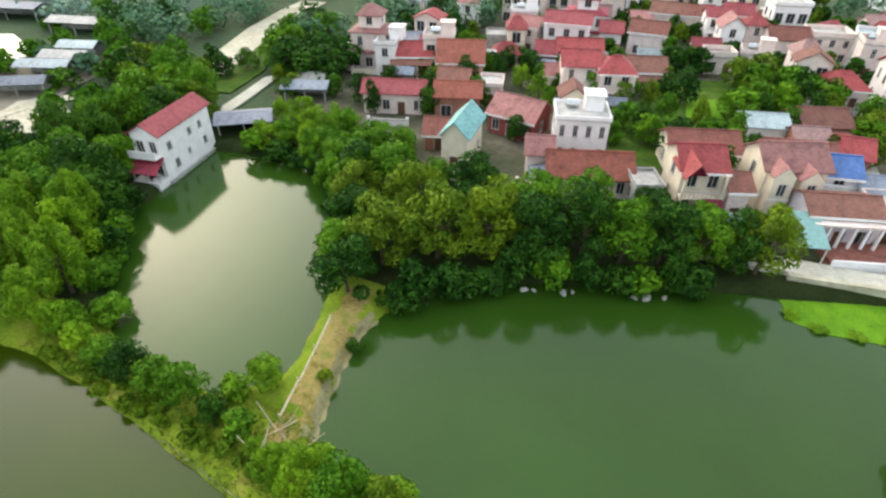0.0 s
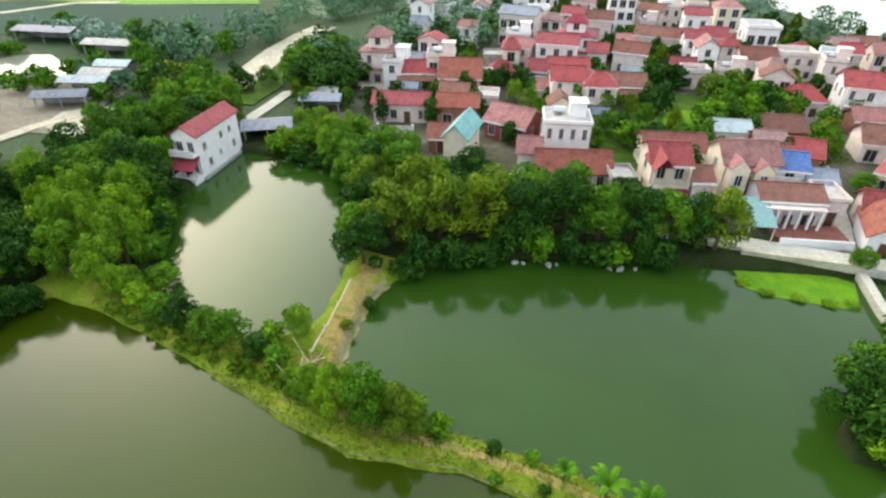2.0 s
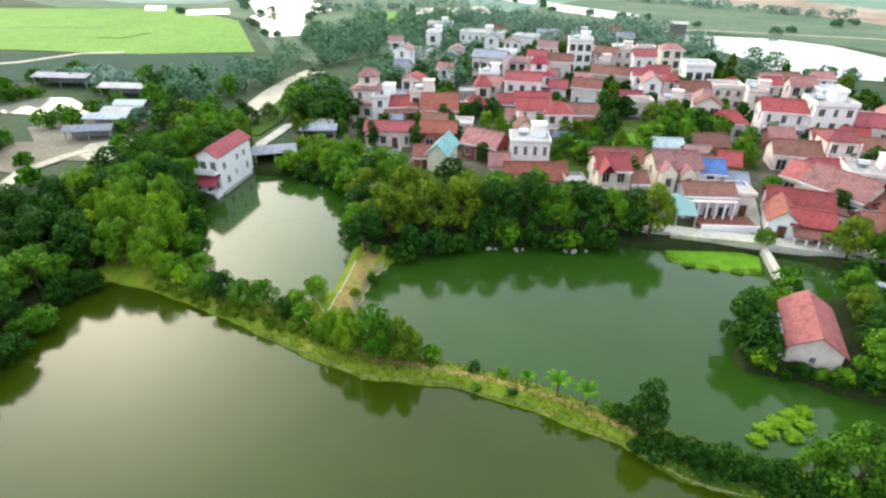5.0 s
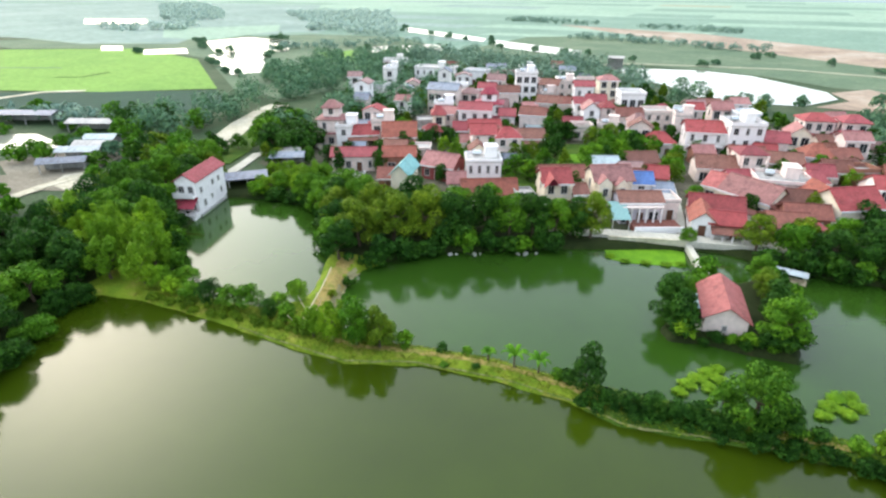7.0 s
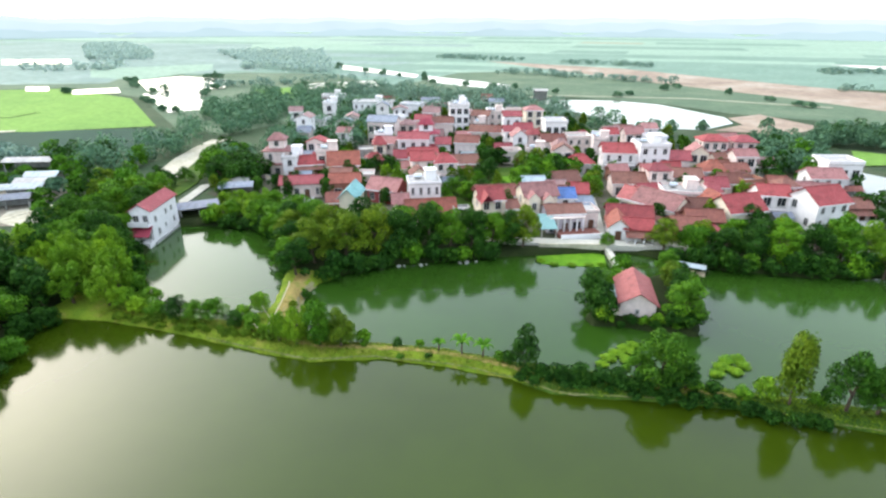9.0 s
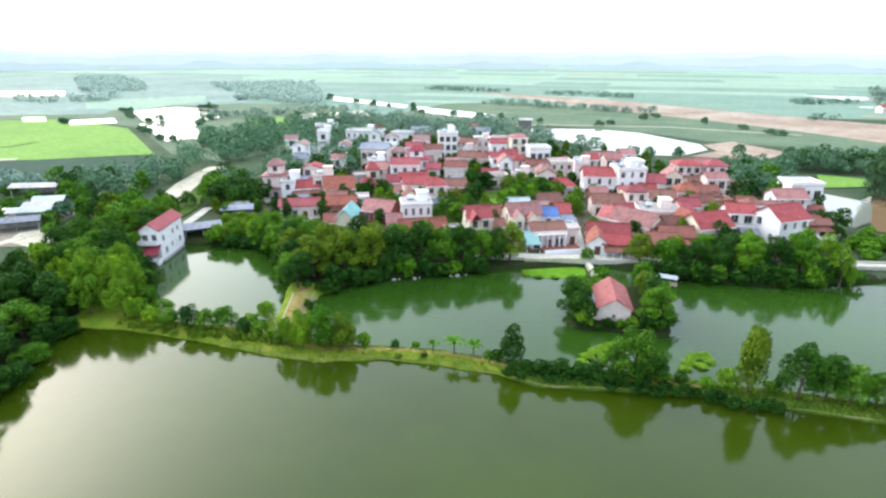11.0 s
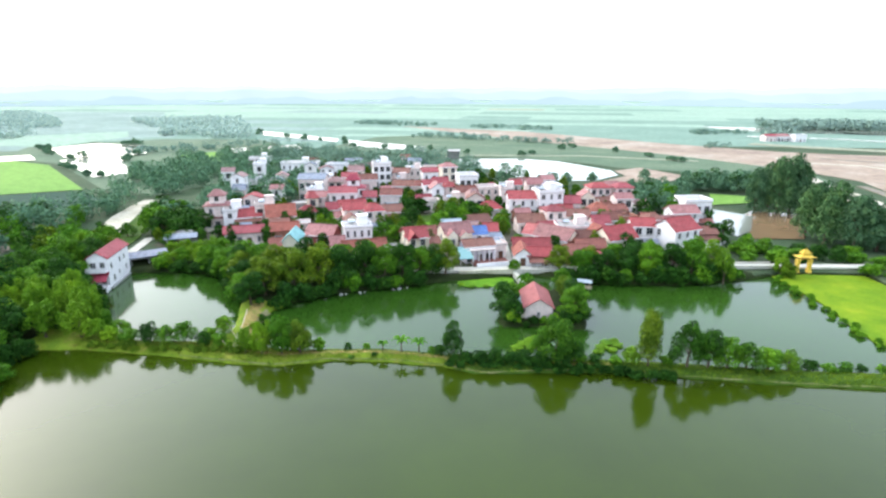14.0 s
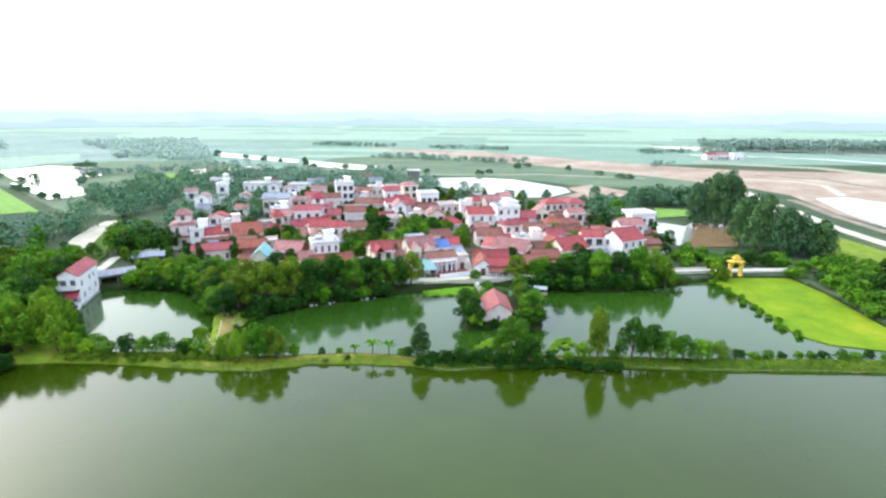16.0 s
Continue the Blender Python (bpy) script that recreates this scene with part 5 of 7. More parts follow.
def waterside_house():
    """White two-storey house standing in the pond edge, red roof, lower terrace with a plum canopy."""
    ob = thing("waterside_house", pose(-78.5, 114.3, 0.0, 0, 0, 13.4), "white two-storey waterside house with a red sheet roof", "house")
    w, d, h = 3.8, 10.8, 6.7
    bm = bmesh.new()
    wins = []
    ops = []
    for cx, z0, ww, hh in ((-3.7, 4.1, 0.9, 1.1), (0.6, 4.3, 0.8, 1.0), (2.9, 4.3, 0.8, 1.0), (-3.0, 1.4, 0.9, 1.2), (-0.3, 2.0, 0.6, 0.8), (3.4, 1.8, 0.8, 1.1)):
        ops.append((cx - ww / 2, cx + ww / 2, z0, z0 + hh))
        wins.append((ww, hh, pose(w / 2, 0, 0, 0, 0, 90) @ pose(cx, 0.02, z0), False))
    facade(bm, d - 0.48, h, ops, pose(w / 2, 0, 0, 0, 0, 90))
    front = [(-1.4, -0.4, 1.2, 3.0), (0.4, 1.4, 1.2, 3.0), (-1.4, -0.3, 4.2, 5.8), (0.4, 1.4, 4.2, 5.8)]
    facade(bm, w, h, front, pose(0, -d / 2, 0))
    for x0, x1, z0, z1 in front:
        wins.append((x1 - x0, z1 - z0, pose((x0 + x1) / 2, -d / 2 + 0.02, z0), False))
    facade(bm, w, h, [], pose(0, d / 2, 0, 0, 0, 180))
    facade(bm, d - 0.48, h, [], pose(-w / 2, 0, 0, 0, 0, -90))
    for s in (-1, 1):
        y0 = s * d / 2 - (0.24 if s > 0 else 0)
        prism(bm, [(-w / 2, y0, h), (w / 2, y0, h), (0.0, y0, h + 1.15)], (0, 0.24, 0))
    bmesh.ops.recalc_face_normals(bm, faces=bm.faces)
    part("wall", bm, M["white"], ob)
    for ww, hh, m, dr in wins:
        window_part(ob, ww, hh, m, dr)
    r = part("roof", gable_roof(d, w, 1.2, 0.35), M["r_plum"], ob)
    r.matrix_basis = pose(0, 0, h + 0.01, 0, 0, 90)
    part("balcony", boxes((-w / 2, -d / 2 - 1.3, 3.9, w / 2, -d / 2 - 0.003, 4.05), (-w / 2, -d / 2 - 1.3, 4.05, w / 2, -d / 2 - 1.2, 4.95)), M["white"], ob)
    part("terrace", boxes((-w / 2, -d / 2 - 2.0, -1.0, w / 2, -d / 2 - 0.003, 1.0)), M["white"], ob)
    c = bmesh.new()
    prism(c, [(-w / 2 - 0.3, -d / 2 - 2.3, 2.3), (-w / 2 - 0.3, -d / 2 - 2.3, 2.4), (-w / 2 - 0.3, -d / 2 - 0.05, 3.8), (-w / 2 - 0.3, -d / 2 - 0.05, 3.7)], (w + 0.5, 0, 0))
    bmesh.ops.recalc_face_normals(c, faces=c.faces)
    part("canopy", c, M["r_magenta"], ob, "plum-red sheet canopy")
    for px in (-1.7, 0.0, 1.9):
        part("canopy_post", boxes((px, -d / 2 - 1.8, 1.0, px + 0.12, -d / 2 - 1.68, 2.53)), M["rail"], ob)
    part("plinth", boxes((-w / 2 - 0.15, -d / 2, -1.2, w / 2 + 0.35, d / 2, 0.45)), M["concrete"], ob)


waterside_house()


def shed(x, y, rz, w, d, h, roof, label, base=LAND):
    """Open-sided shed: posts, beams and a low sheet roof."""
    ob = thing("shed", pose(x, y, base - 0.05, 0, 0, rz), label, "shed")
    for sx in (-1, 0, 1):
        for sy in (-1, 1):
            part("post", boxes((sx * (w / 2 - 0.2) - 0.1, sy * (d / 2 - 0.2) - 0.1, 0, sx * (w / 2 - 0.2) + 0.1, sy * (d / 2 - 0.2) + 0.1, h)), M["concrete"], ob)
    part("back_wall", boxes((-w / 2, d / 2 - 0.08, 0, w / 2, d / 2 + 0.08, h * 0.9)), M["concrete"], ob)
    r = part("roof", gable_roof(w, d, 0.7, 0.4, 0.1), M[roof], ob)
    r.matrix_basis = pose(0, 0, h)


shed(-77.2, 125.6, 38, 7.5, 4.6, 1.9, "r_slate", "dark grey sheet-roofed shed beside the pond")
shed(-76.5, 139.5, 25, 7.0, 3.6, 2.4, "r_slate", "low grey sheet-roofed shed")
shed(-144.5, 147.8, 18, 12, 5, 2.8, "r_white", "long white-roofed shed far behind the trees")
shed(-125.1, 131.3, 22, 8, 4, 2.6, "r_white", "white-roofed shed among the trees")
shed(-128.5, 136.5, 22, 7, 4, 2.6, "r_steel", "pale sheet-roofed shed among the trees")
shed(-123.9, 126.4, 24, 9, 3.6, 2.5, "r_steel", "grey-roofed shed among the trees")
shed(-119.6, 118.6, 34, 9, 3.4, 2.5, "r_slate", "long grey-roofed shed among the trees")
shed(-81.5, 151.5, 20, 5.5, 3.4, 2.2, "r_concrete", "low grey concrete lean-to beside the lane")
shed(-78.4, 143.6, 24, 4.2, 3.0, 2.2, "r_white", "small pale lean-to beside the lane")
shed(-170, 149, 18, 16, 6, 3, "r_slate", "long grey-roofed shed at the field edge")
shed(-17.5, 326, 5, 7, 6, 5, "r_white", "white building far across the river plain")


def pond_hut():
    ob = thing("pond_hut", pose(10.5, 103.5, 0.75, 0, 0, 2), "small hut with a salmon tiled roof on the pond islet", "hut")
    w, d, h, rise = 4.8, 8.6, 2.4, 1.5
    bm = bmesh.new()
    facade(bm, w, h, [(-0.35, 0.25, 0.7, 1.5)], pose(0, -d / 2, 0))
    facade(bm, w, h, [(-0.6, 0.6, 0.05, 2.0)], pose(0, d / 2, 0, 0, 0, 180))
    facade(bm, d - 0.48, h, [(-3, -2, 0.8, 1.8), (1.5, 2.5, 0.8, 1.8)], pose(w / 2, 0, 0, 0, 0, 90))
    facade(bm, d - 0.48, h, [(-2.6, -1.6, 0.8, 1.8), (1.6, 2.6, 0.05, 1.95)], pose(-w / 2, 0, 0, 0, 0, -90))
    for y0 in (-d / 2, d / 2 - 0.24):
        prism(bm, [(-w / 2, y0, h), (w / 2, y0, h), (0, y0, h + rise - 0.03)], (0, 0.24, 0))
    bmesh.ops.recalc_face_normals(bm, faces=bm.faces)
    part("wall", bm, M["pinkw"], ob)
    window_part(ob, 0.6, 0.8, pose(-0.05, -d / 2 + 0.02, 0.7))
    r = part("roof", gable_roof(d, w, rise, 0.35), M["r_salmon"], ob)
    r.matrix_basis = pose(0, 0, h + 0.01, 0, 0, 90)
    part("plinth", boxes((-w / 2 - 1.7, -d / 2 - 0.3, -0.7, w / 2 + 0.3, d / 2 + 0.3, 0.06)), M["concrete"], ob)
    part("porch_wall", boxes((-w / 2 - 1.55, -d / 2 + 0.2, 0.06, -w / 2 - 1.4, -d / 2 + 5.4, 1.0), (-w / 2 - 1.4, -d / 2 + 0.2, 0.06, -w / 2 - 0.002, -d / 2 + 0.35, 1.3)), M["cream"], ob)
    for k in range(4):
        y0 = -d / 2 + 0.2 + 1.7 * k
        part("porch_post", boxes((-w / 2 - 1.58, y0, 0.06, -w / 2 - 1.37, y0 + 0.2, 1.9)), M["cream"], ob)
    lid = bmesh.new()
    prism(lid, [(-w / 2 - 1.7, -d / 2 + 1.9, 1.9), (-w / 2 - 0.36, -d / 2 + 1.9, 2.2), (-w / 2 - 0.36, -d / 2 + 1.9, 2.28), (-w / 2 - 1.7, -d / 2 + 1.9, 1.98)], (0, 4.0, 0))
    bmesh.ops.recalc_face_normals(lid, faces=lid.faces)
    part("porch_roof", lid, M["r_steel"], ob, "grey sheet porch roof")


pond_hut()


def village_gate():
    """Gold-painted village gate: two piers, an arch between them and a tiered roof with upturned eaves."""
    ob = thing("village_gate", pose(71.2, 129.9, 1.05, 0, 0, 4), "gold-painted village gate with an arch and tiered roof", "gate")
    for sx in (-1, 1):
        pier = part("pier", boxes((sx * 1.35 - 0.32, -0.4, 0, sx * 1.35 + 0.32, 0.4, 2.9), (sx * 1.35 - 0.42, -0.5, 0, sx * 1.35 + 0.42, 0.5, 0.35)), M["gold"], ob)
        part("cap", boxes((sx * 1.35 - 0.42, -0.5, 2.9, sx * 1.35 + 0.42, 0.5, 3.08)), M["gold"], pier)
    bm = bmesh.new()
    outer, inner = [], []
    for k in range(13):
        a = math.pi * k / 12
        inner.append((-1.03 * math.cos(a), 2.2 + 0.85 * math.sin(a)))
        outer.append((-1.03 * math.cos(a), 3.6))
    for y, flip in ((-0.25, 0), (0.25, 1)):
        for k in range(12):
            q = [bm.verts.new((u, y, v)) for u, v in (inner[k], inner[k + 1], outer[k + 1], outer[k])]
            bm.faces.new(q[::-1] if flip else q)
    for k in range(12):
        bm.faces.new([bm.verts.new(v) for v in ((*inner[k][:1], 0.25, inner[k][1]), (inner[k + 1][0], 0.25, inner[k + 1][1]), (inner[k + 1][0], -0.25, inner[k + 1][1]), (inner[k][0], -0.25, inner[k][1]))])
    part("arch", bm, M["gold"], ob)
    part("name_board", boxes((-0.8, -0.31, 3.12, 0.8, -0.26, 3.5)), M["darkred"], ob, "dark red board over the arch")
    for name, half, z, rise in (("lower_roof", 2.0, 3.6, 0.55), ("upper_roof", 1.15, 4.45, 0.75)):
        r = bmesh.new()
        rings = []
        for f, lift, g in ((1.0, 0.12, 0), (0.8, 0.02, 0.22), (0.55, 0, 0.55), (0.35, 0, 1.0)):
            rings.append([r.verts.new((sx * half * f * (1.06 if corner else 1), sy * half * f * 0.55, z + g * rise + (lift if corner else 0)))
                          for sx, sy, corner in ((-1, -1, 1), (0, -1, 0), (1, -1, 1), (1, 0, 0), (1, 1, 1), (0, 1, 0), (-1, 1, 1), (-1, 0, 0))])
        r.faces.new(rings[0][::-1])
        r.faces.new(rings[-1])
        for lo, hi in zip(rings, rings[1:]):
            for k in range(8):
                r.faces.new((lo[k], lo[(k + 1) % 8], hi[(k + 1) % 8], hi[k]))
        part(name, r, M["gold"], ob)
    part("attic", boxes((-0.62, -0.34, 4.1, 0.62, 0.34, 4.5)), M["gold"], ob)
    f = bmesh.new()
    tube(f, Vector((0, 0, 5.15)), Vector((0, 0, 5.7)), 0.12, 0.03)
    part("finial", f, M["gold"], ob)


village_gate()


def bridge():
    ob = thing("bridge", pose(61, 132.4, 0, 0, 0, 6), "low concrete bridge with a plain parapet", "bridge", kind="structure")
    part("deck", boxes((-5.5, -1.4, 1.15, 5.5, 1.4, 1.56)), M["road"], ob)
    for sy in (-1, 1):
        part("parapet", boxes((-5.5, sy * 1.4 - 0.1, 1.56, 5.5, sy * 1.4 + 0.1, 1.98)), M["road"], ob)
    for px in (-3.5, 0, 3.5):
        part("pier", boxes((px - 0.3, -1.1, -1.0, px + 0.3, 1.1, 1.15)), M["concrete"], ob)


bridge()


def lake_wall():
    ob = thing("lake_wall", pose(-4.5, 122.6, 0, 0, 0, 12), "pale concrete retaining wall along the lakeside road", "wall", kind="structure")
    part("wall_face", boxes((0, -0.2, -1.0, 13.2, 0.25, 1.5), (0, -0.28, 1.5, 13.2, 0.33, 1.62)), M["canal"], ob)


lake_wall()


def awning_stall():
    ob = thing("stall_awning", pose(-3.6, 127.6, 1.45, 0, 0, 18) @ Matrix.Diagonal((1.3, 1.35, 1.1, 1)), "pale teal sheet awning on thin posts", "awning")
    c = bmesh.new()
    prism(c, [(-1.2, -1.8, 1.9), (-1.2, -1.8, 1.96), (-1.2, 1.6, 3.3), (-1.2, 1.6, 3.24)], (2.4, 0, 0))
    bmesh.ops.recalc_face_normals(c, faces=c.faces)
    part("sheet", c, M["awning"], ob)
    for px in (-1.1, 1.0):
        for py, top in ((-1.7, 1.93), (1.5, 3.2)):
            part("post", boxes((px, py, 0, px + 0.08, py + 0.08, top)), M["rail"], ob)


awning_stall()


def fish_shelter():
    """A bleached sheet on a light frame over a raft of planks, moored off the bank."""
    ob = thing("fish_shelter", pose(21.2, 119.2, 0.0, 0, 0, -14), "small moored raft with a bleached grey sheet shelter", "raft")
    for k in range(6):
        part("plank", boxes((-2.3, -0.9 + 0.31 * k, -0.1, 2.3, -0.63 + 0.31 * k, 0.14)), M["pole"], ob)
    for sx in (-1.9, 1.8):
        for sy in (-0.75, 0.7):
            part("post", boxes((sx, sy, 0.14, sx + 0.08, sy + 0.08, 1.35)), M["pole"], ob)
    r = part("sheet_roof", gable_roof(4.2, 1.7, 0.35, 0.2, 0.05), M["r_steel"], ob, "bleached grey sheet roof")
    r.matrix_basis = pose(0, 0, 1.36)


fish_shelter()


def pole_fence():
    ob = thing("bamboo_rail", Matrix.Identity(4), "tangle of bleached bamboo poles fallen along the spit path", "rail")
    rnd = random.Random(19)
    line = [(-38.3, 86.6), (-39.2, 90.0), (-40.2, 93.4), (-41.2, 97.0)]
    for a, b in zip(line, line[1:]):
        bm = bmesh.new()
        tube(bm, (a[0], a[1], 1.6 + rnd.uniform(-0.3, 0.3)), (b[0], b[1], 1.6 + rnd.uniform(-0.3, 0.3)), 0.10, 0.09, 6)
        part("rail", bm, M["pole"], ob)
    for p in line:
        bm = bmesh.new()
        tube(bm, (p[0], p[1], 0.2), (p[0] + rnd.uniform(-0.3, 0.3), p[1], 1.9), 0.08, 0.06, 6)
        part("post", bm, M["pole"], ob)
    for k in range(12):
        x, y = -36.4 + rnd.uniform(-2.4, 2.4), 86.0 + rnd.uniform(-2.6, 2.2)
        turn, run = rnd.uniform(0, math.tau), rnd.uniform(1.6, 4.2)
        bm = bmesh.new()
        mid = Vector((x, y, rnd.uniform(0.9, 2.0)))
        end = mid + Vector((math.cos(turn) * run * 0.4, math.sin(turn) * run * 0.4, rnd.uniform(0.6, 2.2)))
        start = mid - Vector((math.cos(turn) * run * 0.5, math.sin(turn) * run * 0.5, 0))
        start.z = 0.5
        tube(bm, start, mid, 0.07, 0.06, 5)
        tube(bm, mid, end, 0.06, 0.03, 5)
        part("pole", bm, M["pole"], ob)


pole_fence()


# ------------------------------------------------------------------ trees
def leaf_mesh(name, mat, centres, normals, size, aspect, rng):
    """Many small bent leaves, each an island of four corners."""
    n = len(centres)
    t = rng.normal(size=(n, 3))
    t -= normals * (t * normals).sum(1, keepdims=True)
    t /= np.linalg.norm(t, axis=1, keepdims=True) + 1e-9
    s = np.cross(normals, t)
    ln = (size * rng.uniform(0.7, 1.35, n))[:, None]
    wd = ln * aspect
    v = np.stack([centres - t * ln, centres + s * wd + normals * ln * 0.12, centres + t * ln - normals * ln * 0.2, centres - s * wd + normals * ln * 0.12], 1).reshape(-1, 3)
    me = bpy.data.meshes.new(name)
    me.vertices.add(4 * n)
    me.vertices.foreach_set("co", v.ravel())
    me.loops.add(4 * n)
    me.loops.foreach_set("vertex_index", np.arange(4 * n, dtype=np.int32))
    me.polygons.add(n)
    me.polygons.foreach_set("loop_start", np.arange(0, 4 * n, 4, dtype=np.int32))
    me.materials.append(mat)
    me.update(calc_edges=True)
    return me


def crown_points(rng, count, lobes, rx, z0, z1, lobe, taper=0.0, ragged=0.25, plume=0.8):
    """Places and outward ways of leaves on a dome of billowing lobes, open underneath; plume is a lobe's height to its width."""
    cz, rz = z0 + (z1 - z0) * 0.42, (z1 - z0) * 0.58
    k = np.arange(lobes)
    up = -0.62 + 1.60 * (k + rng.uniform(0.2, 0.8, lobes)) / lobes
    up = np.clip(up, -0.62, 0.98)
    az = k * 2.39996 + rng.uniform(-0.5, 0.5, lobes)
    out = np.sqrt(1 - up ** 2) * rng.uniform(0.50, 0.92, lobes)
    c = np.stack([np.cos(az) * out * rx * 0.92, np.sin(az) * out * rx * 0.92, up * rz * rng.uniform(0.55, 0.95, lobes)], 1)
    c[:, :2] *= (1 - taper * (c[:, 2:] / rz))
    rad = lobe * rng.uniform(0.62, 1.2, lobes)
    pick = rng.choice(lobes, count, p=rad ** 2 / (rad ** 2).sum())
    u = rng.normal(size=(count, 3))
    u[:, 2] += 0.45
    u /= np.linalg.norm(u, axis=1, keepdims=True)
    shell = rng.uniform(0.62, 1.0, count) ** 0.5 * (1 + ragged * rng.normal(size=count) * 0.35)
    p = c[pick] + u * (rad[pick] * shell)[:, None] * [1, 1, plume]
    p[:, 2] += cz
    p[:, 2] = np.maximum(p[:, 2], z0 * 0.6)
    nrm = u + 0.42 * rng.normal(size=(count, 3))
    nrm /= np.linalg.norm(nrm, axis=1, keepdims=True)
    return p, nrm


KINDS = {  # material, leaves, lobes, half width, crown from, to, lobe radius, leaf size, aspect, taper, lobe height
    "mid": ("l_mid", 3500, 15, 3.1, 0.5, 7.7, 1.35, 0.23, 0.45, 0.15, 0.8),
    "dark": ("l_dark", 3500, 13, 3.1, 0.5, 7.7, 1.45, 0.23, 0.5, 0.2, 0.8),
    "deep": ("l_deep", 3500, 17, 3.1, 0.4, 7.7, 1.25, 0.23, 0.42, 0.2, 1.0),
    "light": ("l_light", 3500, 24, 3.2, 0.6, 7.6, 0.85, 0.25, 0.28, 0.1, 1.7),
    "olive": ("l_olive", 3500, 16, 3.2, 0.5, 7.7, 1.25, 0.23, 0.4, 0.1, 0.85),
    "poplar": ("l_olive", 3400, 22, 2.4, 0.1, 8.2, 1.4, 0.28, 0.4, 0.12, 1.1),
    "tall": ("l_tall", 2900, 26, 2.7, 0.1, 8.1, 1.25, 0.26, 0.5, 0.4, 1.15),
    "far": ("l_far", 900, 14, 3.4, 1.0, 8.0, 1.5, 0.5, 0.5, 0.15, 0.8),
}
NAMES = {"mid": "leafy green broadleaf tree", "dark": "dense dark green tree", "deep": "full deep green tree", "light": "feathery light green tree",
         "olive": "olive-green tree with a yellowish crown", "poplar": "slender upright green tree", "tall": "tall dark feathery tree", "far": "haze-coloured green tree in the distance"}
TREES = {}
tree_rng = random.Random(11)


def tree_master(kind, k, distant):
    mat, count, lobes, rx, z0, z1, lobe, size, aspect, taper, plume = KINDS[kind]
    if distant:
        count, size = int(count * 0.27), size * 1.75
    rng = np.random.default_rng(abs(hash_of(kind)) + 17 * k)
    p, n = crown_points(rng, count, lobes, rx, z0, z1, lobe, taper, plume=plume)
    crown = leaf_mesh("crown", M[mat], p, n, size, aspect, rng)
    bm = bmesh.new()
    bend = [Vector((0, 0, -0.3)), Vector((rng.uniform(-.2, .2), rng.uniform(-.2, .2), 1.6)), Vector((rng.uniform(-.4, .4), rng.uniform(-.4, .4), 3.6))]
    tube(bm, bend[0], bend[1], 0.27, 0.2)
    tube(bm, bend[1], bend[2], 0.2, 0.13)
    for j in range(5):
        a = j * 1.3 + rng.uniform(0, 1)
        start = bend[1].lerp(bend[2], rng.uniform(0.1, 1))
        tube(bm, start, start + Vector((math.cos(a) * rx * 0.55, math.sin(a) * rx * 0.55, rng.uniform(1.0, 2.6))), 0.1, 0.03, 5)
    return crown, mesh_of("trunk", bm, M["bark"])


def hash_of(text):
    return sum(ord(c) * (i + 3) for i, c in enumerate(text))


FAR_TREES = {}


def tree(x, y, h, w, kind, z=None, label=""):
    """A tree h metres high and w across; those far behind the ponds are gathered, to be joined by kind."""
    k = tree_rng.randrange(4)
    if (y > 172 or x < -98) and kind != "tall":
        TREES_AT.append((x, y))
        FAR_TREES.setdefault(kind, []).append((x, y, h, w))
        return
    key = (kind, k, kind != "tall" and (y > 131 or x < -93))
    if key not in TREES:
        TREES[key] = tree_master(*key)
    crown, trunk = TREES[key]
    half = KINDS[kind][3] * 1.06
    TREES_AT.append((x, y))
    if z is None:
        z = float(ground_height(np.array([x]), np.array([y]))[0])
    sx, sz = w / (2 * half * 1.12), h / 8.3
    m = pose(x, y, max(z, 0.1), 0, 0, tree_rng.uniform(0, 360)) @ Matrix.Diagonal((sx, sx * tree_rng.uniform(0.9, 1.1), sz, 1))
    ob = thing("tree", m, label or NAMES[kind], "tree", "trees")
    part("trunk", trunk, None, ob)
    part("crown", crown, None, ob)
    return ob


BUSHES = {}


def join_far_trees():
    """One mesh a kind of the trees too far off to tell apart."""
    for kind, rows in FAR_TREES.items():
        mat, count, lobes, rx, z0, z1, lobe, size, aspect, taper, plume = KINDS[kind]
        rng = np.random.default_rng(hash_of(kind) + 3)
        ps, ns = [], []
        for x, y, h, w in rows:
            p, n = crown_points(rng, 440, lobes, rx, z0, z1, lobe, taper, plume=plume)
            ps.append(p * [w / (2.37 * rx), w / (2.37 * rx), h / 8.3] + [x, y, 1.0])
            ns.append(n)
        me = leaf_mesh("distant_trees", M[mat], np.concatenate(ps), np.concatenate(ns), 0.41, 0.55, rng)
        tagged(new("distant_trees", me), NAMES[kind].replace("tree", "trees") + " behind the village", "trees", "", "stuff")


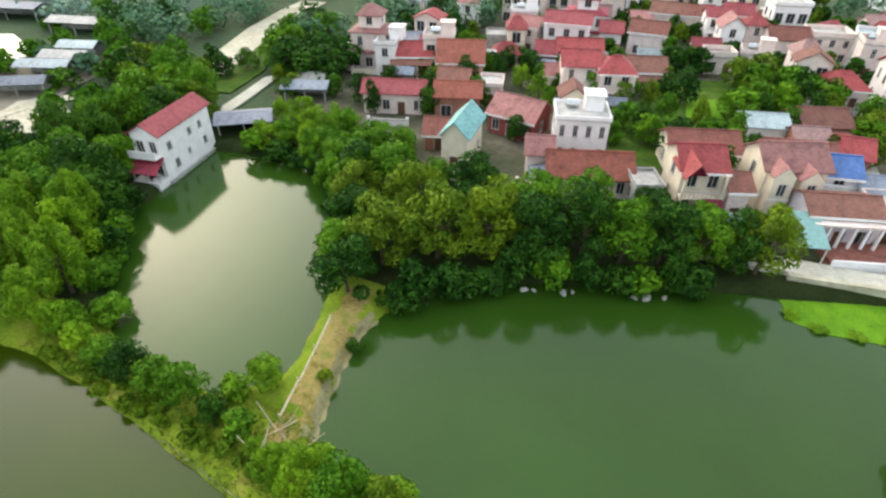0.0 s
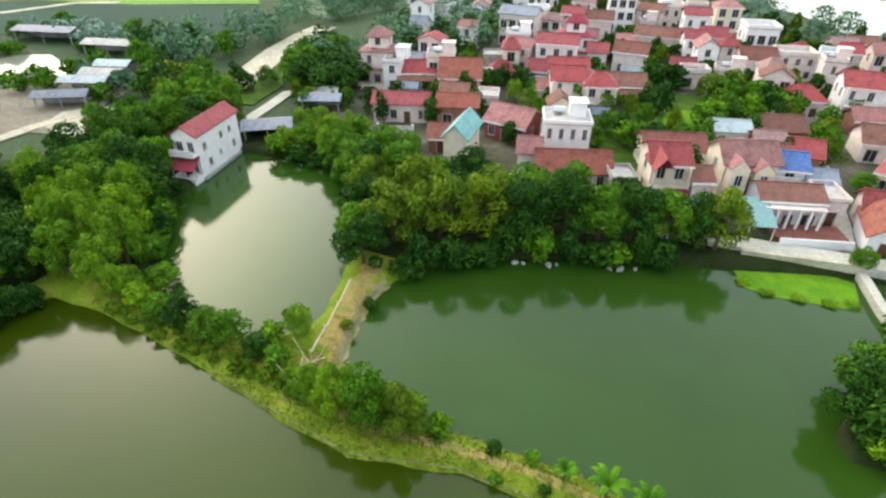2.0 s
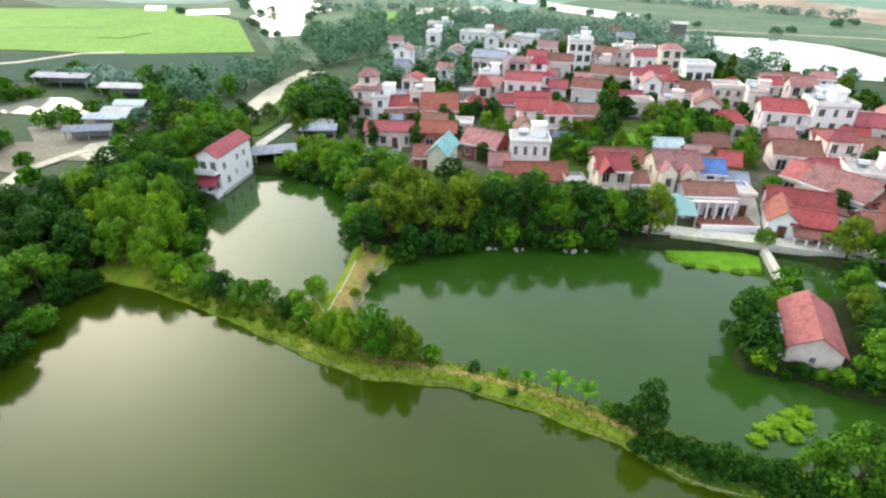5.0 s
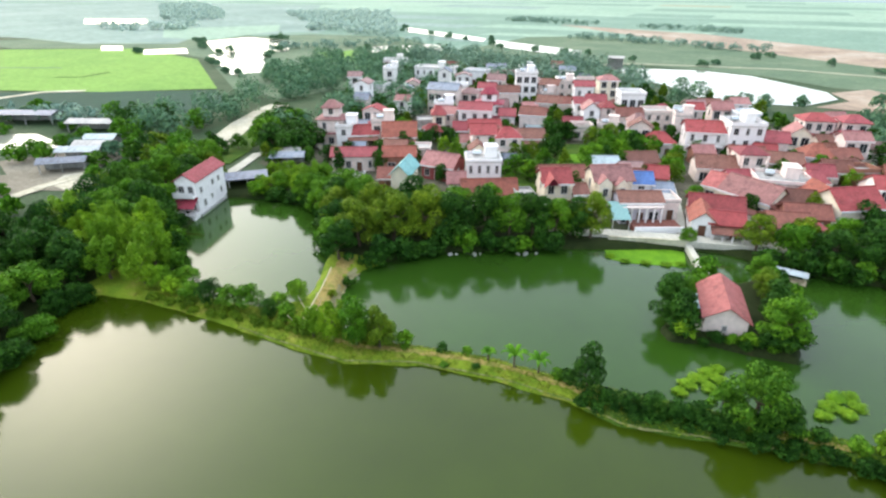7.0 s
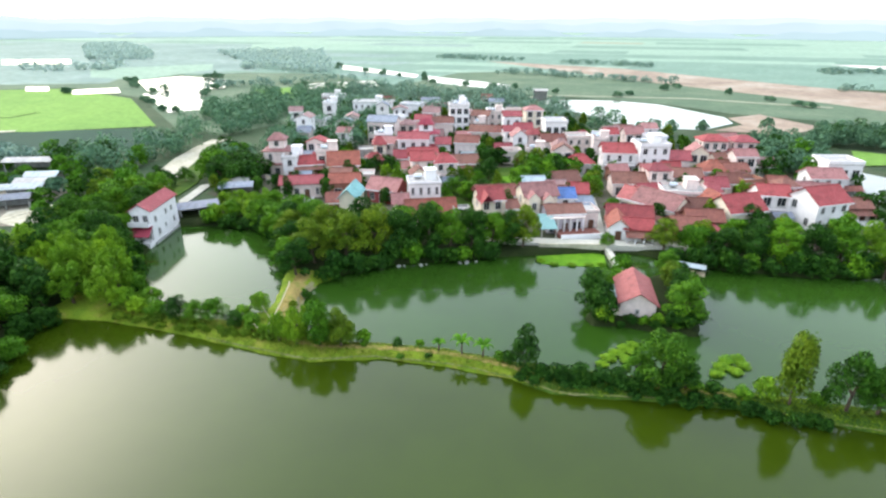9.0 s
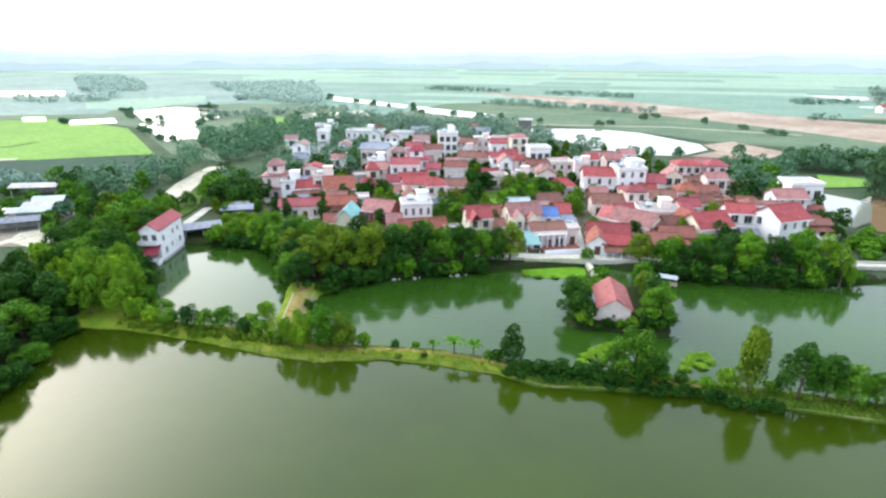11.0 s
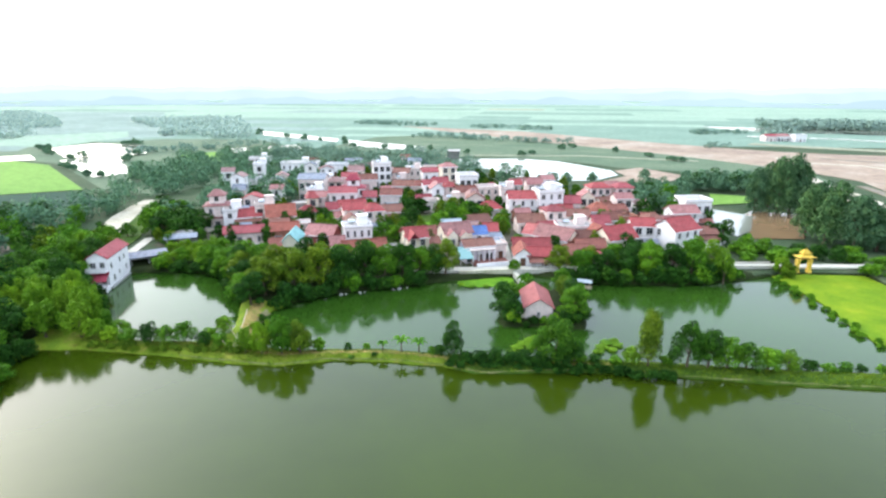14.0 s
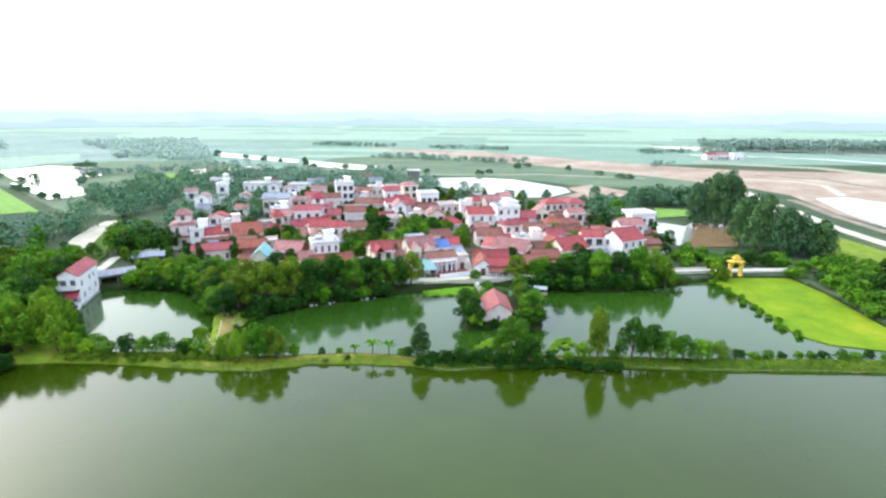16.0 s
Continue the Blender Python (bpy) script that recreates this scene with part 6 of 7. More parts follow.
def bush(x, y, h, w, kind="mid", label=""):
    k = tree_rng.randrange(3) + (10 if w > 3.0 and y < 95 else 0)
    if (kind, k) not in BUSHES:
        rng = np.random.default_rng(500 + k + hash_of(kind))
        p, n = crown_points(rng, 1900 if k > 9 else 620, 13, 1.0, 0.1, 2.0, 0.5, 0.1)
        p[:, 2] = np.abs(p[:, 2])
        BUSHES[kind, k] = leaf_mesh("foliage", M[KINDS[kind][0]], p, n, 0.10 if k > 9 else 0.18, 0.42, rng)
    z = float(ground_height(np.array([x]), np.array([y]))[0])
    m = pose(x, y, max(z, 0.05) - 0.05, 0, 0, tree_rng.uniform(0, 360)) @ Matrix.Diagonal((w / 2.6, w / 2.6, h / 2.2, 1))
    ob = thing("bush", m, label or {"mid": "leafy green bush on the bank", "dark": "dark green bush on the bank", "light": "light green bush on the bank",
                                    "olive": "yellowish green bush on the bank"}[kind], "bush", "bushes")
    part("foliage", BUSHES[kind, k], None, ob)


def scrub(name, rows, mat, label):
    """Low growth too dense to tell apart: rows of (x, y, height, width)."""
    rng = np.random.default_rng(900 + hash_of(name))
    ps, ns = [], []
    for x, y, h, w in rows:
        p, n = crown_points(rng, 420, 10, 1.0, 0.1, 2.0, 0.55, 0.1)
        z = max(float(ground_height(np.array([x]), np.array([y]))[0]), 0.05) - 0.05
        ps.append(np.stack([p[:, 0] * w / 2.6 + x, p[:, 1] * w / 2.6 + y, np.abs(p[:, 2]) * h / 2.2 + z], 1))
        ns.append(n)
    me = leaf_mesh(name, M[mat], np.concatenate(ps), np.concatenate(ns), 0.17, 0.42, rng)
    tagged(new(name, me), label, "scrub", "", "stuff")


def banana(x, y, h):
    """A banana plant: short stem and arching split leaves."""
    z = float(ground_height(np.array([x]), np.array([y]))[0])
    rnd = random.Random(int(x * 31 + y * 17))
    ob = thing("banana_plant", pose(x, y, z, 0, 0, rnd.uniform(0, 360)), "banana plant with arching light green leaves", "plant", "banana plants")
    bm = bmesh.new()
    tube(bm, (0, 0, -0.2), (0, 0, h * 0.5), 0.13, 0.09)
    part("stem", bm, M["bark"], ob)
    for k in range(8):
        a = k * math.tau / 8 + rnd.uniform(-0.3, 0.3)
        bm = bmesh.new()
        prev = None
        for s in range(6):
            f = s / 5
            r, zz = h * 0.55 * f, h * 0.5 + h * 0.55 * math.sin(f * 2.0) * 0.8 - f * f * h * 0.25
            wd = 0.27 * math.sin(math.pi * (0.12 + 0.86 * f))
            c, d = Vector((math.cos(a) * r, math.sin(a) * r, zz)), Vector((-math.sin(a), math.cos(a), 0)) * wd
            row = [bm.verts.new(c - d - Vector((0, 0, wd * 0.4))), bm.verts.new(c), bm.verts.new(c + d - Vector((0, 0, wd * 0.4)))]
            if prev:
                for i in (0, 1):
                    bm.faces.new((prev[i], prev[i + 1], row[i + 1], row[i]))
            prev = row
        part("leaf", bm, M["l_mid"], ob)


def grove(poly, spacing, kinds, hs, ws, seed, make=tree):
    rnd = random.Random(seed)
    xs, ys = [p[0] for p in poly], [p[1] for p in poly]
    done = []
    for _ in range(4000):
        x, y = rnd.uniform(min(xs), max(xs)), rnd.uniform(min(ys), max(ys))
        if inside(poly, np.array([x]), np.array([y]))[0] < 0 or any((x - a) ** 2 + (y - b) ** 2 < spacing ** 2 for a, b in done):
            continue
        done.append((x, y))
        make(x, y, rnd.uniform(*hs), rnd.uniform(*ws), rnd.choice(kinds))


# the dyke
for tx, ty, th, tw, tk in ((-32.8, 82.6, 6.2, 4.6, "light"), (-29.8, 82.8, 6.8, 4.8, "mid"), (-27.0, 83.2, 6.0, 4.2, "olive"), (-35.4, 82.6, 4.6, 3.6, "light")):
    tree(tx, ty, th, tw, tk)
tree(-3.6, 83.4, 6.2, 3.6, "dark")
for bx, by, bh, bw, bk in ((-1.6, 82.8, 1.8, 2.6, "dark"), (0.6, 82.4, 2.2, 3.2, "dark"), (2.8, 82.6, 2.6, 3.4, "dark"), (5.2, 82.6, 2.2, 3.2, "dark"),
                           (7.2, 83.0, 2.4, 3.2, "dark"), (9.6, 82.6, 2.6, 3.6, "dark"), (12.6, 82.8, 2.6, 3.6, "dark"), (14.8, 84, 2.4, 3.4, "mid"), (17.5, 84, 1.4, 2.6, "dark"), (20.5, 83.8, 1.3, 2.6, "mid"), (22.8, 83.9, 3.0, 3, "light"),
                           (-5.6, 84.4, 2.0, 2.4, "dark"), (28, 84, 1.6, 2.6, "mid")):
    bush(bx, by, bh, bw, bk)
tree(9.4, 84.6, 4.0, 4, "mid")
tree(11.9, 83.7, 7.8, 7.0, "deep")
tree(14.6, 83.8, 3.6, 4, "dark")
tree(25.2, 83.4, 9.2, 3.6, "poplar")
tree(30.8, 83.5, 8.2, 6.0, "deep")
tree(33.8, 83.6, 6.6, 5.0, "deep")
tree(36.6, 83.8, 5.5, 4.8, "mid")
tree(39.4, 83.9, 4.6, 5.0, "deep")
tree(42.4, 83.9, 4.0, 4.8, "mid")
tree(45.4, 84.0, 3.4, 3.8, "light")
for k in range(14):
    bush(46.5 + 2.4 * k, 84.6 + 0.4 * math.sin(k * 2.1), 1.5 + 0.5 * math.sin(k * 1.7) ** 2, 2.4 + 0.6 * math.sin(k), ("mid", "dark", "mid")[k % 3])
for bx, by, bh in ((-11.6, 84.9, 3.0), (-8.9, 85.0, 2.8), (-14.6, 85.2, 1.8)):
    banana(bx, by, bh)
for bx, by, bh, bw, bk in ((-20, 85, 1.4, 1.8, "dark"), (-17.2, 85.6, 1.3, 1.6, "mid"), (-15.6, 83.6, 0.6, 1.2, "dark"), (-6.8, 85, 1.4, 1.8, "mid"), (-19, 83, 0.5, 1.4, "mid"),
                           (-24.6, 84.8, 2.2, 2.8, "light"), (-27.2, 84.4, 3.6, 4.2, "light"), (-28.4, 84.6, 2.4, 3.0, "mid"), (-33.6, 83.4, 2.0, 2.8, "light"),
                           (-35.6, 83.6, 2.6, 3.4, "light"), (-30.6, 84.8, 2.4, 3.0, "mid"), (-38.6, 84.0, 1.4, 2.0, "light"), (-33.8, 85.4, 2.2, 2.8, "light"),
                           (-40.4, 84.6, 2.4, 3.0, "mid"), (-43.2, 84.8, 2.6, 3.2, "dark"), (-46.4, 85.0, 4.0, 4.2, "mid"), (-49.4, 84.9, 3.4, 4.0, "mid"),
                           (-52.4, 85.0, 3.6, 4.2, "dark"), (-55.6, 85.1, 2.6, 3.6, "mid"), (-58.8, 85.2, 2.6, 3.6, "light"), (-61.2, 86, 3.4, 4, "light"),
                           (-41.6, 88.8, 3.6, 3.8, "light"), (-43.4, 87.2, 2.2, 3.0, "light"), (-37.9, 95.6, 1.8, 1.8, "dark"), (-38, 91.6, 1.2, 1.6, "olive")):
    bush(bx, by, bh, bw, bk)

scrub("dyke_weeds", [(-61 + 1.15 * k + 0.4 * math.sin(k * 5.1), 83.4 - 0.03 * k + 0.5 * math.sin(k * 3.3), 0.6 + 0.5 * math.sin(k * 1.3) ** 2, 1.5 + 0.5 * math.sin(k * 2.2)) for k in range(22)],
      "l_olive", "low green weeds on the dyke slope")
scrub("waterline_growth", [(-4 + k + 0.4 * math.sin(k * 5.3), 81.9 + 0.5 * math.sin(k * 2.3) - (0.9 if k > 26 else 0), 0.8 + 0.9 * math.sin(k * 1.9) ** 2, 2.0 + 0.8 * math.sin(k * 2.9))
                           for k in range(33)], "l_dark", "low dark growth at the dyke waterline")
# woods west of the ponds
grove([(-66, 62), (-72, 50), (-86, 60), (-96, 84), (-90, 90), (-72, 84), (-71, 77)], 4.2, ("mid", "light", "dark", "dark"), (6, 8.5), (6, 8), 3)
grove([(-64, 84.6), (-62, 86.6), (-66.5, 92), (-73, 97), (-86, 92), (-74, 84.6)], 3.6, ("light", "light", "light"), (6.5, 9), (6, 8), 4)
grove([(-74, 97.5), (-78.5, 103.5), (-84, 106), (-84, 122), (-88, 124), (-90, 117), (-90, 103), (-86, 92)], 4.2, ("mid", "deep", "dark", "mid"), (7, 9), (7, 9), 5)
grove([(-90, 117), (-90.5, 103), (-87, 91), (-96, 94), (-100, 104), (-97, 115)], 4.2, ("mid", "olive", "light"), (3.4, 5.2), (5, 7), 55)
grove([(-83, 120), (-82, 126), (-88, 131), (-94, 129), (-96, 122)], 4.6, ("mid", "olive"), (7, 9), (6, 8), 6)
grove([(-99, 123), (-109, 126), (-113, 140), (-108, 141), (-103, 137), (-95, 130), (-92, 126)], 5.0, ("mid", "light", "olive", "dark"), (5, 7.6), (6, 8), 12)
grove([(-127, 138), (-133, 148), (-146, 156), (-140, 160), (-124, 166), (-116, 160), (-118, 145)], 6.0, ("dark", "mid", "far"), (5, 8), (6, 8.5), 13)
grove([(-131, 117), (-140, 122), (-136, 126), (-128, 123)], 5.0, ("dark", "mid"), (4, 6), (5, 6.5), 14)
grove([(-117, 92), (-128, 96), (-140, 108), (-134, 112), (-132, 106), (-120, 98)], 5.0, ("dark", "mid"), (3, 5), (4.5, 6), 15)
grove([(-92, 150), (-97, 157), (-102, 168), (-98, 176), (-91, 166)], 5.6, ("dark", "mid", "dark"), (6, 8.5), (6.5, 8.5), 16)
# north and east of the western pond
for tx, ty, th, tw, tk in ((-72, 123.5, 3.2, 4.4, "light"), (-67.5, 123.4, 4.4, 5, "mid"), (-63, 123.2, 5.4, 5.6, "light"), (-59, 122.6, 6, 6, "mid"), (-55, 120.5, 6.5, 6.4, "mid"),
                           (-52, 117.5, 7, 6.6, "dark"), (-49.5, 113.5, 7.5, 7, "olive"), (-46.5, 109, 7, 6.6, "dark"), (-44.5, 104, 6.4, 6.4, "mid"), (-42.3, 101.2, 6.8, 6.6, "dark"),
                           (-60, 127, 6, 6.4, "mid"), (-54, 125, 7, 7, "mid"), (-66, 128, 5, 6, "light"), (-41.5, 106.5, 8.5, 8, "olive"), (-37.2, 110, 9.5, 9, "olive"),
                           (-42, 114, 9, 8.6, "olive"), (-47.5, 119, 8, 8, "mid"), (-32.5, 112.6, 9.5, 8.4, "olive"), (-36, 117, 9, 8, "dark"), (-28, 114, 9, 7.6, "dark"),
                           (-30, 119.5, 8.4, 8, "mid"), (-24, 117.5, 9, 7.4, "dark"), (-20, 117.6, 8.2, 7, "mid"), (-16.4, 119.4, 8.6, 7, "dark"), (-25, 123, 7.4, 7, "mid"),
                           (-12.8, 120.6, 7.6, 6.6, "mid"), (-9.4, 121.8, 7, 6.2, "dark"), (-7.4, 122.2, 8.6, 7.4, "olive"), (-18.6, 124, 6.4, 6, "dark"), (-13, 125.4, 5.6, 5.4, "mid"),
                           (-77.6, 102.4, 6.4, 6.6, "dark"), (-80.6, 107, 7, 6.4, "mid"), (-38, 122, 6, 7, "mid"), (-44, 123.4, 4, 5, "mid"), (-51.5, 128.5, 4, 5, "mid"),
                           (4.8, 101.4, 6.6, 6.0, "dark"), (5.6, 105.4, 5.6, 5.6, "mid"), (16.6, 99.4, 6.6, 6.8, "mid"), (17.4, 105.6, 5, 6, "dark"), (16.8, 114.4, 4.8, 5.4, "mid"), (16.4, 110.4, 4.4, 5, "olive"),
                           (7.6, 125.4, 3.4, 3, "mid"),
                           (17.6, 126.2, 6.4, 7, "olive"), (22.4, 126, 6.4, 6.6, "mid"), (27.2, 125, 6, 6.4, "dark"), (32, 124.6, 6.6, 6.6, "dark"), (36.6, 124.8, 7.4, 7, "mid"),
                           (41.4, 125.4, 7.8, 7.4, "dark"), (46.4, 127, 7.8, 7.4, "mid"), (51, 128.6, 7.6, 7, "light"), (30, 130.4, 6, 6.4, "mid"), (38.6, 130.6, 7, 7, "mid"), (48, 133, 7, 7, "mid"), (24.6, 131, 5, 5.6, "olive")):
    tree(tx, ty, th, tw, tk)
bush(6.0, 97.8, 2.8, 3.4, "light")
bush(67.6, 129.0, 4.0, 4.6, "olive", "yellowish green bush beside the village gate")
tree(51.8, 123.4, 7.6, 5.6, "light", None, "bright yellow-green tree at the end of the waterside row")
bush(9.4, 98.4, 1.0, 1.8, "dark")
bush(13.2, 98.2, 1.8, 2.6, "light")
for bx, by, bw in ((5.6, 87.6, 2.0), (6.4, 89.2, 2.4), (7.6, 90.6, 2.6), (8.6, 92.0, 2.4), (9.8, 93.0, 2.0), (8.6, 89.4, 2.2), (9.6, 91.2, 2.2),
                   (19.0, 88.6, 2.2), (20.0, 90.4, 2.6), (21.0, 92.0, 2.6), (22.4, 92.8, 2.2), (21.4, 89.6, 2.4), (22.6, 91.2, 2.2)):
    bush(bx, by, 0.5, bw, "light", "light green water plants standing in the pond")
for bx, by in ((-3.8, 118.2), (-1.5, 117.2), (1.6, 117.6), (4.6, 118.1), (6.6, 119.0)):
    bush(bx, by, 0.45, 2.0, "light", "light green water plants at the weed edge")
scrub("lotus_reeds", [(64.9 + 0.9 * math.sin(k * 1.9), 94 + 2.0 * k, 0.7 + 0.4 * math.sin(k * 2.7) ** 2, 1.7) for k in range(18)], "l_mid", "tufts of reeds at the lotus edge")
for k in range(8):
    bush(5.4 + 1.5 * k, 97.9 + 0.3 * math.sin(k * 2.2), 1.0 + 0.7 * math.sin(k * 1.4) ** 2, 2.0 + 0.5 * math.sin(k * 3.1), ("dark", "mid", "dark")[k % 3])
# low growth hanging over the water's edge, mostly dark leaves for the shade there
for line, step in ((((-38.6, 101.6), (-35.6, 106), (-29.8, 110.8), (-24.6, 113.3), (-19, 115.5), (-12, 118.6)), 2.4),
                   (((18.2, 123.6), (28, 122), (41, 122.2), (55.6, 126.2)), 2.4),
                   (((-72, 121.6), (-65, 121.9), (-59, 120.8), (-54, 117.2), (-49, 112), (-45.9, 105.4)), 2.6),
                   (((-60.5, 87.9), (-65.5, 91.2), (-72.2, 97.6), (-75.2, 102.8)), 2.0),
                   (((-63.6, 55), (-65.6, 66), (-68, 71.4), (-70.8, 77), (-69.6, 82)), 2.2),
                   (((5.0, 97.4), (4.2, 99.2), (6.2, 104), (8.2, 113)), 2.4), (((18.9, 115), (19.0, 102), (18.2, 97.4), (14.5, 97.8)), 2.4)):
    for (ax, ay), (bx, by) in zip(line, line[1:]):
        n = max(1, int(math.hypot(bx - ax, by - ay) / step))
        for k in range(n):
            f = (k + tree_rng.uniform(0.1, 0.9)) / n
            ex, ey = (by - ay), -(bx - ax)
            g = tree_rng.uniform(0.2, 1.3) / math.hypot(ex, ey)
            bush(ax + f * (bx - ax) + g * ex, ay + f * (by - ay) + g * ey, tree_rng.uniform(2.2, 4.8), tree_rng.uniform(3.6, 5.6), tree_rng.choice(("dark", "dark", "dark", "mid")))
# east side
for tx, ty, th, tw in ((89, 154, 14, 8), (94, 150, 14, 9), (99, 149, 12, 10), (104, 149, 10, 10), (88, 161, 15, 8), (94, 160, 16, 10), (99, 156, 13, 10), (108, 154, 9, 9), (89, 193, 15, 8), (95, 191, 19, 9), (100, 193, 20, 10), (104, 195, 17, 9), (98, 203, 16, 10), (106, 187, 12, 9)):
    tree(tx, ty, th, tw, "tall")
grove([(85.5, 134), (86.2, 119), (84.6, 99), (84.6, 88), (120, 86), (126, 130), (104, 142)], 4.2, ("mid", "mid", "dark"), (2.6, 4.0), (5.2, 6.6), 8, bush)
grove([(62, 136), (90, 138), (92, 146), (62, 150)], 4.0, ("mid", "dark"), (2.5, 4), (4, 6), 9, bush)

# village trees


def dyke_grass():
    """Rough grass over the dyke crest and slopes."""
    rng = np.random.default_rng(31)
    for name, lo, hi, mat, count in (("dyke_grass", -64, 2, "l_dry", 7000), ("dyke_grass", 2, 88, "l_olive", 12000)):
        x, y = rng.uniform(lo, hi, count * 4), rng.uniform(79.5, 88, count * 4)
        z = ground_height(x, y)
        ok = (z > 0.08) & (z < 1.3)
        x, y, z = x[ok][:count], y[ok][:count], z[ok][:count]
        a = rng.uniform(0, math.tau, len(x))
        n = np.stack([0.6 * np.cos(a), 0.6 * np.sin(a), 0.9 + 0.3 * rng.normal(size=len(x))], 1)
        n /= np.linalg.norm(n, axis=1, keepdims=True)
        me = leaf_mesh(name, M[mat], np.stack([x, y, z + 0.08], 1), n, 0.17, 0.3, rng)
        tagged(new(name, me), "rough green grass tufts over the dyke", "grass", "", "stuff")


dyke_grass()


def bank_stone(x, y, size, seed):
    """A pale broken concrete block at the waterline."""
    rng = np.random.default_rng(seed)
    bm = bmesh.new()
    bmesh.ops.create_icosphere(bm, subdivisions=2, radius=1.0)
    for v in bm.verts:
        v.co = Vector((v.co.x * size, v.co.y * size * 0.6, v.co.z * size * 0.55)) * float(rng.uniform(0.75, 1.15))
    ob = tagged(new("bank_stone", mesh_of("bank_stone", bm, M["r_concrete"])), "pale broken concrete block at the pond edge", "stone", "bank stones")
    ob.matrix_basis = pose(x, y, 0.12, 0, 0, float(rng.uniform(0, 180)))


for k, (sx, sy, sw) in enumerate(((-27.6, 110.2, 0.8), (-26.7, 110.5, 0.5), (-24.0, 111.5, 0.9), (-23.2, 112.0, 0.5), (-17.6, 114.0, 0.7), (-16.5, 114.4, 1.0), (-14.9, 115.2, 0.6))):
    bank_stone(sx, sy, sw * 0.62, 40 + k)
tree(-52.3, 163.8, 5.0, 5.0, "dark")
tree(-47.4, 168.3, 5.0, 5.0, "dark")
tree(-46.2, 160.2, 5.0, 5.0, "light")
tree(-41.8, 156.3, 5.0, 5.0, "light")
tree(-26.5, 151.0, 5.0, 5.5, "mid")
tree(-22.6, 147.4, 5.0, 5.5, "mid")
tree(-19.4, 149.0, 5.0, 5.5, "mid")
tree(-24.3, 180.4, 6.0, 6.0, "dark")
tree(-19.5, 181.1, 6.0, 6.0, "dark")
tree(-12.7, 177.7, 6.0, 6.5, "olive")
tree(-9.2, 181.9, 6.0, 6.5, "olive")
tree(-4.8, 177.1, 6.0, 6.0, "mid")
tree(-1.5, 175.8, 6.0, 6.0, "mid")
tree(1.2, 172.9, 6.0, 6.0, "mid")
tree(-9.6, 167.2, 6.0, 6.0, "mid")
tree(-5.6, 168.0, 6.0, 6.0, "mid")
tree(-14.7, 152.9, 4.0, 4.5, "mid")
tree(-11.6, 150.3, 4.0, 4.5, "mid")
tree(-17.3, 148.3, 4.0, 4.5, "mid")
tree(6.6, 170.7, 5.0, 5.0, "mid")
tree(6.4, 159.3, 5.0, 5.0, "mid")
tree(4.4, 159.3, 5.0, 5.0, "mid")
tree(-82.6, 184.2, 6.0, 6.0, "dark")
tree(-69.4, 180.4, 6.0, 6.0, "dark")
tree(-71.7, 196.0, 6.0, 6.0, "dark")
tree(-75.7, 184.8, 5.0, 5.0, "light")
tree(-53.0, 130.5, 3.6, 4.0, "mid")
tree(-67.7, 151.6, 3.5, 4.0, "dark")
tree(-84.8, 153.8, 8.0, 8.0, "mid")
tree(-89.7, 153.3, 8.0, 8.0, "mid")
tree(-90.1, 149.0, 8.0, 8.0, "mid")
tree(-80.2, 154.4, 7.0, 8.0, "dark")
tree(-77.2, 146.8, 7.0, 8.0, "dark")
tree(-80.2, 145.2, 7.0, 8.0, "dark")
tree(-73.8, 130.3, 4.0, 5.0, "light")
tree(-71.5, 132.7, 4.0, 5.0, "light")
tree(-68.9, 126.9, 4.0, 5.0, "light")
tree(-69.3, 122.4, 4.0, 5.0, "light")
tree(-61.1, 123.9, 6.0, 6.0, "light")
tree(-61.6, 127.8, 6.0, 6.0, "light")
tree(-56.5, 120.6, 6.0, 6.0, "mid")
tree(-60.5, 121.2, 6.0, 6.0, "mid")
tree(-51.7, 117.1, 6.0, 6.0, "mid")
tree(-52.1, 115.4, 6.0, 6.0, "mid")
tree(-54.9, 117.1, 6.0, 6.0, "mid")
tree(-56.0, 124.9, 5.0, 5.0, "mid")
tree(-51.6, 120.0, 5.0, 5.0, "mid")
tree(5.4, 154.0, 5.5, 5.0, "olive")
tree(4.6, 160.7, 5.5, 5.0, "olive")
tree(-2.8, 174.8, 6.0, 6.0, "dark")
tree(-20.3, 165.8, 6.0, 6.0, "dark")
tree(-18.3, 144.4, 6.0, 6.0, "dark")
tree(-21.9, 181.1, 6.0, 6.0, "dark")
tree(-10.1, 176.5, 6.0, 7.0, "mid")
tree(-11.7, 162.7, 6.0, 7.0, "mid")
tree(-77.2, 190.7, 7.0, 8.0, "dark")
tree(-74.0, 201.2, 7.0, 8.0, "dark")
tree(-77.7, 176.1, 7.0, 8.0, "dark")
tree(-68.1, 180.4, 7.0, 8.0, "dark")
tree(15.2, 146.9, 3.5, 4.0, "mid")
tree(35.7, 139.4, 6.0, 6.0, "dark")
tree(35.5, 132.2, 6.0, 6.0, "dark")
tree(31.7, 131.1, 6.0, 6.0, "dark")
tree(55.8, 190.8, 7.0, 7.0, "dark")
tree(50.5, 183.4, 7.0, 7.0, "dark")
tree(60.1, 178.0, 7.0, 7.0, "dark")
tree(64.4, 201.8, 8.0, 7.0, "mid")
tree(57.6, 177.8, 8.0, 7.0, "mid")
tree(40.0, 165.1, 4.0, 5.0, "light")
tree(49.9, 174.2, 5.0, 7.0, "dark")
tree(-78.8, 150.8, 8.0, 9.0, "dark")
tree(-84.4, 152.3, 8.0, 9.0, "dark")
tree(-85.2, 146.1, 8.0, 9.0, "dark")
tree(-92.9, 215.4, 6.0, 7.0, "dark")
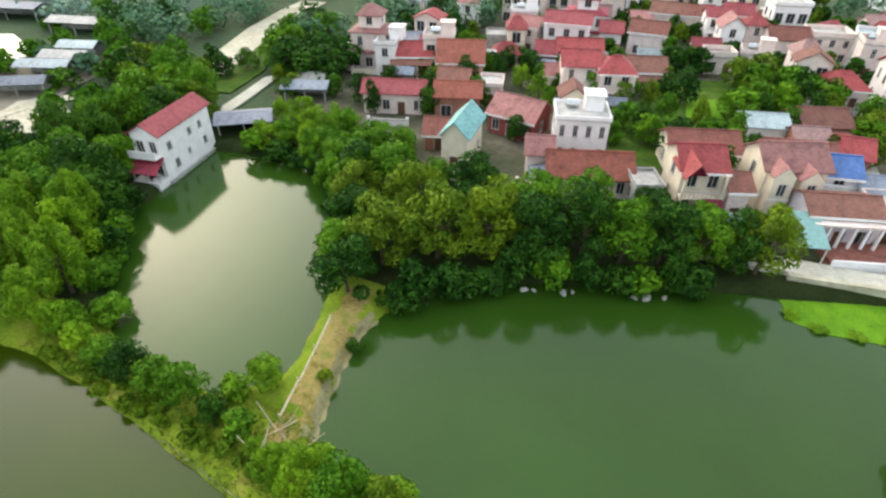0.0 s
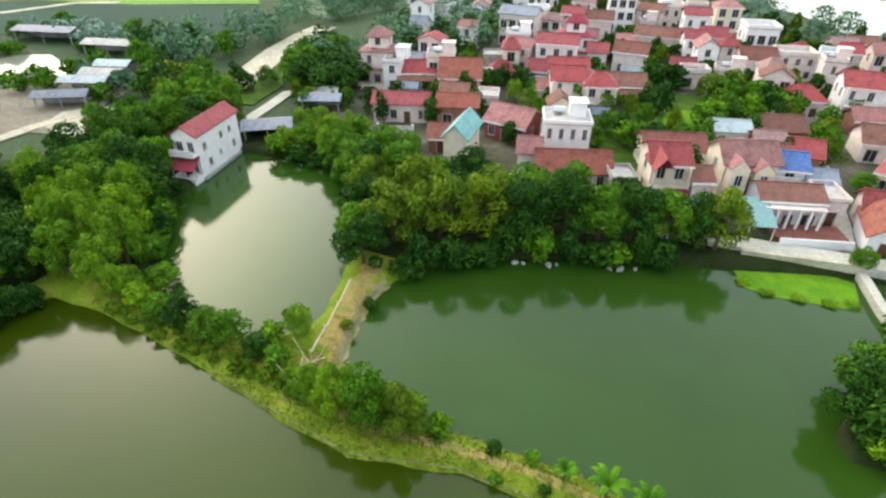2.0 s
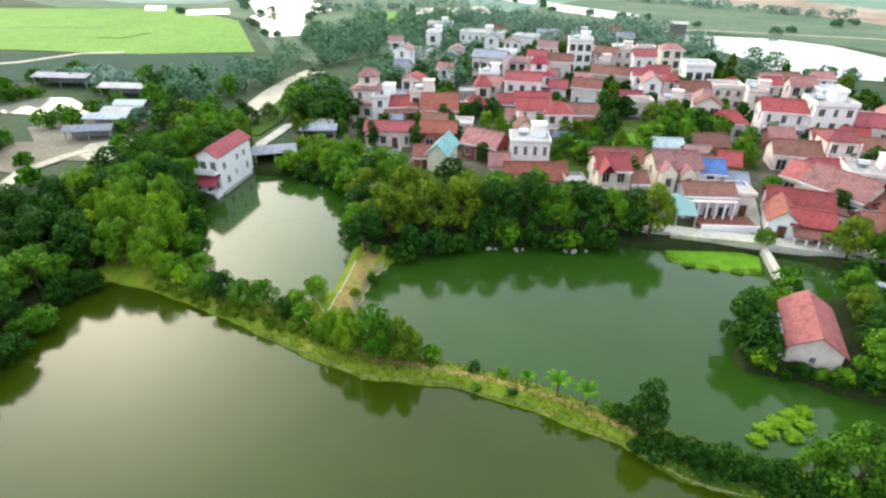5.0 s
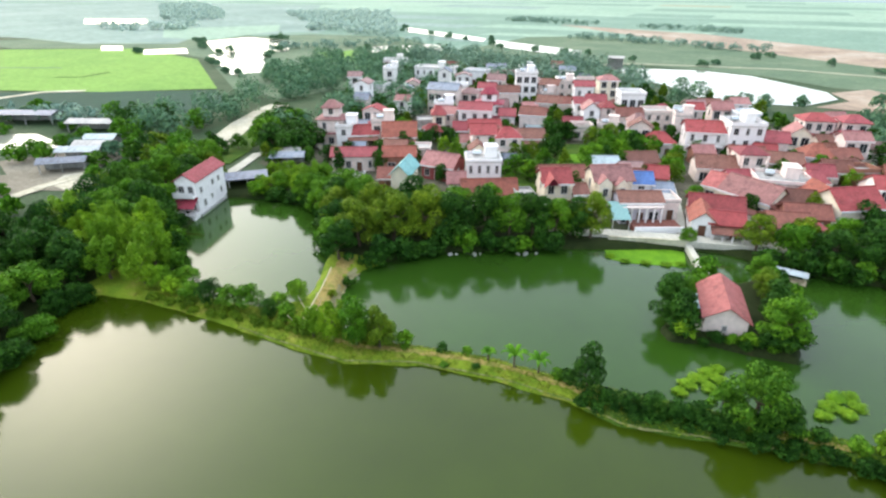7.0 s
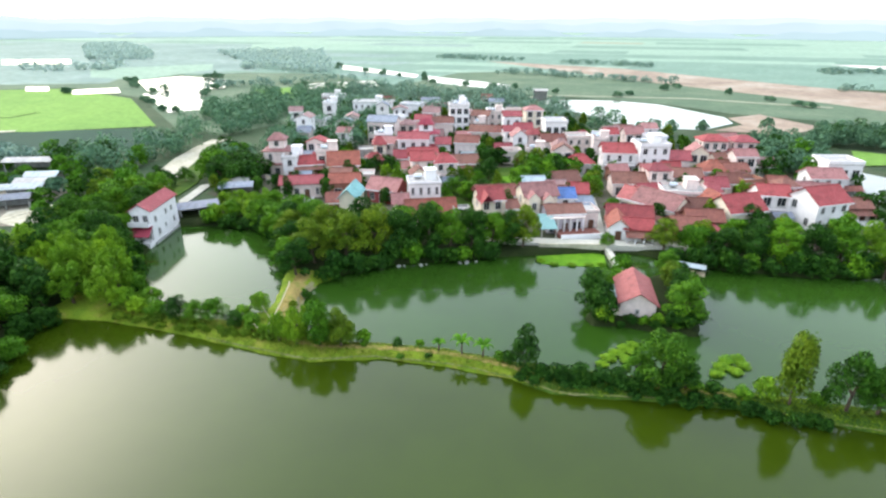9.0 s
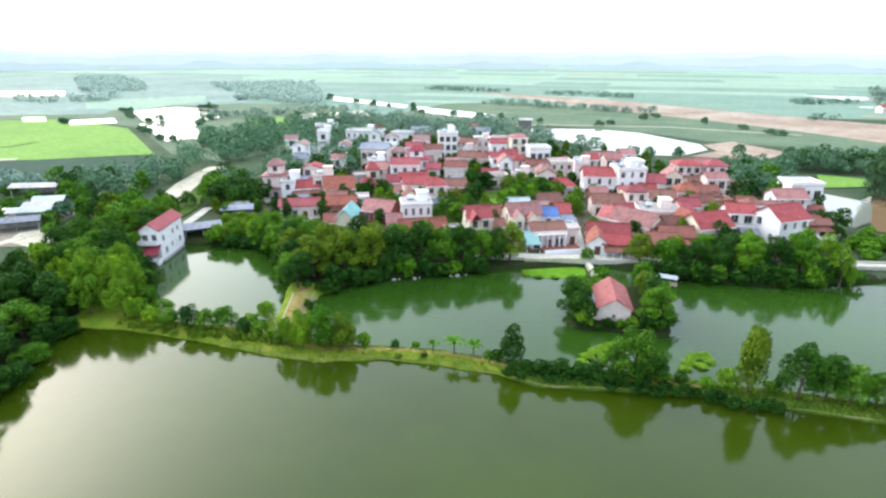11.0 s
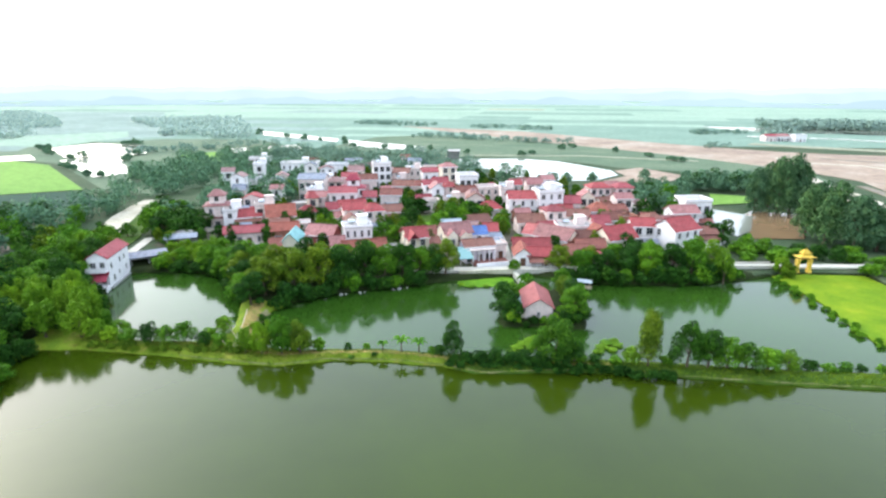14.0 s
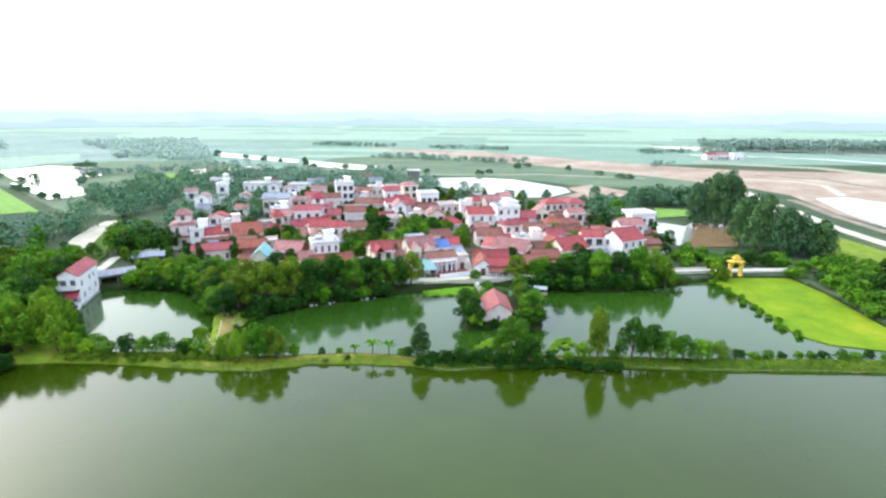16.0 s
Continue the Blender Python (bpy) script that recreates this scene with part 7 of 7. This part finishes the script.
tree(-95.5, 203.3, 6.0, 7.0, "dark")
tree(65.4, 158.2, 6.0, 6.0, "dark")
tree(60.7, 154.5, 6.0, 6.0, "dark")
tree(66.3, 174.6, 6.0, 6.0, "dark")
tree(66.6, 129.7, 5.0, 5.0, "light")
tree(61.2, 215.8, 7.0, 7.0, "dark")
tree(51.9, 196.8, 7.0, 7.0, "dark")
tree(64.8, 206.0, 8.0, 6.0, "mid")
tree(85.7, 235.3, 8.0, 9.0, "dark")
tree(96.2, 244.0, 8.0, 9.0, "dark")
tree(100.3, 235.6, 8.0, 9.0, "dark")
tree(107.6, 235.8, 8.0, 9.0, "dark")
tree(62.9, 143.7, 3.5, 5.0, "mid")
tree(66.7, 143.8, 3.5, 5.0, "mid")
for tx, ty, th in ((24.7, 240.7, 5), (29, 244, 6), (34.8, 243, 5.5), (46.3, 248, 5), (70.5, 256, 6), (8, 243, 6)):
    tree(tx, ty, th, th * 1.1, "far")
tree(9.3, 248.7, 9.0, 9.0, "far")
tree(14.5, 244.9, 9.0, 9.0, "far")

for (ax, ay), (bx, by) in zip(LANE, LANE[1:]):
    TREES_AT.extend([(ax + (bx - ax) * k / 3, ay + (by - ay) * k / 3) for k in range(3)])
# smaller houses packed between the others
infill_rng = random.Random(77)
VILLAGE = [(-72, 152), (-40, 150), (16, 148), (56, 150), (58, 182), (46, 208), (0, 226), (-42, 240), (-66, 210), (-76, 165)]
BACK = [(-88, 240), (-70, 212), (-42, 236), (0, 222), (30, 212), (34, 226), (10, 246), (-14, 262), (-50, 292), (-92, 290), (-112, 270)]
GARDEN = [(-27, 140), (-12, 141), (-6, 150), (-8, 158), (-3, 165), (4, 176), (-10, 182), (-22, 178), (-28, 160)]


def infill(zone, tries, most, roofs, walls, kinds, spread, storeys, words):
    """Small houses set wherever a zone of the village has room for one."""
    xs, ys = [p[0] for p in zone], [p[1] for p in zone]
    done = 0
    for _ in range(tries):
        hx, hy = infill_rng.uniform(min(xs), max(xs)), infill_rng.uniform(min(ys), max(ys))
        hw, hd = infill_rng.uniform(*spread), infill_rng.uniform(3.8, 5.4)
        if inside(zone, np.array([hx]), np.array([hy]))[0] < 0 or inside(GARDEN, np.array([hx]), np.array([hy]))[0] > 0:
            continue
        if any(math.hypot(hx - a, hy - b) < 0.66 * r + 0.40 * max(hw, hd) + 0.1 for a, b, r in HOUSES + [(tx, ty, 2.2) for tx, ty in TREES_AT]):
            continue
        floors, kind = infill_rng.choice(storeys), infill_rng.choice(kinds)
        high = 2.9 * floors + infill_rng.uniform(0, 0.6)
        rise = infill_rng.uniform(0.5, 0.9) if kind == "flat" else infill_rng.uniform(1.0, 1.8)
        roof = infill_rng.choice(("white", "concrete", "white")) if kind == "flat" else infill_rng.choice(roofs)
        house(hx, hy, infill_rng.uniform(4, 22), hw, hd, high, rise, kind, roof, infill_rng.choice(walls), floors,
              "%s-storey %s" % (("single", "two", "three")[floors - 1], words), balcony=floors > 1 and infill_rng.random() < 0.4, tank=kind == "flat" and infill_rng.random() < 0.5)
        done += 1
        if done >= most:
            break


infill([(-72, 150), (56, 150), (58, 178), (-74, 178)], 1500, 16,
       ("brick", "brown", "pink", "red", "plum", "brown", "faded"), ("pinkw", "cream", "pinkw", "brick"), ("gable", "gable", "hip", "gable", "flat"), (3.2, 5.2), (1, 1, 1), "plastered house packed among its neighbours")
# Roofs further back lean on the tiles that carry haze in their colour.
infill(VILLAGE, 2200, 38, ("faded", "brown", "pink", "faded", "plum", "red"), ("pinkw", "pinkw", "white", "pinkw"), ("gable", "gablefront", "hip", "gable", "flat"), (3.4, 5.6), (1, 1, 2, 2), "pinkish house packed at the back of the village")
infill(BACK, 1500, 26, ("faded", "faded", "slate", "pink", "brown"), ("white", "pinkw", "pinkw"), ("flat", "gable", "gable", "gablefront"), (3.8, 6.6), (1, 1, 2), "pale house among trees behind the village")
infill([(-98, 176), (-74, 172), (-46, 238), (-60, 262), (-104, 240)], 900, 9, ("faded", "slate", "pink"), ("white", "pinkw", "white"), ("flat", "gable", "gablefront"), (3.8, 5.6), (2, 2, 3), "pale house rising among the trees")
# garden trees between the houses
for _ in range(2500):
    gx, gy = infill_rng.uniform(-100, 60), infill_rng.uniform(137, 285)
    if math.hypot(gx + 16.4, gy - 163) < 6.5:
        continue
    if gy > 150 and max(inside(VILLAGE, np.array([gx]), np.array([gy]))[0], inside(BACK, np.array([gx]), np.array([gy]))[0]) < -4 or any(math.hypot(gx - a, gy - b) < 0.60 * r + 1.0 for a, b, r in HOUSES) or any(math.hypot(gx - a, gy - b) < 2.6 for a, b in TREES_AT):
        continue
    tree(gx, gy, infill_rng.uniform(3.4, 6.2), infill_rng.uniform(3.0, 5.0), infill_rng.choice(("mid", "dark", "deep", "dark", "olive")), 1.0)
    if len(TREES_AT) > 620:
        break


def yard_wall(x, y, rz, run, mat, label):
    """A low plastered yard wall with a coping and end posts."""
    ob = thing("yard_wall", pose(x, y, LAND - 0.05, 0, 0, rz), label, "wall", "yard walls")
    part("wall_face", boxes((-run / 2, -0.1, 0, run / 2, 0.1, 1.3)), M[mat], ob)
    part("coping", boxes((-run / 2, -0.15, 1.3, run / 2, 0.15, 1.4)), M["concrete"], ob)
    for sx in (-1, 1):
        part("post", boxes((sx * run / 2 - 0.2, -0.2, 0, sx * run / 2 + 0.2, 0.2, 1.7)), M[mat], ob)


# yard walls, lean-to sheds and roof tanks between the houses
clutter = random.Random(5)
placed = 0
for hx, hy, r in HOUSES[:]:
    if hy > 215 or placed > 44 or clutter.random() < 0.4:
        continue
    a = radians(clutter.uniform(10, 24))
    px, py = hx + math.sin(a) * (r + 2.4), hy - math.cos(a) * (r + 2.4)
    if any(math.hypot(px - b, py - c) < q + 0.8 for b, c, q in HOUSES) or inside(INNER_POND, np.array([px]), np.array([py]))[0] > -5 or any(math.hypot(px - b, py - c) < 2.0 for b, c in TREES_AT):
        continue
    placed += 1
    if placed % 3:
        yard_wall(px, py, math.degrees(a), clutter.uniform(3.5, 6.5), clutter.choice(("white", "pinkw", "cream", "brickw")), "low plastered yard wall with a concrete coping")
    else:
        shed(px, py, math.degrees(a), clutter.uniform(2.6, 4.2), 2.4, 2.1, clutter.choice(("r_brown", "r_slate", "r_brick", "r_steel")), "small open lean-to shed in a village yard")


def far_woods(name, polys, spacing, height, mat, seed, label, leaves_each=175):
    """Distant tree belts: many small crowns, too far off to tell apart."""
    rng = np.random.default_rng(seed)
    cs, ns = [], []
    for poly in polys:
        a = np.array(poly)
        lo, hi = a.min(0), a.max(0)
        n = int((hi - lo).prod() / spacing ** 2)
        x, y = rng.uniform(lo[0], hi[0], n), rng.uniform(lo[1], hi[1], n)
        ok = inside(poly, x, y) > 0
        for px, py in zip(x[ok], y[ok]):
            h = height * rng.uniform(0.6, 1.3)
            u = rng.normal(size=(leaves_each, 3))
            u[:, 2] += 0.5
            u /= np.linalg.norm(u, axis=1, keepdims=True)
            lump = 1 + 0.22 * np.sin(u[:, 0] * 5 + px) * np.sin(u[:, 1] * 5 + py)
            w = rng.uniform(0.4, 0.62)
            cs.append(u * lump[:, None] * [h * w, h * w, h * 0.42] * rng.uniform(0.8, 1.05, (leaves_each, 1)) + [px, py, 1 + h * 0.45])
            v = u + 0.3 * rng.normal(size=(leaves_each, 3))
            ns.append(v / np.linalg.norm(v, axis=1, keepdims=True))
    me = leaf_mesh(name, M[mat], np.concatenate(cs), np.concatenate(ns), height * (0.046 if leaves_each > 100 else 0.11), 0.9, rng)
    tagged(new(name, me), label, "woods", "", "stuff")


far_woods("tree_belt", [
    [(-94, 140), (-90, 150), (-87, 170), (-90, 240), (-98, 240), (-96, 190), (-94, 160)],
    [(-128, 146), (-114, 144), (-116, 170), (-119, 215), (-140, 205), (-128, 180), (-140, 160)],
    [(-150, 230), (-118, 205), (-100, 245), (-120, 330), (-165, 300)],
    [(-95, 180), (-70, 175), (-64, 215), (-80, 265), (-98, 262)]], 6.0, 7.5, "l_far", 21, "belts of haze-coloured green trees behind the village")
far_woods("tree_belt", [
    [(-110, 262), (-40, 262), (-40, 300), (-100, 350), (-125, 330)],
    [(-40, 240), (0, 235), (-5, 290), (-40, 340), (-60, 300)], ], 6.5, 7.5, "l_belt", 22, "belts of haze-coloured green trees behind the village")
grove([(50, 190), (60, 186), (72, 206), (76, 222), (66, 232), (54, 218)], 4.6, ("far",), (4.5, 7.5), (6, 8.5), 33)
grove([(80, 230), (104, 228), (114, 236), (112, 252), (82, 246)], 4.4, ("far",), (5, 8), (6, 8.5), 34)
# scrub and small trees round the western sheds
shed_rng = random.Random(83)
SHEDS = ((-144.5, 147.8, 8), (-125.1, 131.3, 5), (-128.5, 136.5, 5), (-123.9, 126.4, 5), (-119.6, 118.6, 5), (-170, 149, 10), (-123, 107, 8), (-152, 131, 13), (-112, 113, 4.5))
for _ in range(300):
    sx, sy = shed_rng.uniform(-190, -98), shed_rng.uniform(94, 166)
    if any(math.hypot(sx - a, sy - b) < r for a, b, r in SHEDS) or sy > 150 - 0.42 * (sx + 150) or sy < 112 + 0.55 * (-112 - sx) * 0.5 or any(math.hypot(sx - a, sy - b) < 3.6 for a, b in TREES_AT):
        continue
    tree(sx, sy, shed_rng.uniform(2.2, 4.6), shed_rng.uniform(4, 7), shed_rng.choice(("mid", "mid", "far", "deep")))
for sx, sy, sh in ((-106, 97, 3.6), (-117.5, 103, 2.6), (-108.5, 116.5, 3.4), (-119, 124, 3.0), (-106, 122, 3.4), (-112, 130, 4.2), (-104, 133, 4.6)):
    tree(sx, sy, sh, sh * 1.3, "deep" if sh > 4.0 else "mid")
# scattered trees along the banks of the far ponds
bank_rng = random.Random(61)
for line in (((-231, 294), (-176, 240), (-160, 252)), ((-216, 328), (-164, 260)), ((-290, 356), (-240, 304), (-200, 328)), ((-280, 394), (-232, 382)), ((-290, 300), (-262, 282)),
             ((-170, 364), (-152, 338)), ((-112, 442), (-94, 393), (-40, 358)), ((-210, 520), (-190, 476), (-112, 420)), ((20, 345), (60, 400), (110, 330)), ((-60, 380), (0, 350))):
    for (ax, ay), (bx, by) in zip(line, line[1:]):
        for k in range(int(math.hypot(bx - ax, by - ay) / 9)):
            if bank_rng.random() < 0.6:
                f = bank_rng.random()
                tree(ax + f * (bx - ax) + bank_rng.uniform(-2, 2), ay + f * (by - ay) + bank_rng.uniform(-2, 2), bank_rng.uniform(2.5, 5), bank_rng.uniform(4, 8), "far")
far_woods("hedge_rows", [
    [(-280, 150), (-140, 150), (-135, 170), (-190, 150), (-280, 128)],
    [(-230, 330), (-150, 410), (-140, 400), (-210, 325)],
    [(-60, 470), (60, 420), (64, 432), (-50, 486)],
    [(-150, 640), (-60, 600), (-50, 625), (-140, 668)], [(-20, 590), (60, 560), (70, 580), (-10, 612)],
    [(186, 523), (244, 540), (240, 560), (190, 552)], [(150, 405), (166, 398), (170, 410), (154, 418)]], 5.2, 4.6, "l_dist", 23, "far hedges and copses in haze-blue leaves across the plain", 36)
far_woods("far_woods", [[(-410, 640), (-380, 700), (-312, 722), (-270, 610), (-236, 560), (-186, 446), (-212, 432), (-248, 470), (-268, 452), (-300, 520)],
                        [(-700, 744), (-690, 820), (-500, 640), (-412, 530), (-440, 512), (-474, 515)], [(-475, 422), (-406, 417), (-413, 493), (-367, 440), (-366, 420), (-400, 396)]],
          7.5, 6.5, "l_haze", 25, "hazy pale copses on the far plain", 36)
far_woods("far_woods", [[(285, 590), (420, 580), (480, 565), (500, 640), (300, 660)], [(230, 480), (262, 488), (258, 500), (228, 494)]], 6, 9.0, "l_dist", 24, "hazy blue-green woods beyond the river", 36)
join_far_trees()
